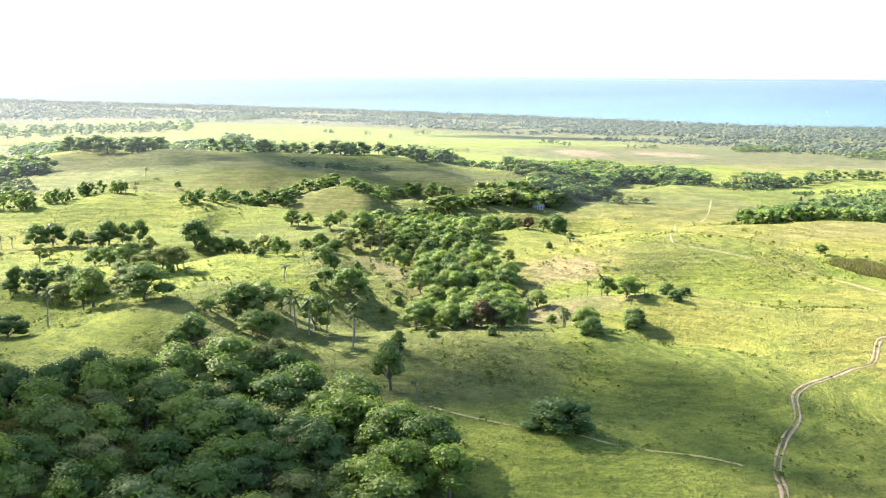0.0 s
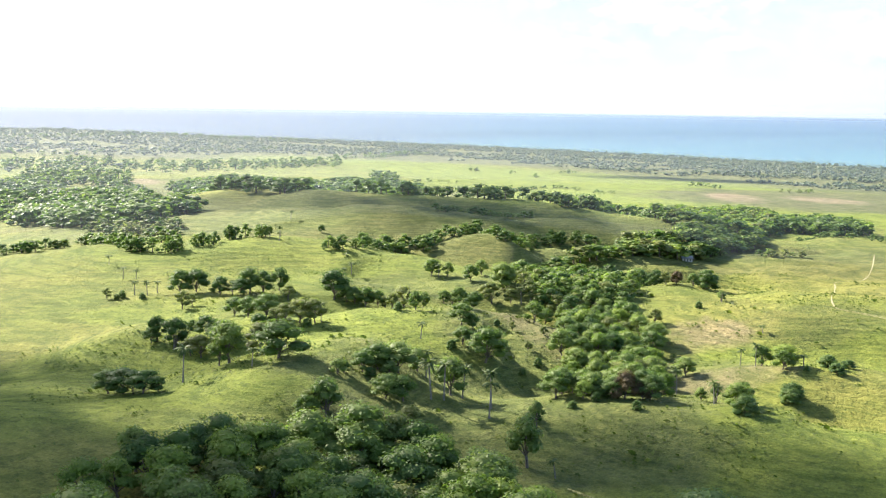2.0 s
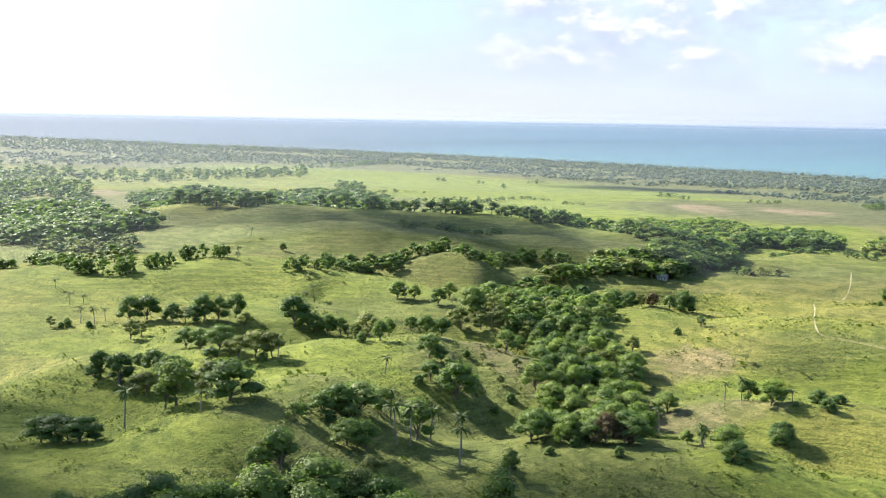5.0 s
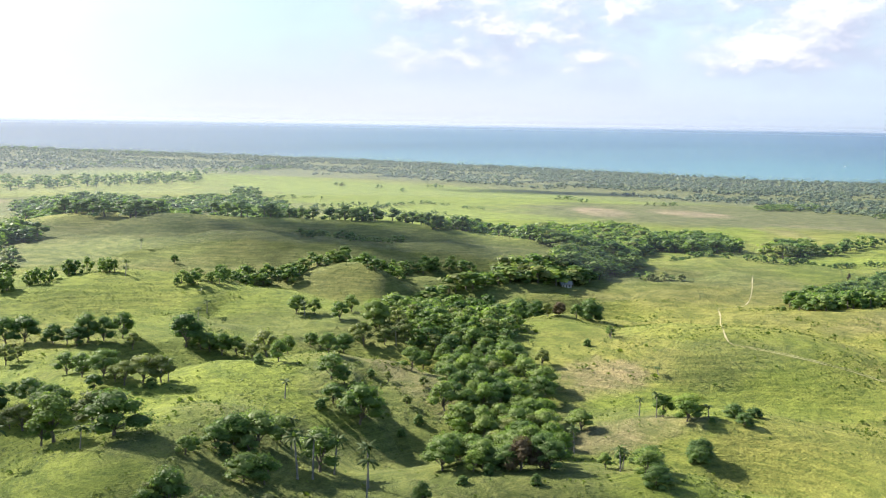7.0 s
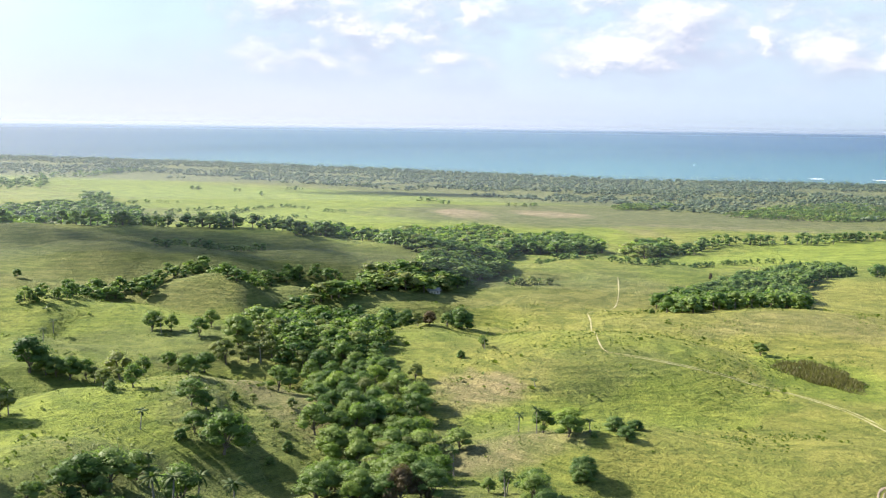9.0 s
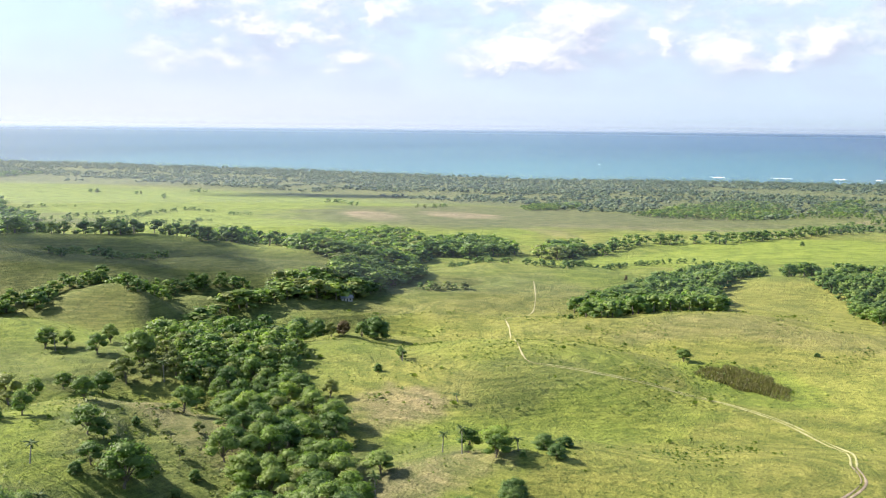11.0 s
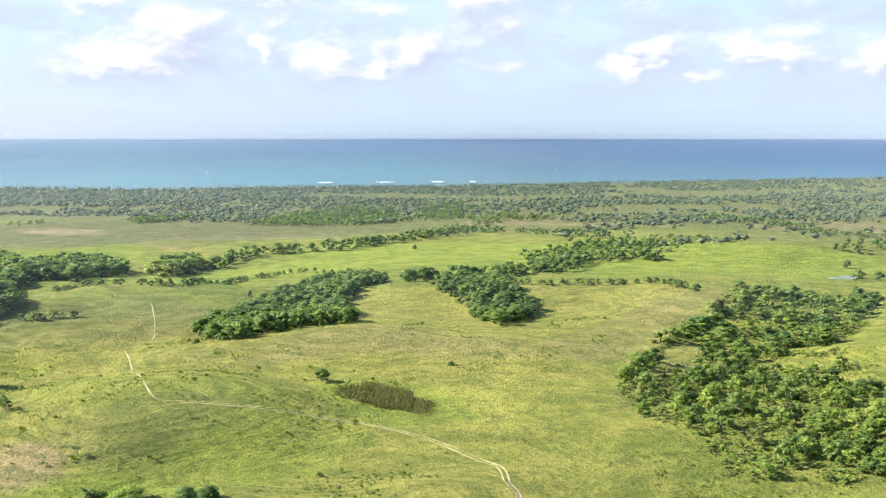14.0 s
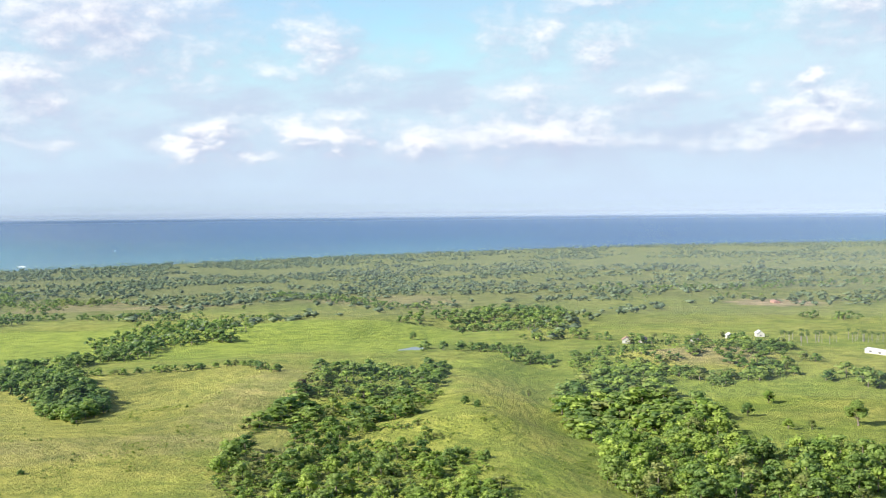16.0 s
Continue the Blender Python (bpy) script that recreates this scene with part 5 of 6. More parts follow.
stuff_wood("fold_scrub", [(268, 440), (351, 498), (457, 563), (602, 644), (611, 572), (479, 484), (414, 453), (348, 366), (320, 352), (295, 382), (257, 338), (256, 307), (223, 335), (246, 374), (242, 395)], 4.4, [("fresh", 5), ("grey", 3), ("bush", 2)], 0.8, 1.9, 1301, 0.9, 2.0, label="bright low scrub and vines between the trees", glades=0.72, near=0)
stuff_wood("fold_scrub", [(573, 462), (638, 460), (676, 450), (547, 378), (518, 341), (434, 294), (452, 246), (368, 226), (331, 286), (352, 321), (419, 352), (479, 409)], 6.5, [("fresh", 4), ("grey", 2), ("bush", 2)], 1.2, 3.2, 1303, 0.75, 1.5, label="bright low scrub and vines between the trees", glades=0.7, near=0)
stuff_wood("hillside_wood", [(268, 440), (351, 498), (457, 563), (602, 644), (611, 572), (479, 484), (414, 453), (348, 366), (320, 352), (295, 382), (257, 338), (256, 307), (223, 335), (246, 374), (242, 395)], 8.2, [("fresh", 7), ("shade", 2), ("grey", 3), ("bush", 3)], 1.6, 5.2, 110, 0.62, 1.5, glades=0.5, label="mixed bright and dark green wood in a fold of the hills")
stuff_wood("fold_trees", [(292, 378), (308, 349), (305, 334), (280, 308), (256, 304), (257, 338)], 6.2, [("fresh", 5), ("shade", 3), ("grey", 2), ("bush", 2)], 3, 6.2, 1305, 0.97, 1.5, label="leafy bright green trees at the mouth of the fold")
stuff_wood("hillside_trees", [(268, 440), (351, 498), (457, 563), (602, 644), (611, 572), (479, 484), (414, 453), (348, 366), (320, 352), (295, 382), (257, 338), (256, 307), (223, 335), (246, 374), (242, 395)], 17, [("dark", 3), ("shade", 4), ("fresh", 1)], 6, 9, 197, 0.8, 1.15, glades=0.62, label="taller trees that stand out of the hillside scrub")
stuff_wood("farm_trees", [(722, 535), (806, 534), (750, 448), (888, 422), (774, 388), (717, 422), (686, 450), (628, 455), (649, 496)], 10, GREENS + [("fresh", 2), ("bush", 3)], 2.5, 5.5, 198, 0.85, 1.3, glades=0.45, label="garden trees and bushes round the farm houses")
stuff_wood("plain_grove", [(962, 818), (1096, 854), (1141, 802), (1072, 726), (943, 659), (876, 686)], 14, GREENS, 6, 11, 199, 0.9, 1.1, label="grove of broad trees beyond the green meadow")
stuff_wood("farm_wood", [(573, 462), (638, 460), (676, 450), (547, 378), (518, 341), (434, 294), (452, 246), (368, 226), (331, 286), (352, 321), (419, 352), (479, 409)], 8.0, GREENS + [("fresh", 4), ("bush", 3)], 3, 10.5, 111, wide=1.2, glades=0.62, label="leafy green wood below the farm houses")
stuff_row("pond_trees", [(941, 856), (999, 836), (1043, 789), (1023, 706)], 6.5, DARKS, 7, 11, 112, 14, label="dark clump of trees beyond the green meadow")
stuff_row("knoll_bushes", [(106, 711), (117, 706), (133, 704)], 3.6, [("bush", 3), ("grey", 2)], 3, 5, 117, 2, label="grey-green bushes on the pasture slope")
stuff_row("farm_hedge", [(805, 619), (859, 616), (842, 552), (842, 511), (891, 476), (858, 417)], 6.5, GREENS, 5, 9, 120, 9, label="garden trees and bushes round the farm houses")
stuff_row("farm_hedge", [(678, 434), (674, 405), (622, 361), (747, 378)], 5.5, GREENS, 5, 8, 121, 6, label="hedge of trees round a brown field")
stuff_row("farm_hedge", [(706, 655), (719, 625), (717, 587), (682, 536)], 6.0, DARKS, 5, 8, 122, 8, label="trees and hedge beside the pond")
stuff_row("plain_bushes", [(752, 1503), (937, 1645), (1105, 1772)], 9, GREENS, 5, 9, 146, 20, label="thicket at the edge of the marsh")
stuff_row("plain_bushes", [(845, 1400), (992, 1524), (996, 1423)], 9, GREENS, 5, 9, 147, 14, label="thicket between the fields")
stuff_row("plain_hedge", [(751, 1317), (774, 1254), (787, 1207), (816, 1123), (858, 1094)], 8, DARKS, 6, 10, 151, 5, label="dark line of trees behind the meadow")
stuff_row("plain_belt", [(903, 1554), (977, 1572), (1021, 1541), (1004, 1438)], 9, GREENS, 6, 10, 152, 16, label="belt of trees across the plain")
stuff_row("plain_hedge", [(847, 1051), (873, 1011), (901, 991)], 9, DARKS, 4, 8, 153, 7, label="line of trees and bushes across the plain")
stuff_row("plain_belt", [(1215, 1334), (1211, 1207), (1102, 1019), (1105, 923)], 8, DARKS, 6, 10, 154, 14, label="belt of dark trees across the plain")
stuff_row("meadow_trees", [(556, 862), (651, 941), (747, 1010), (785, 1013), (664, 841)], 5.5, DARKS, 6, 9, 155, 12, label="dark wood at the edge of the bright meadow")
stuff_row("farm_hedge", [(703, 402), (722, 395), (718, 376)], 6, DARKS, 5, 9, 161, 7, label="dark trees beside a brown field")
stuff_row("farm_hedge", [(684, 451), (682, 434), (630, 394), (604, 368)], 6, GREENS, 4, 7, 162, 5, label="hedge of trees below a brown field")
stuff_row("farm_hedge", [(1174, 499), (1184, 478), (1213, 457)], 8, DARKS, 6, 9, 163, 16, label="clump of dark trees behind the palm grove")
stuff_row("farm_hedge", [(782, 431), (835, 432), (873, 423)], 6.5, GREENS, 5, 8, 164, 8, label="garden trees in front of the houses")
stuff_row("farm_hedge", [(771, 379), (793, 372)], 5, GREENS, 4, 6, 165, 4, label="bushes on the slope below the shed")
stuff_row("farm_hedge", [(628, 323), (625, 314)], 5, DARKS, 4, 6, 166, 4, label="bushes on the slope below the shed")
stuff_row("farm_hedge", [(640, 308), (631, 298), (625, 287)], 6, DARKS, 7, 10, 167, 6, label="large dark trees on a grassy slope")
stuff_row("farm_hedge", [(1400, 837), (1404, 803)], 9, DARKS, 5, 8, 168, 8, label="clump of trees in the fields")
stuff_row("farm_hedge", [(1493, 717), (1493, 680), (1490, 661)], 8, GREENS, 5, 8, 169, 6, label="line of trees in the fields")
stuff_row("plain_belt", [(1615, 980), (1616, 890), (1666, 826), (1705, 773), (1802, 724), (1911, 656), (1975, 604)], 9, DARKS, 6, 10, 170, 30, label="belt of dark trees across the plain")
stuff_row("plain_hedge", [(1495, 563), (1490, 501)], 8, DARKS, 4, 6, 171, 4, label="trimmed hedge in the fields")

# trees and bushes that stand alone
LONE = np.random.default_rng(300)
plant_tree("dark", -166.1, 442.1, 10.2, LONE, wide=1.1)
plant_tree("dark", -160.7, 445.5, 10.2, LONE, wide=1.1)
plant_tree("dark", -148.5, 440.6, 7.8, LONE, wide=1.1)
plant_tree("grey", -143.1, 439.7, 6.2, LONE, wide=1.1)
plant_tree("dark", -136.5, 441.4, 11.0, LONE, wide=1.1)
plant_tree("dark", -131.3, 443.7, 9.3, LONE, wide=1.1)
plant_tree("shade", -126.3, 449.2, 10.0, LONE, wide=1.1)
plant_tree("grey", -119.7, 439.2, 6.5, LONE, wide=1.1)
plant_tree("dark", -138.8, 436.7, 7.4, LONE, wide=1.1)
plant_tree("grey", -194.1, 432.9, 4.6, LONE, wide=1.1)
plant_tree("bush", -188.2, 434.5, 3.4, LONE, wide=1.1)
plant_tree("bush", -188.9, 431.1, 2.7, LONE, wide=1.1)
plant_tree("bush", -178.6, 432.6, 2.7, LONE, wide=1.1)
plant_tree("dark", -102.7, 447.5, 12.7, LONE, wide=1.2)
plant_tree("shade", -97.0, 446.5, 7.4, LONE, wide=1.1)
plant_tree("shade", -88.9, 444.4, 8.2, LONE, wide=1.1)
plant_tree("shade", -83.9, 446.5, 7.4, LONE, wide=1.1)
plant_tree("grey", -69.7, 398.8, 6.1, LONE, wide=1.1)
plant_tree("grey", -74.0, 452.0, 10.5, LONE, wide=1.2)
plant_tree("shade", -61.3, 400.3, 7.3, LONE, wide=1.1)
plant_tree("shade", -67.6, 460.2, 7.1, LONE, wide=1.1)
plant_tree("dark", -93.5, 445.6, 7.4, LONE, wide=1.1)
plant_tree("grey", -81.0, 445.0, 5.6, LONE, wide=1.1)
plant_tree("bush", -66.2, 392.0, 3.4, LONE, wide=1.1)
plant_tree("shade", -73.5, 523.3, 8.6, LONE, wide=1.1)
plant_tree("shade", -65.7, 522.5, 7.1, LONE, wide=1.1)
plant_tree("shade", -60.3, 472.2, 5.9, LONE, wide=1.1)
plant_tree("shade", -47.6, 421.4, 7.6, LONE, wide=1.1)
plant_tree("shade", -47.7, 471.9, 7.7, LONE, wide=1.1)
plant_tree("grey", -56.8, 471.7, 5.5, LONE, wide=1.1)
plant_tree("grey", -154.0, 412.1, 7.6, LONE, wide=1.2)
plant_tree("grey", -151.7, 416.8, 5.1, LONE, wide=1.1)
plant_tree("dark", -125.3, 388.5, 7.3, LONE, wide=1.1)
plant_tree("dark", -117.0, 377.9, 7.8, LONE, wide=1.1)
plant_tree("dark", -109.4, 374.5, 8.8, LONE, wide=1.1)
plant_tree("dark", -109.1, 365.0, 5.0, LONE, wide=1.1)
plant_tree("grey", -90.8, 369.5, 8.6, LONE, wide=1.3)
plant_tree("grey", -96.0, 368.7, 8.6, LONE, wide=1.3)
plant_tree("grey", -100.7, 366.6, 7.5, LONE, wide=1.2)
plant_tree("grey", -104.2, 369.3, 5.4, LONE, wide=1.1)
plant_tree("bush", -92.2, 364.8, 3.2, LONE, wide=1.1)
plant_tree("tall", -141.4, 356.5, 8.7, LONE, wide=1.4)
plant_tree("dark", -142.8, 354.9, 5.4, LONE, wide=1.1)
plant_tree("dark", -133.2, 351.6, 10.0, LONE, wide=1.1)
plant_tree("bush", -134.9, 371.3, 3.7, LONE, wide=1.1)
plant_tree("dark", -125.5, 361.1, 7.6, LONE, wide=1.1)
plant_tree("dark", -117.9, 352.2, 9.1, LONE, wide=1.1)
plant_tree("dark", -114.2, 352.1, 8.0, LONE, wide=1.1)
plant_tree("tall", -102.2, 314.6, 12.4, LONE, wide=1.3)
plant_tree("grey", -121.0, 342.5, 7.9, LONE, wide=1.3)
plant_tree("tall", -105.0, 313.6, 7.7, LONE, wide=1.2)
plant_tree("tall", -114.7, 342.0, 10.2, LONE, wide=1.2)
plant_tree("grey", -125.1, 344.1, 6.2, LONE, wide=1.1)
plant_tree("bush", -110.2, 352.5, 2.8, LONE, wide=1.1)
plant_tree("shade", -86.7, 311.9, 11.1, LONE, wide=1.45)
plant_tree("grey", -96.0, 324.4, 9.5, LONE, wide=1.2)
plant_tree("grey", -101.3, 349.9, 6.9, LONE, wide=1.1)
plant_tree("dark", -123.8, 289.8, 7.7, LONE, wide=1.4)
plant_tree("dark", -117.4, 288.0, 6.7, LONE, wide=1.4)
plant_tree("dark", -128.5, 290.8, 7.2, LONE, wide=1.3)
plant_tree("dark", -113.5, 289.3, 4.4, LONE, wide=1.2)
plant_tree("grey", -120.3, 288.4, 5.0, LONE, wide=1.3)
plant_tree("shade", -67.5, 303.0, 4.6, LONE, wide=1.2)
plant_tree("shade", -66.1, 305.6, 3.9, LONE, wide=1.1)
plant_tree("dark", -64.0, 275.3, 10.2, LONE, wide=0.9)
plant_tree("shade", -68.5, 271.8, 6.0, LONE, wide=1.1)
plant_tree("shade", -58.8, 316.2, 7.8, LONE, wide=1.4)
plant_tree("shade", -62.2, 311.1, 5.9, LONE, wide=1.2)
plant_tree("shade", -53.5, 319.9, 9.4, LONE, wide=1.4)
plant_tree("shade", -49.6, 330.9, 7.2, LONE, wide=1.2)
plant_tree("shade", -37.8, 317.1, 11.3, LONE, wide=1.1)
plant_tree("shade", -53.2, 298.8, 6.8, LONE, wide=1.4)
plant_tree("shade", -48.7, 300.9, 7.4, LONE, wide=1.2)
plant_tree("grey", -44.5, 286.5, 5.7, LONE, wide=1.3)
plant_tree("bush", -59.6, 309.3, 3.2, LONE, wide=1.1)
plant_tree("dark", -54.4, 312.5, 5.9, LONE, wide=1.3)
plant_tree("shade", -42.7, 383.6, 8.0, LONE, wide=1.2)
plant_tree("dark", -40.2, 367.7, 6.3, LONE, wide=1.2)
plant_tree("shade", -31.9, 361.2, 11.6, LONE, wide=1.3)
plant_tree("shade", -38.4, 382.3, 5.4, LONE, wide=1.1)
plant_tree("bush", -43.3, 363.6, 3.1, LONE, wide=1.1)
plant_tree("bush", -35.4, 379.7, 2.9, LONE, wide=1.1)
plant_tree("shade", -52.5, 505.8, 7.8, LONE, wide=1.1)
plant_tree("shade", -50.0, 530.2, 7.7, LONE, wide=1.1)
plant_tree("grey", -40.5, 480.4, 9.7, LONE, wide=1.2)
plant_tree("shade", -37.0, 495.1, 11.9, LONE, wide=1.2)
plant_tree("shade", -19.7, 427.6, 8.5, LONE, wide=1.1)
plant_tree("shade", -16.7, 462.1, 7.1, LONE, wide=1.1)
plant_tree("grey", -32.4, 480.7, 6.9, LONE, wide=1.1)
plant_tree("grey", -44.3, 484.2, 6.1, LONE, wide=1.1)
plant_tree("bush", -32.1, 405.5, 2.7, LONE, wide=1.1)
plant_tree("grey", -26.3, 404.9, 3.5, LONE, wide=1.1)
plant_tree("grey", -19.6, 387.1, 3.3, LONE, wide=1.1)
plant_tree("bush", -15.5, 377.1, 2.9, LONE, wide=1.1)
plant_tree("grey", -28.5, 384.6, 2.6, LONE, wide=1.1)
plant_tree("bush", -20.3, 367.9, 2.4, LONE, wide=1.1)
plant_tree("grey", -14.7, 401.8, 3.8, LONE, wide=1.1)
plant_tree("red", 11.3, 316.4, 8.4, LONE, wide=1.1)
plant_tree("dark", 18.5, 317.8, 7.7, LONE, wide=1.1)
plant_tree("red", 16.3, 317.0, 5.9, LONE, wide=0.8)
plant_tree("fresh", -0.2, 316.6, 5.3, LONE, wide=1.4)
plant_tree("bush", 5.7, 319.4, 4.5, LONE, wide=1.2)
plant_tree("shade", 33.6, 378.6, 6.5, LONE, wide=1.4)
plant_tree("fresh", 23.2, 378.6, 7.6, LONE, wide=1.3)
plant_tree("shade", 40.8, 310.4, 6.7, LONE, wide=1.4)
plant_tree("bush", 3.4, 313.7, 2.9, LONE, wide=1.1)
plant_tree("bush", -3.0, 308.2, 2.2, LONE, wide=1.3)
plant_tree("bush", 14.1, 303.6, 2.8, LONE, wide=1.1)
plant_tree("bush", 28.1, 607.0, 8.9, LONE, wide=1.4)
plant_tree("bush", 34.6, 577.6, 7.9, LONE, wide=1.3)
plant_tree("dark", 51.9, 559.7, 7.1, LONE, wide=1.1)
plant_tree("bush", 59.4, 567.0, 9.7, LONE, wide=1.2)
plant_tree("red", 44.1, 561.4, 6.8, LONE, wide=1.2)
plant_tree("grey", 39.0, 563.8, 6.6, LONE, wide=1.1)
plant_tree("tall", 57.3, 490.8, 4.7, LONE, wide=1.3)
plant_tree("grey", 27.2, 451.4, 6.5, LONE, wide=1.2)
plant_tree("bush", 46.2, 472.8, 3.2, LONE, wide=1.1)
plant_tree("dark", -64, 278, 8, LONE, wide=0.8)
plant_tree("grey", -68, 275, 6, LONE)
plant_tree("tall", -13, 271, 13, LONE, wide=1.2)
plant_tree("grey", -46, 269, 11, LONE, wide=1.1)
plant_tree("bush", 26, 236, 7.4, LONE, wide=1.9)
plant_tree("bush", 42, 302, 5, LONE, wide=1.5)
plant_tree("bush", 62, 347, 4.2, LONE, wide=1.4)
plant_tree("shade", 63, 369, 6.5, LONE, wide=1.3)
plant_tree("bush", 79, 367, 3.6, LONE, wide=1.5)
plant_tree("bush", 70, 367, 2, LONE)
plant_tree("bush", 160, 600, 2.6, LONE, wide=1.3)
plant_tree("shade", 174, 498, 5.5, LONE, wide=1.25)
plant_tree("red", 243, 741, 4, LONE, wide=0.7)
plant_tree("shade", 33, 323, 4, LONE)
plant_tree("shade", 43, 316, 6, LONE, wide=1.2)
plant_tree("bush", 62, 349, 4.4, LONE, wide=1.4)
plant_tree("bush", 230, 493, 1.8, LONE, wide=1.6)
plant_tree("dark", 552, 1068, 5.5, LONE)
plant_tree("dark", 233, 983, 10, LONE)
plant_tree("dark", 275, 997, 9, LONE)
plant_tree("shade", 314, 1055, 9, LONE)
plant_tree("dark", 780, 727, 8, LONE)
plant_tree("red", 444, 552, 6, LONE, wide=1.1)
plant_tree("dark", 416, 519, 6, LONE)
plant_tree("shade", 1000, 1165, 6, LONE)
plant_tree("tall", 524, 275, 12, LONE, wide=1.5)
plant_tree("fresh", 497, 299, 5, LONE, wide=1.3)
plant_tree("grey", 502, 290, 5, LONE)
plant_tree("fresh", 564, 331, 7, LONE, wide=1.2)
plant_tree("dark", 521, 327, 7, LONE)
plant_tree("dark", 490, 410, 8, LONE)
plant_tree("shade", 814, 621, 7, LONE)
plant_tree("dark", 457, 452, 5, LONE)
plant_tree("bush", 455, 443, 4, LONE)
plant_tree("dark", 344, 375, 5, LONE)
plant_tree("bush", 348, 368, 3.5, LONE)
plant_tree("shade", 340, 378, 5, LONE)
plant_tree("grey", 537, 462, 4.5, LONE)
plant_tree("dark", 839, 714, 7, LONE)
plant_tree("dark", 716, 601, 6, LONE)
plant_tree("dark", 18, 1193, 12, LONE, wide=1.2)
plant_tree("dark", -37, 1391, 6, LONE, wide=1.2)
plant_tree("dark", -36, 1340, 6, LONE, wide=1.3)
plant_tree("tall", -12, 294, 7, LONE, wide=1.2)
plant_tree("dark", -16, 684, 9, LONE, wide=0.8)
plant_tree("dark", -37, 1390, 5, LONE, wide=1.2)
plant_tree("dark", -158, 648, 5, LONE)
plant_tree("bush", -13, 298, 3.2, LONE, wide=1.3)
plant_tree("shade", 58, 380, 7, LONE, wide=1.3)
plant_tree("fresh", 65, 374, 7.5, LONE, wide=1.35)
plant_tree("bush", 78, 375, 4.2, LONE, wide=1.7)
plant_tree("tall", 57, 487, 4.5, LONE, wide=1.1)
plant_tree("shade", 43, 319, 6.5, LONE, wide=1.4)
plant_tree("tall", 37, 324, 5, LONE)
plant_tree("bush", 63, 350, 5, LONE, wide=1.6)
plant_tree("bush", 85, 378, 3, LONE, wide=1.8)


def frond_mesh(seed, long, droop):
    """One palm leaf: a bent rib with drooping, ragged blades on both sides."""
    rng = np.random.default_rng(seed)
    V, T, n = [], [], 7
    for i in range(n + 1):
        t = i / n
        x, z = long * (t - 0.12 * t * t), long * (0.34 * t - droop * t * t)
        half = long * 0.125 * math.sin(math.pi * min(0.12 + 0.86 * t, 1)) + 0.02
        r = rng.uniform(0.75, 1.2, 2)
        V += [(x - 0.1 * long * t, -half * r[0], z - half * 0.75), (x, 0, z), (x - 0.1 * long * t, half * r[1], z - half * 0.75)]
    for i in range(n):
        a = i * 3
        T += [(a, a + 3, a + 1), (a + 1, a + 3, a + 4), (a + 1, a + 4, a + 2), (a + 2, a + 4, a + 5)]
    return tri_mesh("frond", np.array(V), np.array(T), LEAF_PALM)


FRONDS = [frond_mesh(901, 3.2, 0.85), frond_mesh(902, 2.9, 1.05), frond_mesh(903, 3.3, 0.62)]
PALM_TRUNKS = []
for seed_ in (911, 912, 913):
    rng_ = np.random.default_rng(seed_)
    bx, by = rng_.uniform(-0.7, 0.7, 2)
    v_, t_ = tube([(0, 0, -0.5), (bx * 0.1, by * 0.1, 1.0), (bx * 0.5, by * 0.5, 4.5), (bx, by, 8.6)], [0.30, 0.22, 0.18, 0.16], 8)
    PALM_TRUNKS.append((tri_mesh("trunk", v_, t_, BARK_PALM), (bx, by, 8.5)))
PALM_RNG = np.random.default_rng(920)


def plant_palm(x, y, tall):
    """A palm with a pale bare trunk and a head of arching fronds."""
    me, top = PALM_TRUNKS[PALM_RNG.integers(3)]
    s = tall / 10
    ob = new("palm_tree")
    ob.matrix_basis = Matrix.LocRotScale((x, y, height(x, y) - 0.05), Euler((0, 0, PALM_RNG.uniform(0, 6.28))), (max(s, 0.8), max(s, 0.8), s))
    new("trunk", me).parent = ob
    for i in range(18):
        f = new("frond", FRONDS[PALM_RNG.integers(3)])
        f.parent = ob
        f.matrix_basis = Matrix.LocRotScale(top, Euler((0, PALM_RNG.uniform(-1.15, 0.5), 2.399 * i + PALM_RNG.uniform(-0.2, 0.2))), (PALM_RNG.uniform(0.68, 0.9),) * 3)
    return tagged(ob, "palm tree with a pale bare trunk and arching fronds", "palm", "palms on the pasture")


# palms
plant_palm(-202.8, 468.6, 5.4)
plant_palm(-197.2, 469.3, 4.4)
plant_palm(-185.0, 439.5, 6.4)
plant_palm(-179.2, 439.1, 6.4)
plant_palm(-176.2, 442.3, 5.5)
plant_palm(-111.2, 502.7, 5.9)
plant_palm(-112.6, 525.6, 6.2)
plant_palm(-69.1, 519.6, 7.1)
plant_palm(-89.1, 371.3, 7.2)
plant_palm(-133.0, 349.9, 9.2)
plant_palm(-91.7, 302.4, 6.5)
plant_palm(-110.1, 298.3, 11.0)
plant_palm(-46.7, 329.7, 8.7)
plant_palm(-42.0, 308.2, 12.2)
plant_palm(-38.7, 310.3, 12.0)
plant_palm(-34.5, 318.8, 10.5)
plant_palm(-53.9, 365.2, 5.9)
plant_palm(-25.2, 307.8, 11.5)
plant_palm(-27.7, 478.9, 8.3)
plant_palm(28.9, 356.2, 8.8)
plant_palm(24.6, 353.4, 7.0)
plant_palm(36.7, 320.2, 5.7)
plant_palm(-25, 300, 11)
plant_palm(-6, 265, 5)
plant_palm(57, 484, 4.5)
plant_palm(56, 379, 8)
plant_palm(52, 386, 6)
plant_palm(70, 372, 4)
plant_palm(36, 318, 7)
plant_palm(66, 430, 3)
plant_palm(-160, 568, 6)
plant_palm(-187, 685, 6)
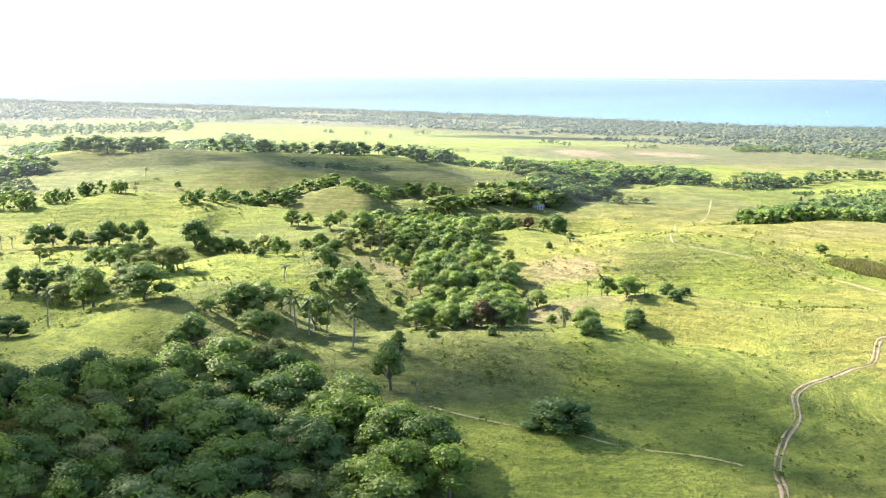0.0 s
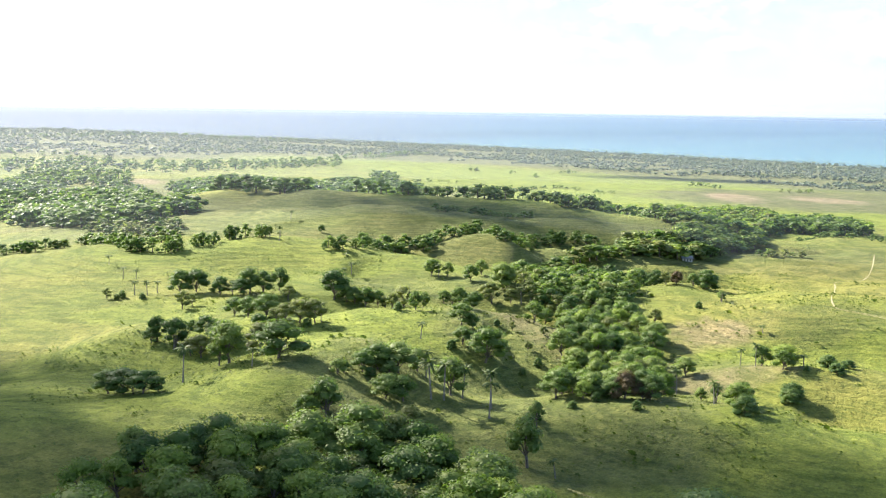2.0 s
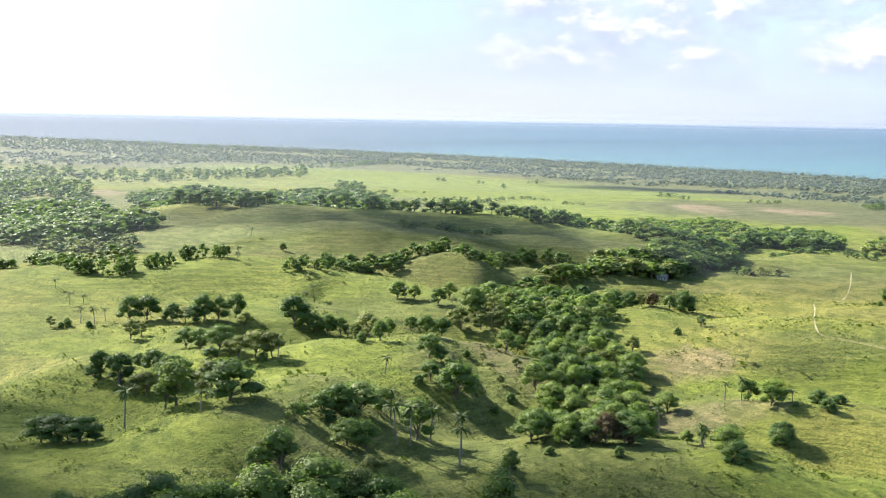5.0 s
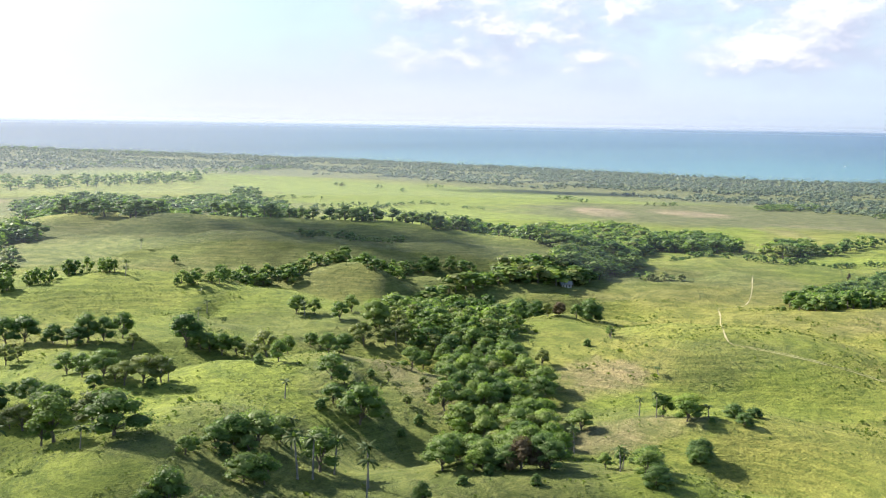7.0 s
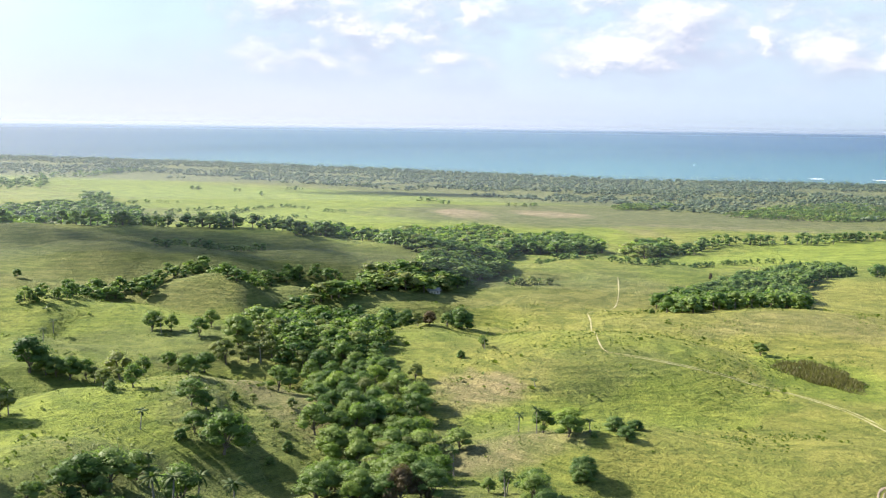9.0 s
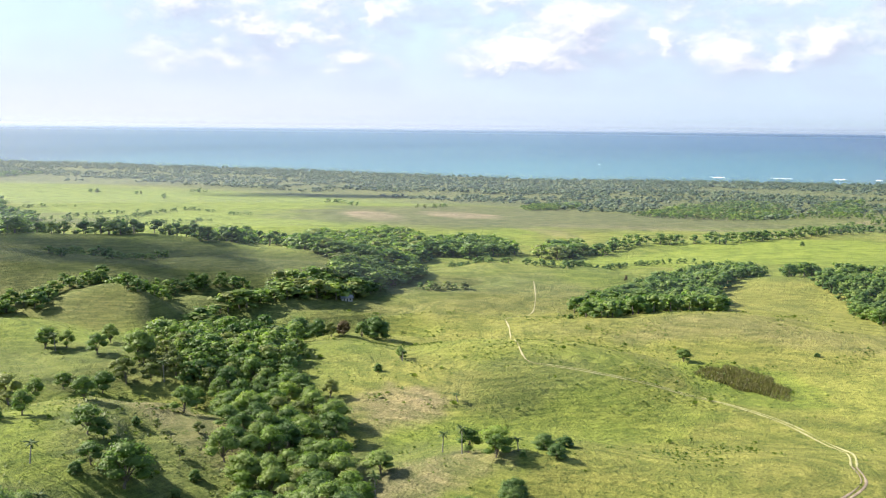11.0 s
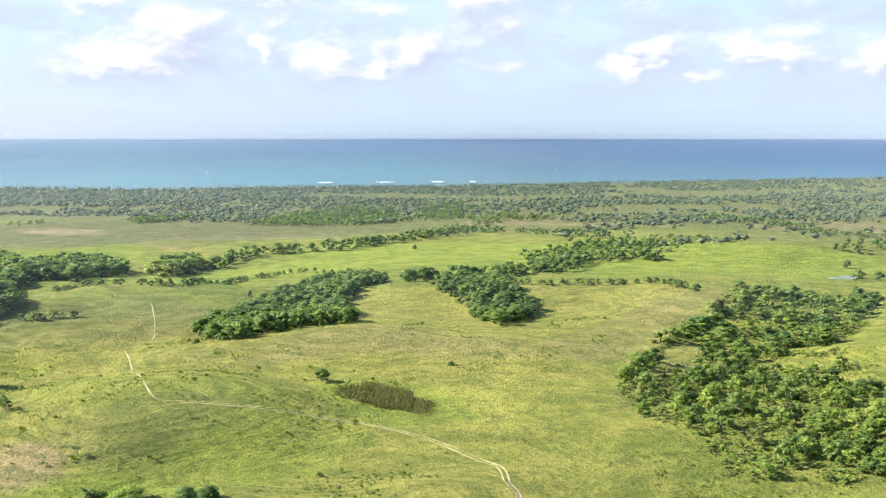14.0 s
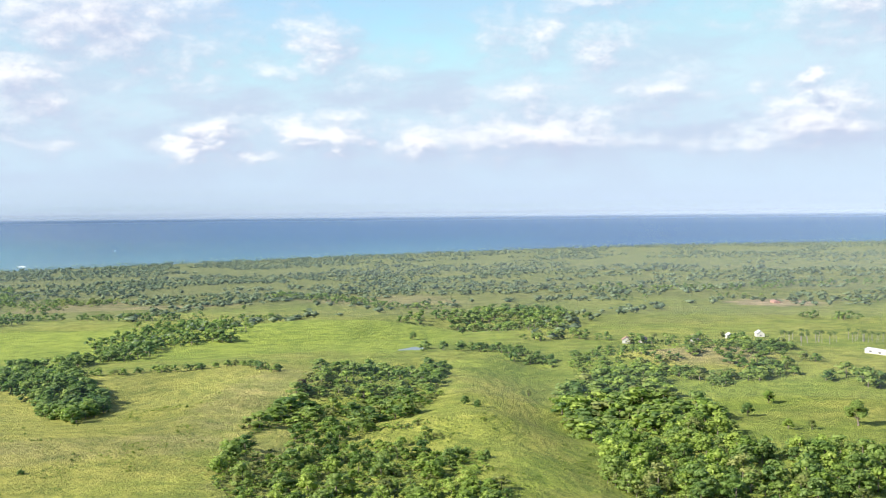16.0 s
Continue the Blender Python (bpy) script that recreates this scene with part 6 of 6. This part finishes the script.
plant_palm(-157, 556, 5)
plant_palm(-220, 492, 5)
plant_palm(38, 331, 5)


# ---------------------------------------------------------------- far woods
def far_clump(rng, n=7):
    """A far tree of unit size: a few leaf masses round a pointed heart."""
    lobes = [(rng.uniform(-0.35, 0.35), rng.uniform(-0.35, 0.35), rng.uniform(0.45, 0.7), 0.42, 0.42, 0.36) for _ in range(2)]
    return joined([leafy(rng, lobes, n, 0.25, 0.8, 0.4), cores(rng, [(0.0, 0.0, 0.5, 0.48, 0.48, 0.44)], 0.9, 5, 2)])


def scatter(name, places, mat, label, category, seed, forms=8):
    """Many far plants joined in one mesh. places: x, y, width, height."""
    rng = np.random.default_rng(seed)
    shapes = [far_clump(rng) for _ in range(forms)]
    places = np.array(places)
    z = relief(places[:, 0], places[:, 1])
    V, T, tone, n = [], [], [], 0
    which = rng.integers(forms, size=len(places))
    turn = rng.uniform(0, 6.28, len(places))
    for f in range(forms):
        sel = which == f
        v, t = shapes[f]
        p, c, s = places[sel], np.cos(turn[sel])[:, None], np.sin(turn[sel])[:, None]
        x = (v[None, :, 0] * c - v[None, :, 1] * s) * p[:, 2:3] + p[:, 0:1]
        y = (v[None, :, 0] * s + v[None, :, 1] * c) * p[:, 2:3] + p[:, 1:2]
        zz = v[None, :, 2] * p[:, 3:4] + z[sel][:, None] - 0.1
        V.append(np.stack([x, y, zz], -1).reshape(-1, 3))
        T.append((t[None] + (np.arange(len(p)) * len(v))[:, None, None] + n).reshape(-1, 3))
        n += V[-1].shape[0]
        tone.append(np.repeat(rng.random(len(p)), len(v)))
    me = tri_mesh(name, np.concatenate(V), np.concatenate(T), mat)
    me.attributes.new("tone", "FLOAT", "POINT").data.foreach_set("value", np.concatenate(tone).astype(np.float32))
    return tagged(new(name, me), label, category, kind="stuff")


def coast_places(rng, n):
    """The tree belt along the coast, broken by clearings."""
    az = rng.uniform(-90, 45, n)
    d, _ = shore(az)
    start = wood_start(az)
    r = np.sqrt(rng.uniform(0, 1, n) * ((d - 8) ** 2 - start ** 2) + start ** 2)
    x, y = -np.sin(np.radians(az)) * r, 70 + np.cos(np.radians(az)) * r
    clear = wobble(x, y, 130.0) + 0.6 * wobble(y, x, 57.0)
    edge = np.minimum((r - start) / 300.0, 1)
    bands = 0.5 * np.sin(r / 120.0 + 2.2 * np.sin(az / 7.0))
    open_ = np.where(az < -30, 0.55, 0.0)
    keep = (clear + bands > 0.1 + open_ - 0.75 * edge - 1.3 * np.clip(1 - (d - r) / 500.0, 0, 1))
    return x[keep], y[keep]


def build_far():
    rng = np.random.default_rng(500)
    x, y = coast_places(rng, 30000)
    k = len(x)
    scatter("coastal_wood", np.stack([x, y, rng.uniform(6.0, 14.0, k), rng.uniform(3.0, 10.0, k) * rng.uniform(0.6, 1.0, k)], 1), LEAF_FAR, "belt of trees and palms along the coast, greyed in colour as by haze", "far wood", 501)
    # broken tree belts of the plain
    az = rng.uniform(-88, 45, 9000)
    r = np.sqrt(rng.uniform(0, 1, 9000) * (2600 ** 2 - 950 ** 2) + 950 ** 2)
    x, y = -np.sin(np.radians(az)) * r, 70 + np.cos(np.radians(az)) * r
    lines = np.abs(np.sin(x / 310.0 + 0.6 * np.sin(y / 260.0)) * 0.5 + np.sin(y / 95.0 + 0.9 * np.sin(x / 240.0)))
    want = np.where(az > 24, 0.30, np.where(az < -36, 0.30, 0.0))
    keep = lines < want
    x, y = x[keep], y[keep]
    k = len(x)
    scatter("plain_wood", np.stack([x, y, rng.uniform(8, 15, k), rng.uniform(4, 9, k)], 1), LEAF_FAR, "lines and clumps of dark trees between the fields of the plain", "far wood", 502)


build_far()


# ---------------------------------------------------------------- weeds of the pasture
def build_weeds():
    rng = np.random.default_rng(700)
    n = 110000
    x, y = rng.uniform(-190, 420, n), rng.uniform(170, 640, n)
    want = 0.10 + 0.8 * (wobble(x, y, 24.0) + 0.7 * wobble(y, x, 9.0) > 0.45) - 0.06 * (x > 110)
    keep = rng.random(n) < want * 0.55
    x, y = x[keep], y[keep]
    k = len(x)
    shapes = []
    for _ in range(6):
        shapes.append(leafy(rng, [(0, 0, 0.25, 0.42, 0.42, 0.4)], 5, 0.4, 0.6, 0.7))
    size = rng.uniform(0.4, 1.05, k) * np.where(rng.random(k) < 0.04, 2.4, 1.0)
    z = relief(x, y)
    V, T, tone, m = [], [], [], 0
    which = rng.integers(6, size=k)
    for f in range(6):
        sel = which == f
        v, t = shapes[f]
        s = size[sel][:, None]
        V.append(np.stack([v[None, :, 0] * s + x[sel][:, None], v[None, :, 1] * s + y[sel][:, None], v[None, :, 2] * s * 0.8 + z[sel][:, None]], -1).reshape(-1, 3))
        T.append((t[None] + (np.arange(sel.sum()) * len(v))[:, None, None] + m).reshape(-1, 3))
        tone.append(np.repeat(rng.random(sel.sum()), len(v)))
        m += V[-1].shape[0]
    me = tri_mesh("weeds", np.concatenate(V), np.concatenate(T), LEAF_WEED)
    me.attributes.new("tone", "FLOAT", "POINT").data.foreach_set("value", np.concatenate(tone).astype(np.float32))
    tagged(new("weeds", me), "tufts of weeds and coarse grass on the pasture", "weeds", kind="stuff")


build_weeds()


# ---------------------------------------------------------------- clouds over the hills, between the sun and the ground
def build_cloud(x, y, rx, ry, seed, count=16):
    """A cumulus cloud whose shade falls round x, y."""
    rng = np.random.default_rng(seed)
    lobes = []
    for i in range(count):
        a, d = rng.uniform(0, 6.28), math.sqrt(rng.random())
        r = rng.uniform(0.28, 0.42)
        lobes.append((math.cos(a) * d * 0.72 * rx, math.sin(a) * d * 0.72 * ry, rng.uniform(-6, 12), rx * r, ry * r, 26 * rng.uniform(0.7, 1.3)))
    v, t = cores(rng, lobes, 1.0, 12, 7)
    at = Vector((x, y, 52)) + sun_way * 1150
    ob = new("cloud", tri_mesh("cloud", v, t, CLOUD))
    ob.location = at
    return tagged(ob, "white cumulus cloud drifting over the hills", "cloud", kind="structure")


build_cloud(66, 240, 138, 50, 41, 12)
build_cloud(-172, 295, 84, 78, 45, 14)
build_cloud(-130, 225, 110, 44, 47)
build_cloud(-172, 214, 140, 68, 44)
build_cloud(-85, 770, 235, 105, 42, 11)
build_cloud(120, 2240, 260, 120, 43)


# ---------------------------------------------------------------- sheets that stand for haze over the coastal plain and the sea
def build_haze(distance, levels, label):
    """A see-through sheet all round at a distance, added to stand for haze. levels: height over the sea, share of light
    that it scatters.
    """
    az = np.arange(0, 360, 2.0)
    zs = np.array([l[0] for l in levels], float)
    A, Z = np.meshgrid(np.radians(az), zs)
    me = grid_mesh("haze", -np.sin(A) * distance, 70 + np.cos(A) * distance, Z, HAZE, wrap=True)
    tone = np.repeat([l[1] for l in levels], len(az)).astype(np.float32)
    me.attributes.new("tone", "FLOAT", "POINT").data.foreach_set("value", tone)
    return tagged(new("haze", me), label, "haze", kind="structure")


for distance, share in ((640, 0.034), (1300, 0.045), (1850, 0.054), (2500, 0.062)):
    build_haze(distance, [(-10, share), (90, share), (150, share * 0.8), (210, share * 0.3), (280, 0.0)], "thin see-through sheet standing for haze over the coastal plain")
build_haze(4350, [(-10, 0.04), (60, 0.05), (100, 0.10), (120, 0.26), (131, 0.50), (140, 0.40), (160, 0.20), (200, 0.06), (260, 0.0)], "pale see-through sheet standing for haze along the sea horizon")


# ---------------------------------------------------------------- pond, reeds and surf
def build_pond():
    v, f = [(702, 670, height(702, 670) + 0.15)], []
    n = 40
    for ring in (0.5, 1.0):
        for i in range(n):
            a = 2 * math.pi * i / n
            r = ring * (1 + 0.14 * math.sin(3 * a + 1) + 0.08 * math.sin(5 * a))
            x, y = 702 + math.cos(a + 0.4) * 14 * r, 670 + math.sin(a + 0.4) * 8 * r
            v.append((x, y, height(x, y) + (0.15 if ring < 1 else 0.05)))
    f = [(0, 1 + i, 1 + (i + 1) % n) for i in range(n)] + [(1 + i, 1 + n + i, 1 + n + (i + 1) % n, 1 + (i + 1) % n) for i in range(n)]
    tagged(new("pond", mesh_of("pond", v, f, POND, True)), "small grey pond in the bright meadow", "pond", kind="structure")


build_pond()


def build_reeds(cx, cy, rx, ry, turn, seed):
    """A bed of tall reeds: many bent blades on the damp ground."""
    rng = np.random.default_rng(seed)
    V, T = [], []
    ct, st = math.cos(radians(turn)), math.sin(radians(turn))
    for i in range(4200):
        a, d = rng.uniform(0, 6.28), math.sqrt(rng.random())
        d *= 1 + 0.2 * math.sin(3 * a) + 0.12 * math.sin(7 * a + 1)
        u, w_ = math.cos(a) * d * rx, math.sin(a) * d * ry
        x, y = cx + u * ct - w_ * st, cy + u * st + w_ * ct
        z, h = height(x, y), rng.uniform(0.9, 2.4) * (1.1 - 0.6 * d * d)
        b, lean = rng.uniform(0, 6.28), rng.uniform(0.1, 0.6)
        wx, wy = math.cos(b) * 0.16, math.sin(b) * 0.16
        tx, ty = x - math.sin(b) * lean, y + math.cos(b) * lean
        n = len(V)
        V += [(x - wx, y - wy, z - 0.05), (x + wx, y + wy, z - 0.05), (tx + wx * 0.8, ty + wy * 0.8, z + h * 0.7), (tx - wx * 0.8, ty - wy * 0.8, z + h * 0.7),
              (tx + (tx - x) * 0.6, ty + (ty - y) * 0.6, z + h)]
        T += [(n, n + 1, n + 2), (n, n + 2, n + 3), (n + 3, n + 2, n + 4)]
    tagged(new("reed_bed", tri_mesh("reed_bed", np.array(V), np.array(T), LEAF_REED)), "dark brown-green bed of reeds in a damp hollow", "reeds", kind="stuff")


build_reeds(184, 466, 12, 23, 8, 601)


def build_surf(bearing, wide, seed):
    """A line of breaking waves off the beach."""
    rng = np.random.default_rng(seed)
    v, f = [], []
    n = 26
    d = float(shore(-bearing)[0]) - 60
    for i in range(n):
        a = radians(bearing + wide * (i / (n - 1) - 0.5))
        thick = 26 * math.sin(math.pi * i / (n - 1)) * rng.uniform(0.5, 1.2) + 2
        for k in (-0.5, 0.5):
            kk = 0.135 + thick * k / (4840 - d) + 0.004 * math.sin(i * 0.7)
            r = d + (4840 - d) * kk
            v.append((math.sin(a) * r, 70 + math.cos(a) * r, SEA_TOP * (max(kk - 0.06, 0) / 0.94) ** 1.25 + 0.6))
    f = [(2 * i, 2 * i + 1, 2 * i + 3, 2 * i + 2) for i in range(n - 1)]
    tagged(new("surf", mesh_of("surf", v, f, FOAM)), "white breaking waves off the beach", "surf", kind="structure")


for bearing, wide, seed in ((25.4, 0.8, 1), (28.5, 1.1, 2), (31.2, 0.7, 3), (33.0, 0.4, 4), (-14.7, 0.9, 5), (-12.0, 1.0, 6), (-18.5, 0.6, 7)):
    build_surf(bearing, wide, 610 + seed)


# ---------------------------------------------------------------- houses
def part(name, verts, faces, mat, parent, label=""):
    ob = new(name, mesh_of(name, verts, faces, mat))
    ob.parent = parent
    return tagged(ob, label)


def box(x0, x1, y0, y1, z0, z1):
    v = [(x, y, z) for z in (z0, z1) for y in (y0, y1) for x in (x0, x1)]
    return v, [(0, 2, 3, 1), (4, 5, 7, 6), (0, 1, 5, 4), (2, 6, 7, 3), (0, 4, 6, 2), (1, 3, 7, 5)]


def wall_with_holes(length, high, thick, holes):
    """A straight wall along x with openings (x0, x1, z0, z1), as boxes round them."""
    V, F = [], []
    xs = sorted({0.0, length, *[h[0] for h in holes], *[h[1] for h in holes]})
    zs = sorted({0.0, high, *[h[2] for h in holes], *[h[3] for h in holes]})
    for a, b in zip(xs, xs[1:]):
        for c, d in zip(zs, zs[1:]):
            if not any(h[0] <= a and b <= h[1] and h[2] <= c and d <= h[3] for h in holes):
                v, f = box(a, b, 0, thick, c, d)
                F += [tuple(i + len(V) for i in q) for q in f]
                V += v
    return V, F


def build_house(x, y, turn, long, deep, high, roof, label, pitch=0.35, walls=None):
    """A plain rendered house: four walls with a door and windows, and a gabled sheet roof with eaves."""
    ob = new("house")
    ob.matrix_basis = pose(x, y, min(height(x + a, y + b) for a in (-5, 5) for b in (-5, 5)), 0, 0, turn)
    lx, ly = long / 2, deep / 2
    spec = [((-lx, -ly, 0, 0), long, [(long * 0.15, long * 0.28, 1.0, 2.1), (long * 0.45, long * 0.55, 0.0, 2.1), (long * 0.72, long * 0.85, 1.0, 2.1)]),
            ((lx, -ly, 0, 90), deep, [(deep * 0.4, deep * 0.6, 1.0, 2.1)]),
            ((lx, ly, 0, 180), long, [(long * 0.2, long * 0.35, 1.0, 2.1), (long * 0.65, long * 0.8, 1.0, 2.1)]),
            ((-lx, ly, 0, 270), deep, [(deep * 0.4, deep * 0.6, 1.0, 2.1)])]
    for (px, py, pz, a), span, holes in spec:
        v, f = wall_with_holes(span, high, 0.2, holes)
        o = part("wall", v, f, walls or WHITEWASH, ob)
        o.matrix_basis = pose(px, py, pz, 0, 0, a)
        for h in holes:
            v, f = box(h[0], h[1], 0.11, 0.15, h[2], h[3])
            part("door" if h[2] == 0 else "window", v, f, DARKNESS, ob, "dark opening").matrix_basis = pose(px, py, pz, 0, 0, a)
    rise, e = ly * pitch * 2, 0.5
    for side in (-1, 1):
        v = [(-lx - e, side * (ly + e), high - 0.1), (lx + e, side * (ly + e), high - 0.1), (lx + e, 0, high + rise), (-lx - e, 0, high + rise)]
        v += [(a, b, c + 0.12) for a, b, c in v]
        part("roof", v, [(0, 1, 2, 3), (4, 7, 6, 5), (0, 4, 5, 1), (1, 5, 6, 2), (2, 6, 7, 3), (3, 7, 4, 0)], roof, ob, "corrugated sheet roof slope")
    for side in (-1, 1):
        v = [(side * (lx - 0.2), -ly, high), (side * (lx - 0.2), ly, high), (side * (lx - 0.2), 0, high + rise - 0.05)]
        v += [(side * lx, b, c) for _, b, c in v]
        part("gable", v, [(0, 1, 2), (3, 5, 4), (0, 3, 4, 1), (1, 4, 5, 2), (2, 5, 3, 0)], walls or WHITEWASH, ob)
    return tagged(ob, label, "house", "farm houses among the trees")


build_house(833, 543, 25, 9, 7, 3.0, ROOF_RED, "small white farm house with a rusty red roof")
build_house(846, 534, 20, 11, 6, 2.8, ROOF_RED, "low shed with a brown rusty roof among bushes")
build_house(873, 500, 30, 12, 7, 3.0, ROOF_RED, "white farm house with a faded pink sheet roof")
build_house(912, 483, 35, 8, 6, 3.0, ROOF_PALE, "small white house half hidden by garden trees")
build_house(945, 468, 28, 11, 7, 3.2, ROOF_PALE, "white house with a pale roof among palms")
build_house(852, 345, 55, 22, 7, 2.6, ROOF_PALE, "long white farm shed with a pale roof", 0.2)
build_house(900, 980, 40, 7, 5, 3.0, ROOF_PALE, "small white hut at the edge of a meadow")
build_house(1420, 612, 30, 24, 8, 2.6, ROOF_RED, "low red brick building on bare red soil", 0.12, ROOF_RED)

build_house(59, 680, 12, 6, 4, 2.4, ROOF_GREY, "small grey-roofed hut under trees beside the knoll")


def sea_height(distance, bearing):
    near = float(shore(-bearing)[0]) - 60
    k = (distance - near) / (4840 - near)
    return SEA_TOP * (max(k - 0.06, 0) / 0.94) ** 1.25


def build_boat(bearing, distance, turn):
    """A small white fishing boat: a pointed hull, a cabin and a mast."""
    ob = new("fishing_boat")
    a = radians(bearing)
    ob.matrix_basis = pose(math.sin(a) * distance, 70 + math.cos(a) * distance, sea_height(distance, bearing) - 0.2, 0, 0, turn)
    ring = [(-4.5, 1.3), (-1.0, 1.6), (2.5, 1.2), (5.0, 0.0), (2.5, -1.2), (-1.0, -1.6), (-4.5, -1.3)]
    n = len(ring)
    v = [(x * 0.86, y * 0.6, -0.4) for x, y in ring] + [(x, y, 1.1 + 0.04 * max(x, 0) ** 2) for x, y in ring]
    f = [tuple(reversed(range(n)))] + [(i, (i + 1) % n, n + (i + 1) % n, n + i) for i in range(n)] + [tuple(range(n, 2 * n))]
    part("hull", v, f, FOAM, ob, "white painted hull")
    v, f = box(-2.6, 0.4, -0.9, 0.9, 1.1, 3.0)
    part("cabin", v, f, WHITEWASH, ob)
    v, f = box(-0.1, 0.05, -0.07, 0.07, 3.0, 5.2)
    part("mast", v, f, ROOF_PALE, ob)
    return tagged(ob, "small white fishing boat lying off the coast", "boat", "boats off the coast")


build_boat(19.5, 3665, 30)
build_boat(37.4, 3876, 150)

# palms of the grove beside the houses
GROVE = np.random.default_rng(640)
for i in range(44):
    plant_palm(round(900 + 72 * i / 43 + GROVE.normal() * 9), round(440 - 92 * i / 43 + GROVE.normal() * 9), GROVE.uniform(8, 11))


def build_far_palms():
    """Coconut palms along the beach, which stand up over the coastal wood."""
    rng = np.random.default_rng(650)
    V, T, tone, n = [], [], [], 0
    for i in range(1900):
        az = rng.uniform(-88, 42)
        d = float(shore(az)[0])
        r = d - abs(rng.normal()) * 130 - 4
        x, y = -math.sin(radians(az)) * r, 70 + math.cos(radians(az)) * r
        z, h = height(x, y), rng.uniform(7, 13)
        v, t = tube([(0, 0, -0.5), (rng.uniform(-0.8, 0.8), rng.uniform(-0.8, 0.8), h)], [0.22, 0.16], 3)
        pieces = [(v, t)]
        top = v[-3:].mean(0)
        for k in range(7):
            a = 2 * math.pi * k / 7 + rng.uniform(-0.3, 0.3)
            c, s = math.cos(a), math.sin(a)
            m, e = top + [c * 2.2, s * 2.2, rng.uniform(0.2, 1.2)], top + [c * 4.2, s * 4.2, rng.uniform(-2.0, -0.4)]
            w_ = np.array([-s, c, 0]) * 0.75
            pieces.append((np.array([top, m - w_, m + w_, e]), np.array([(0, 1, 2), (1, 3, 2)])))
        v, t = joined(pieces)
        V.append(v + [x, y, z])
        T.append(t + n)
        tone.append(np.full(len(v), rng.random()))
        n += len(v)
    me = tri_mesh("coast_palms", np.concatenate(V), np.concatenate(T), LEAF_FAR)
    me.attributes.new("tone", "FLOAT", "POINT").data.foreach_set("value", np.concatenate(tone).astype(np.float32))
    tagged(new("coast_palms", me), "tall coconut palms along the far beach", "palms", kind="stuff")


build_far_palms()
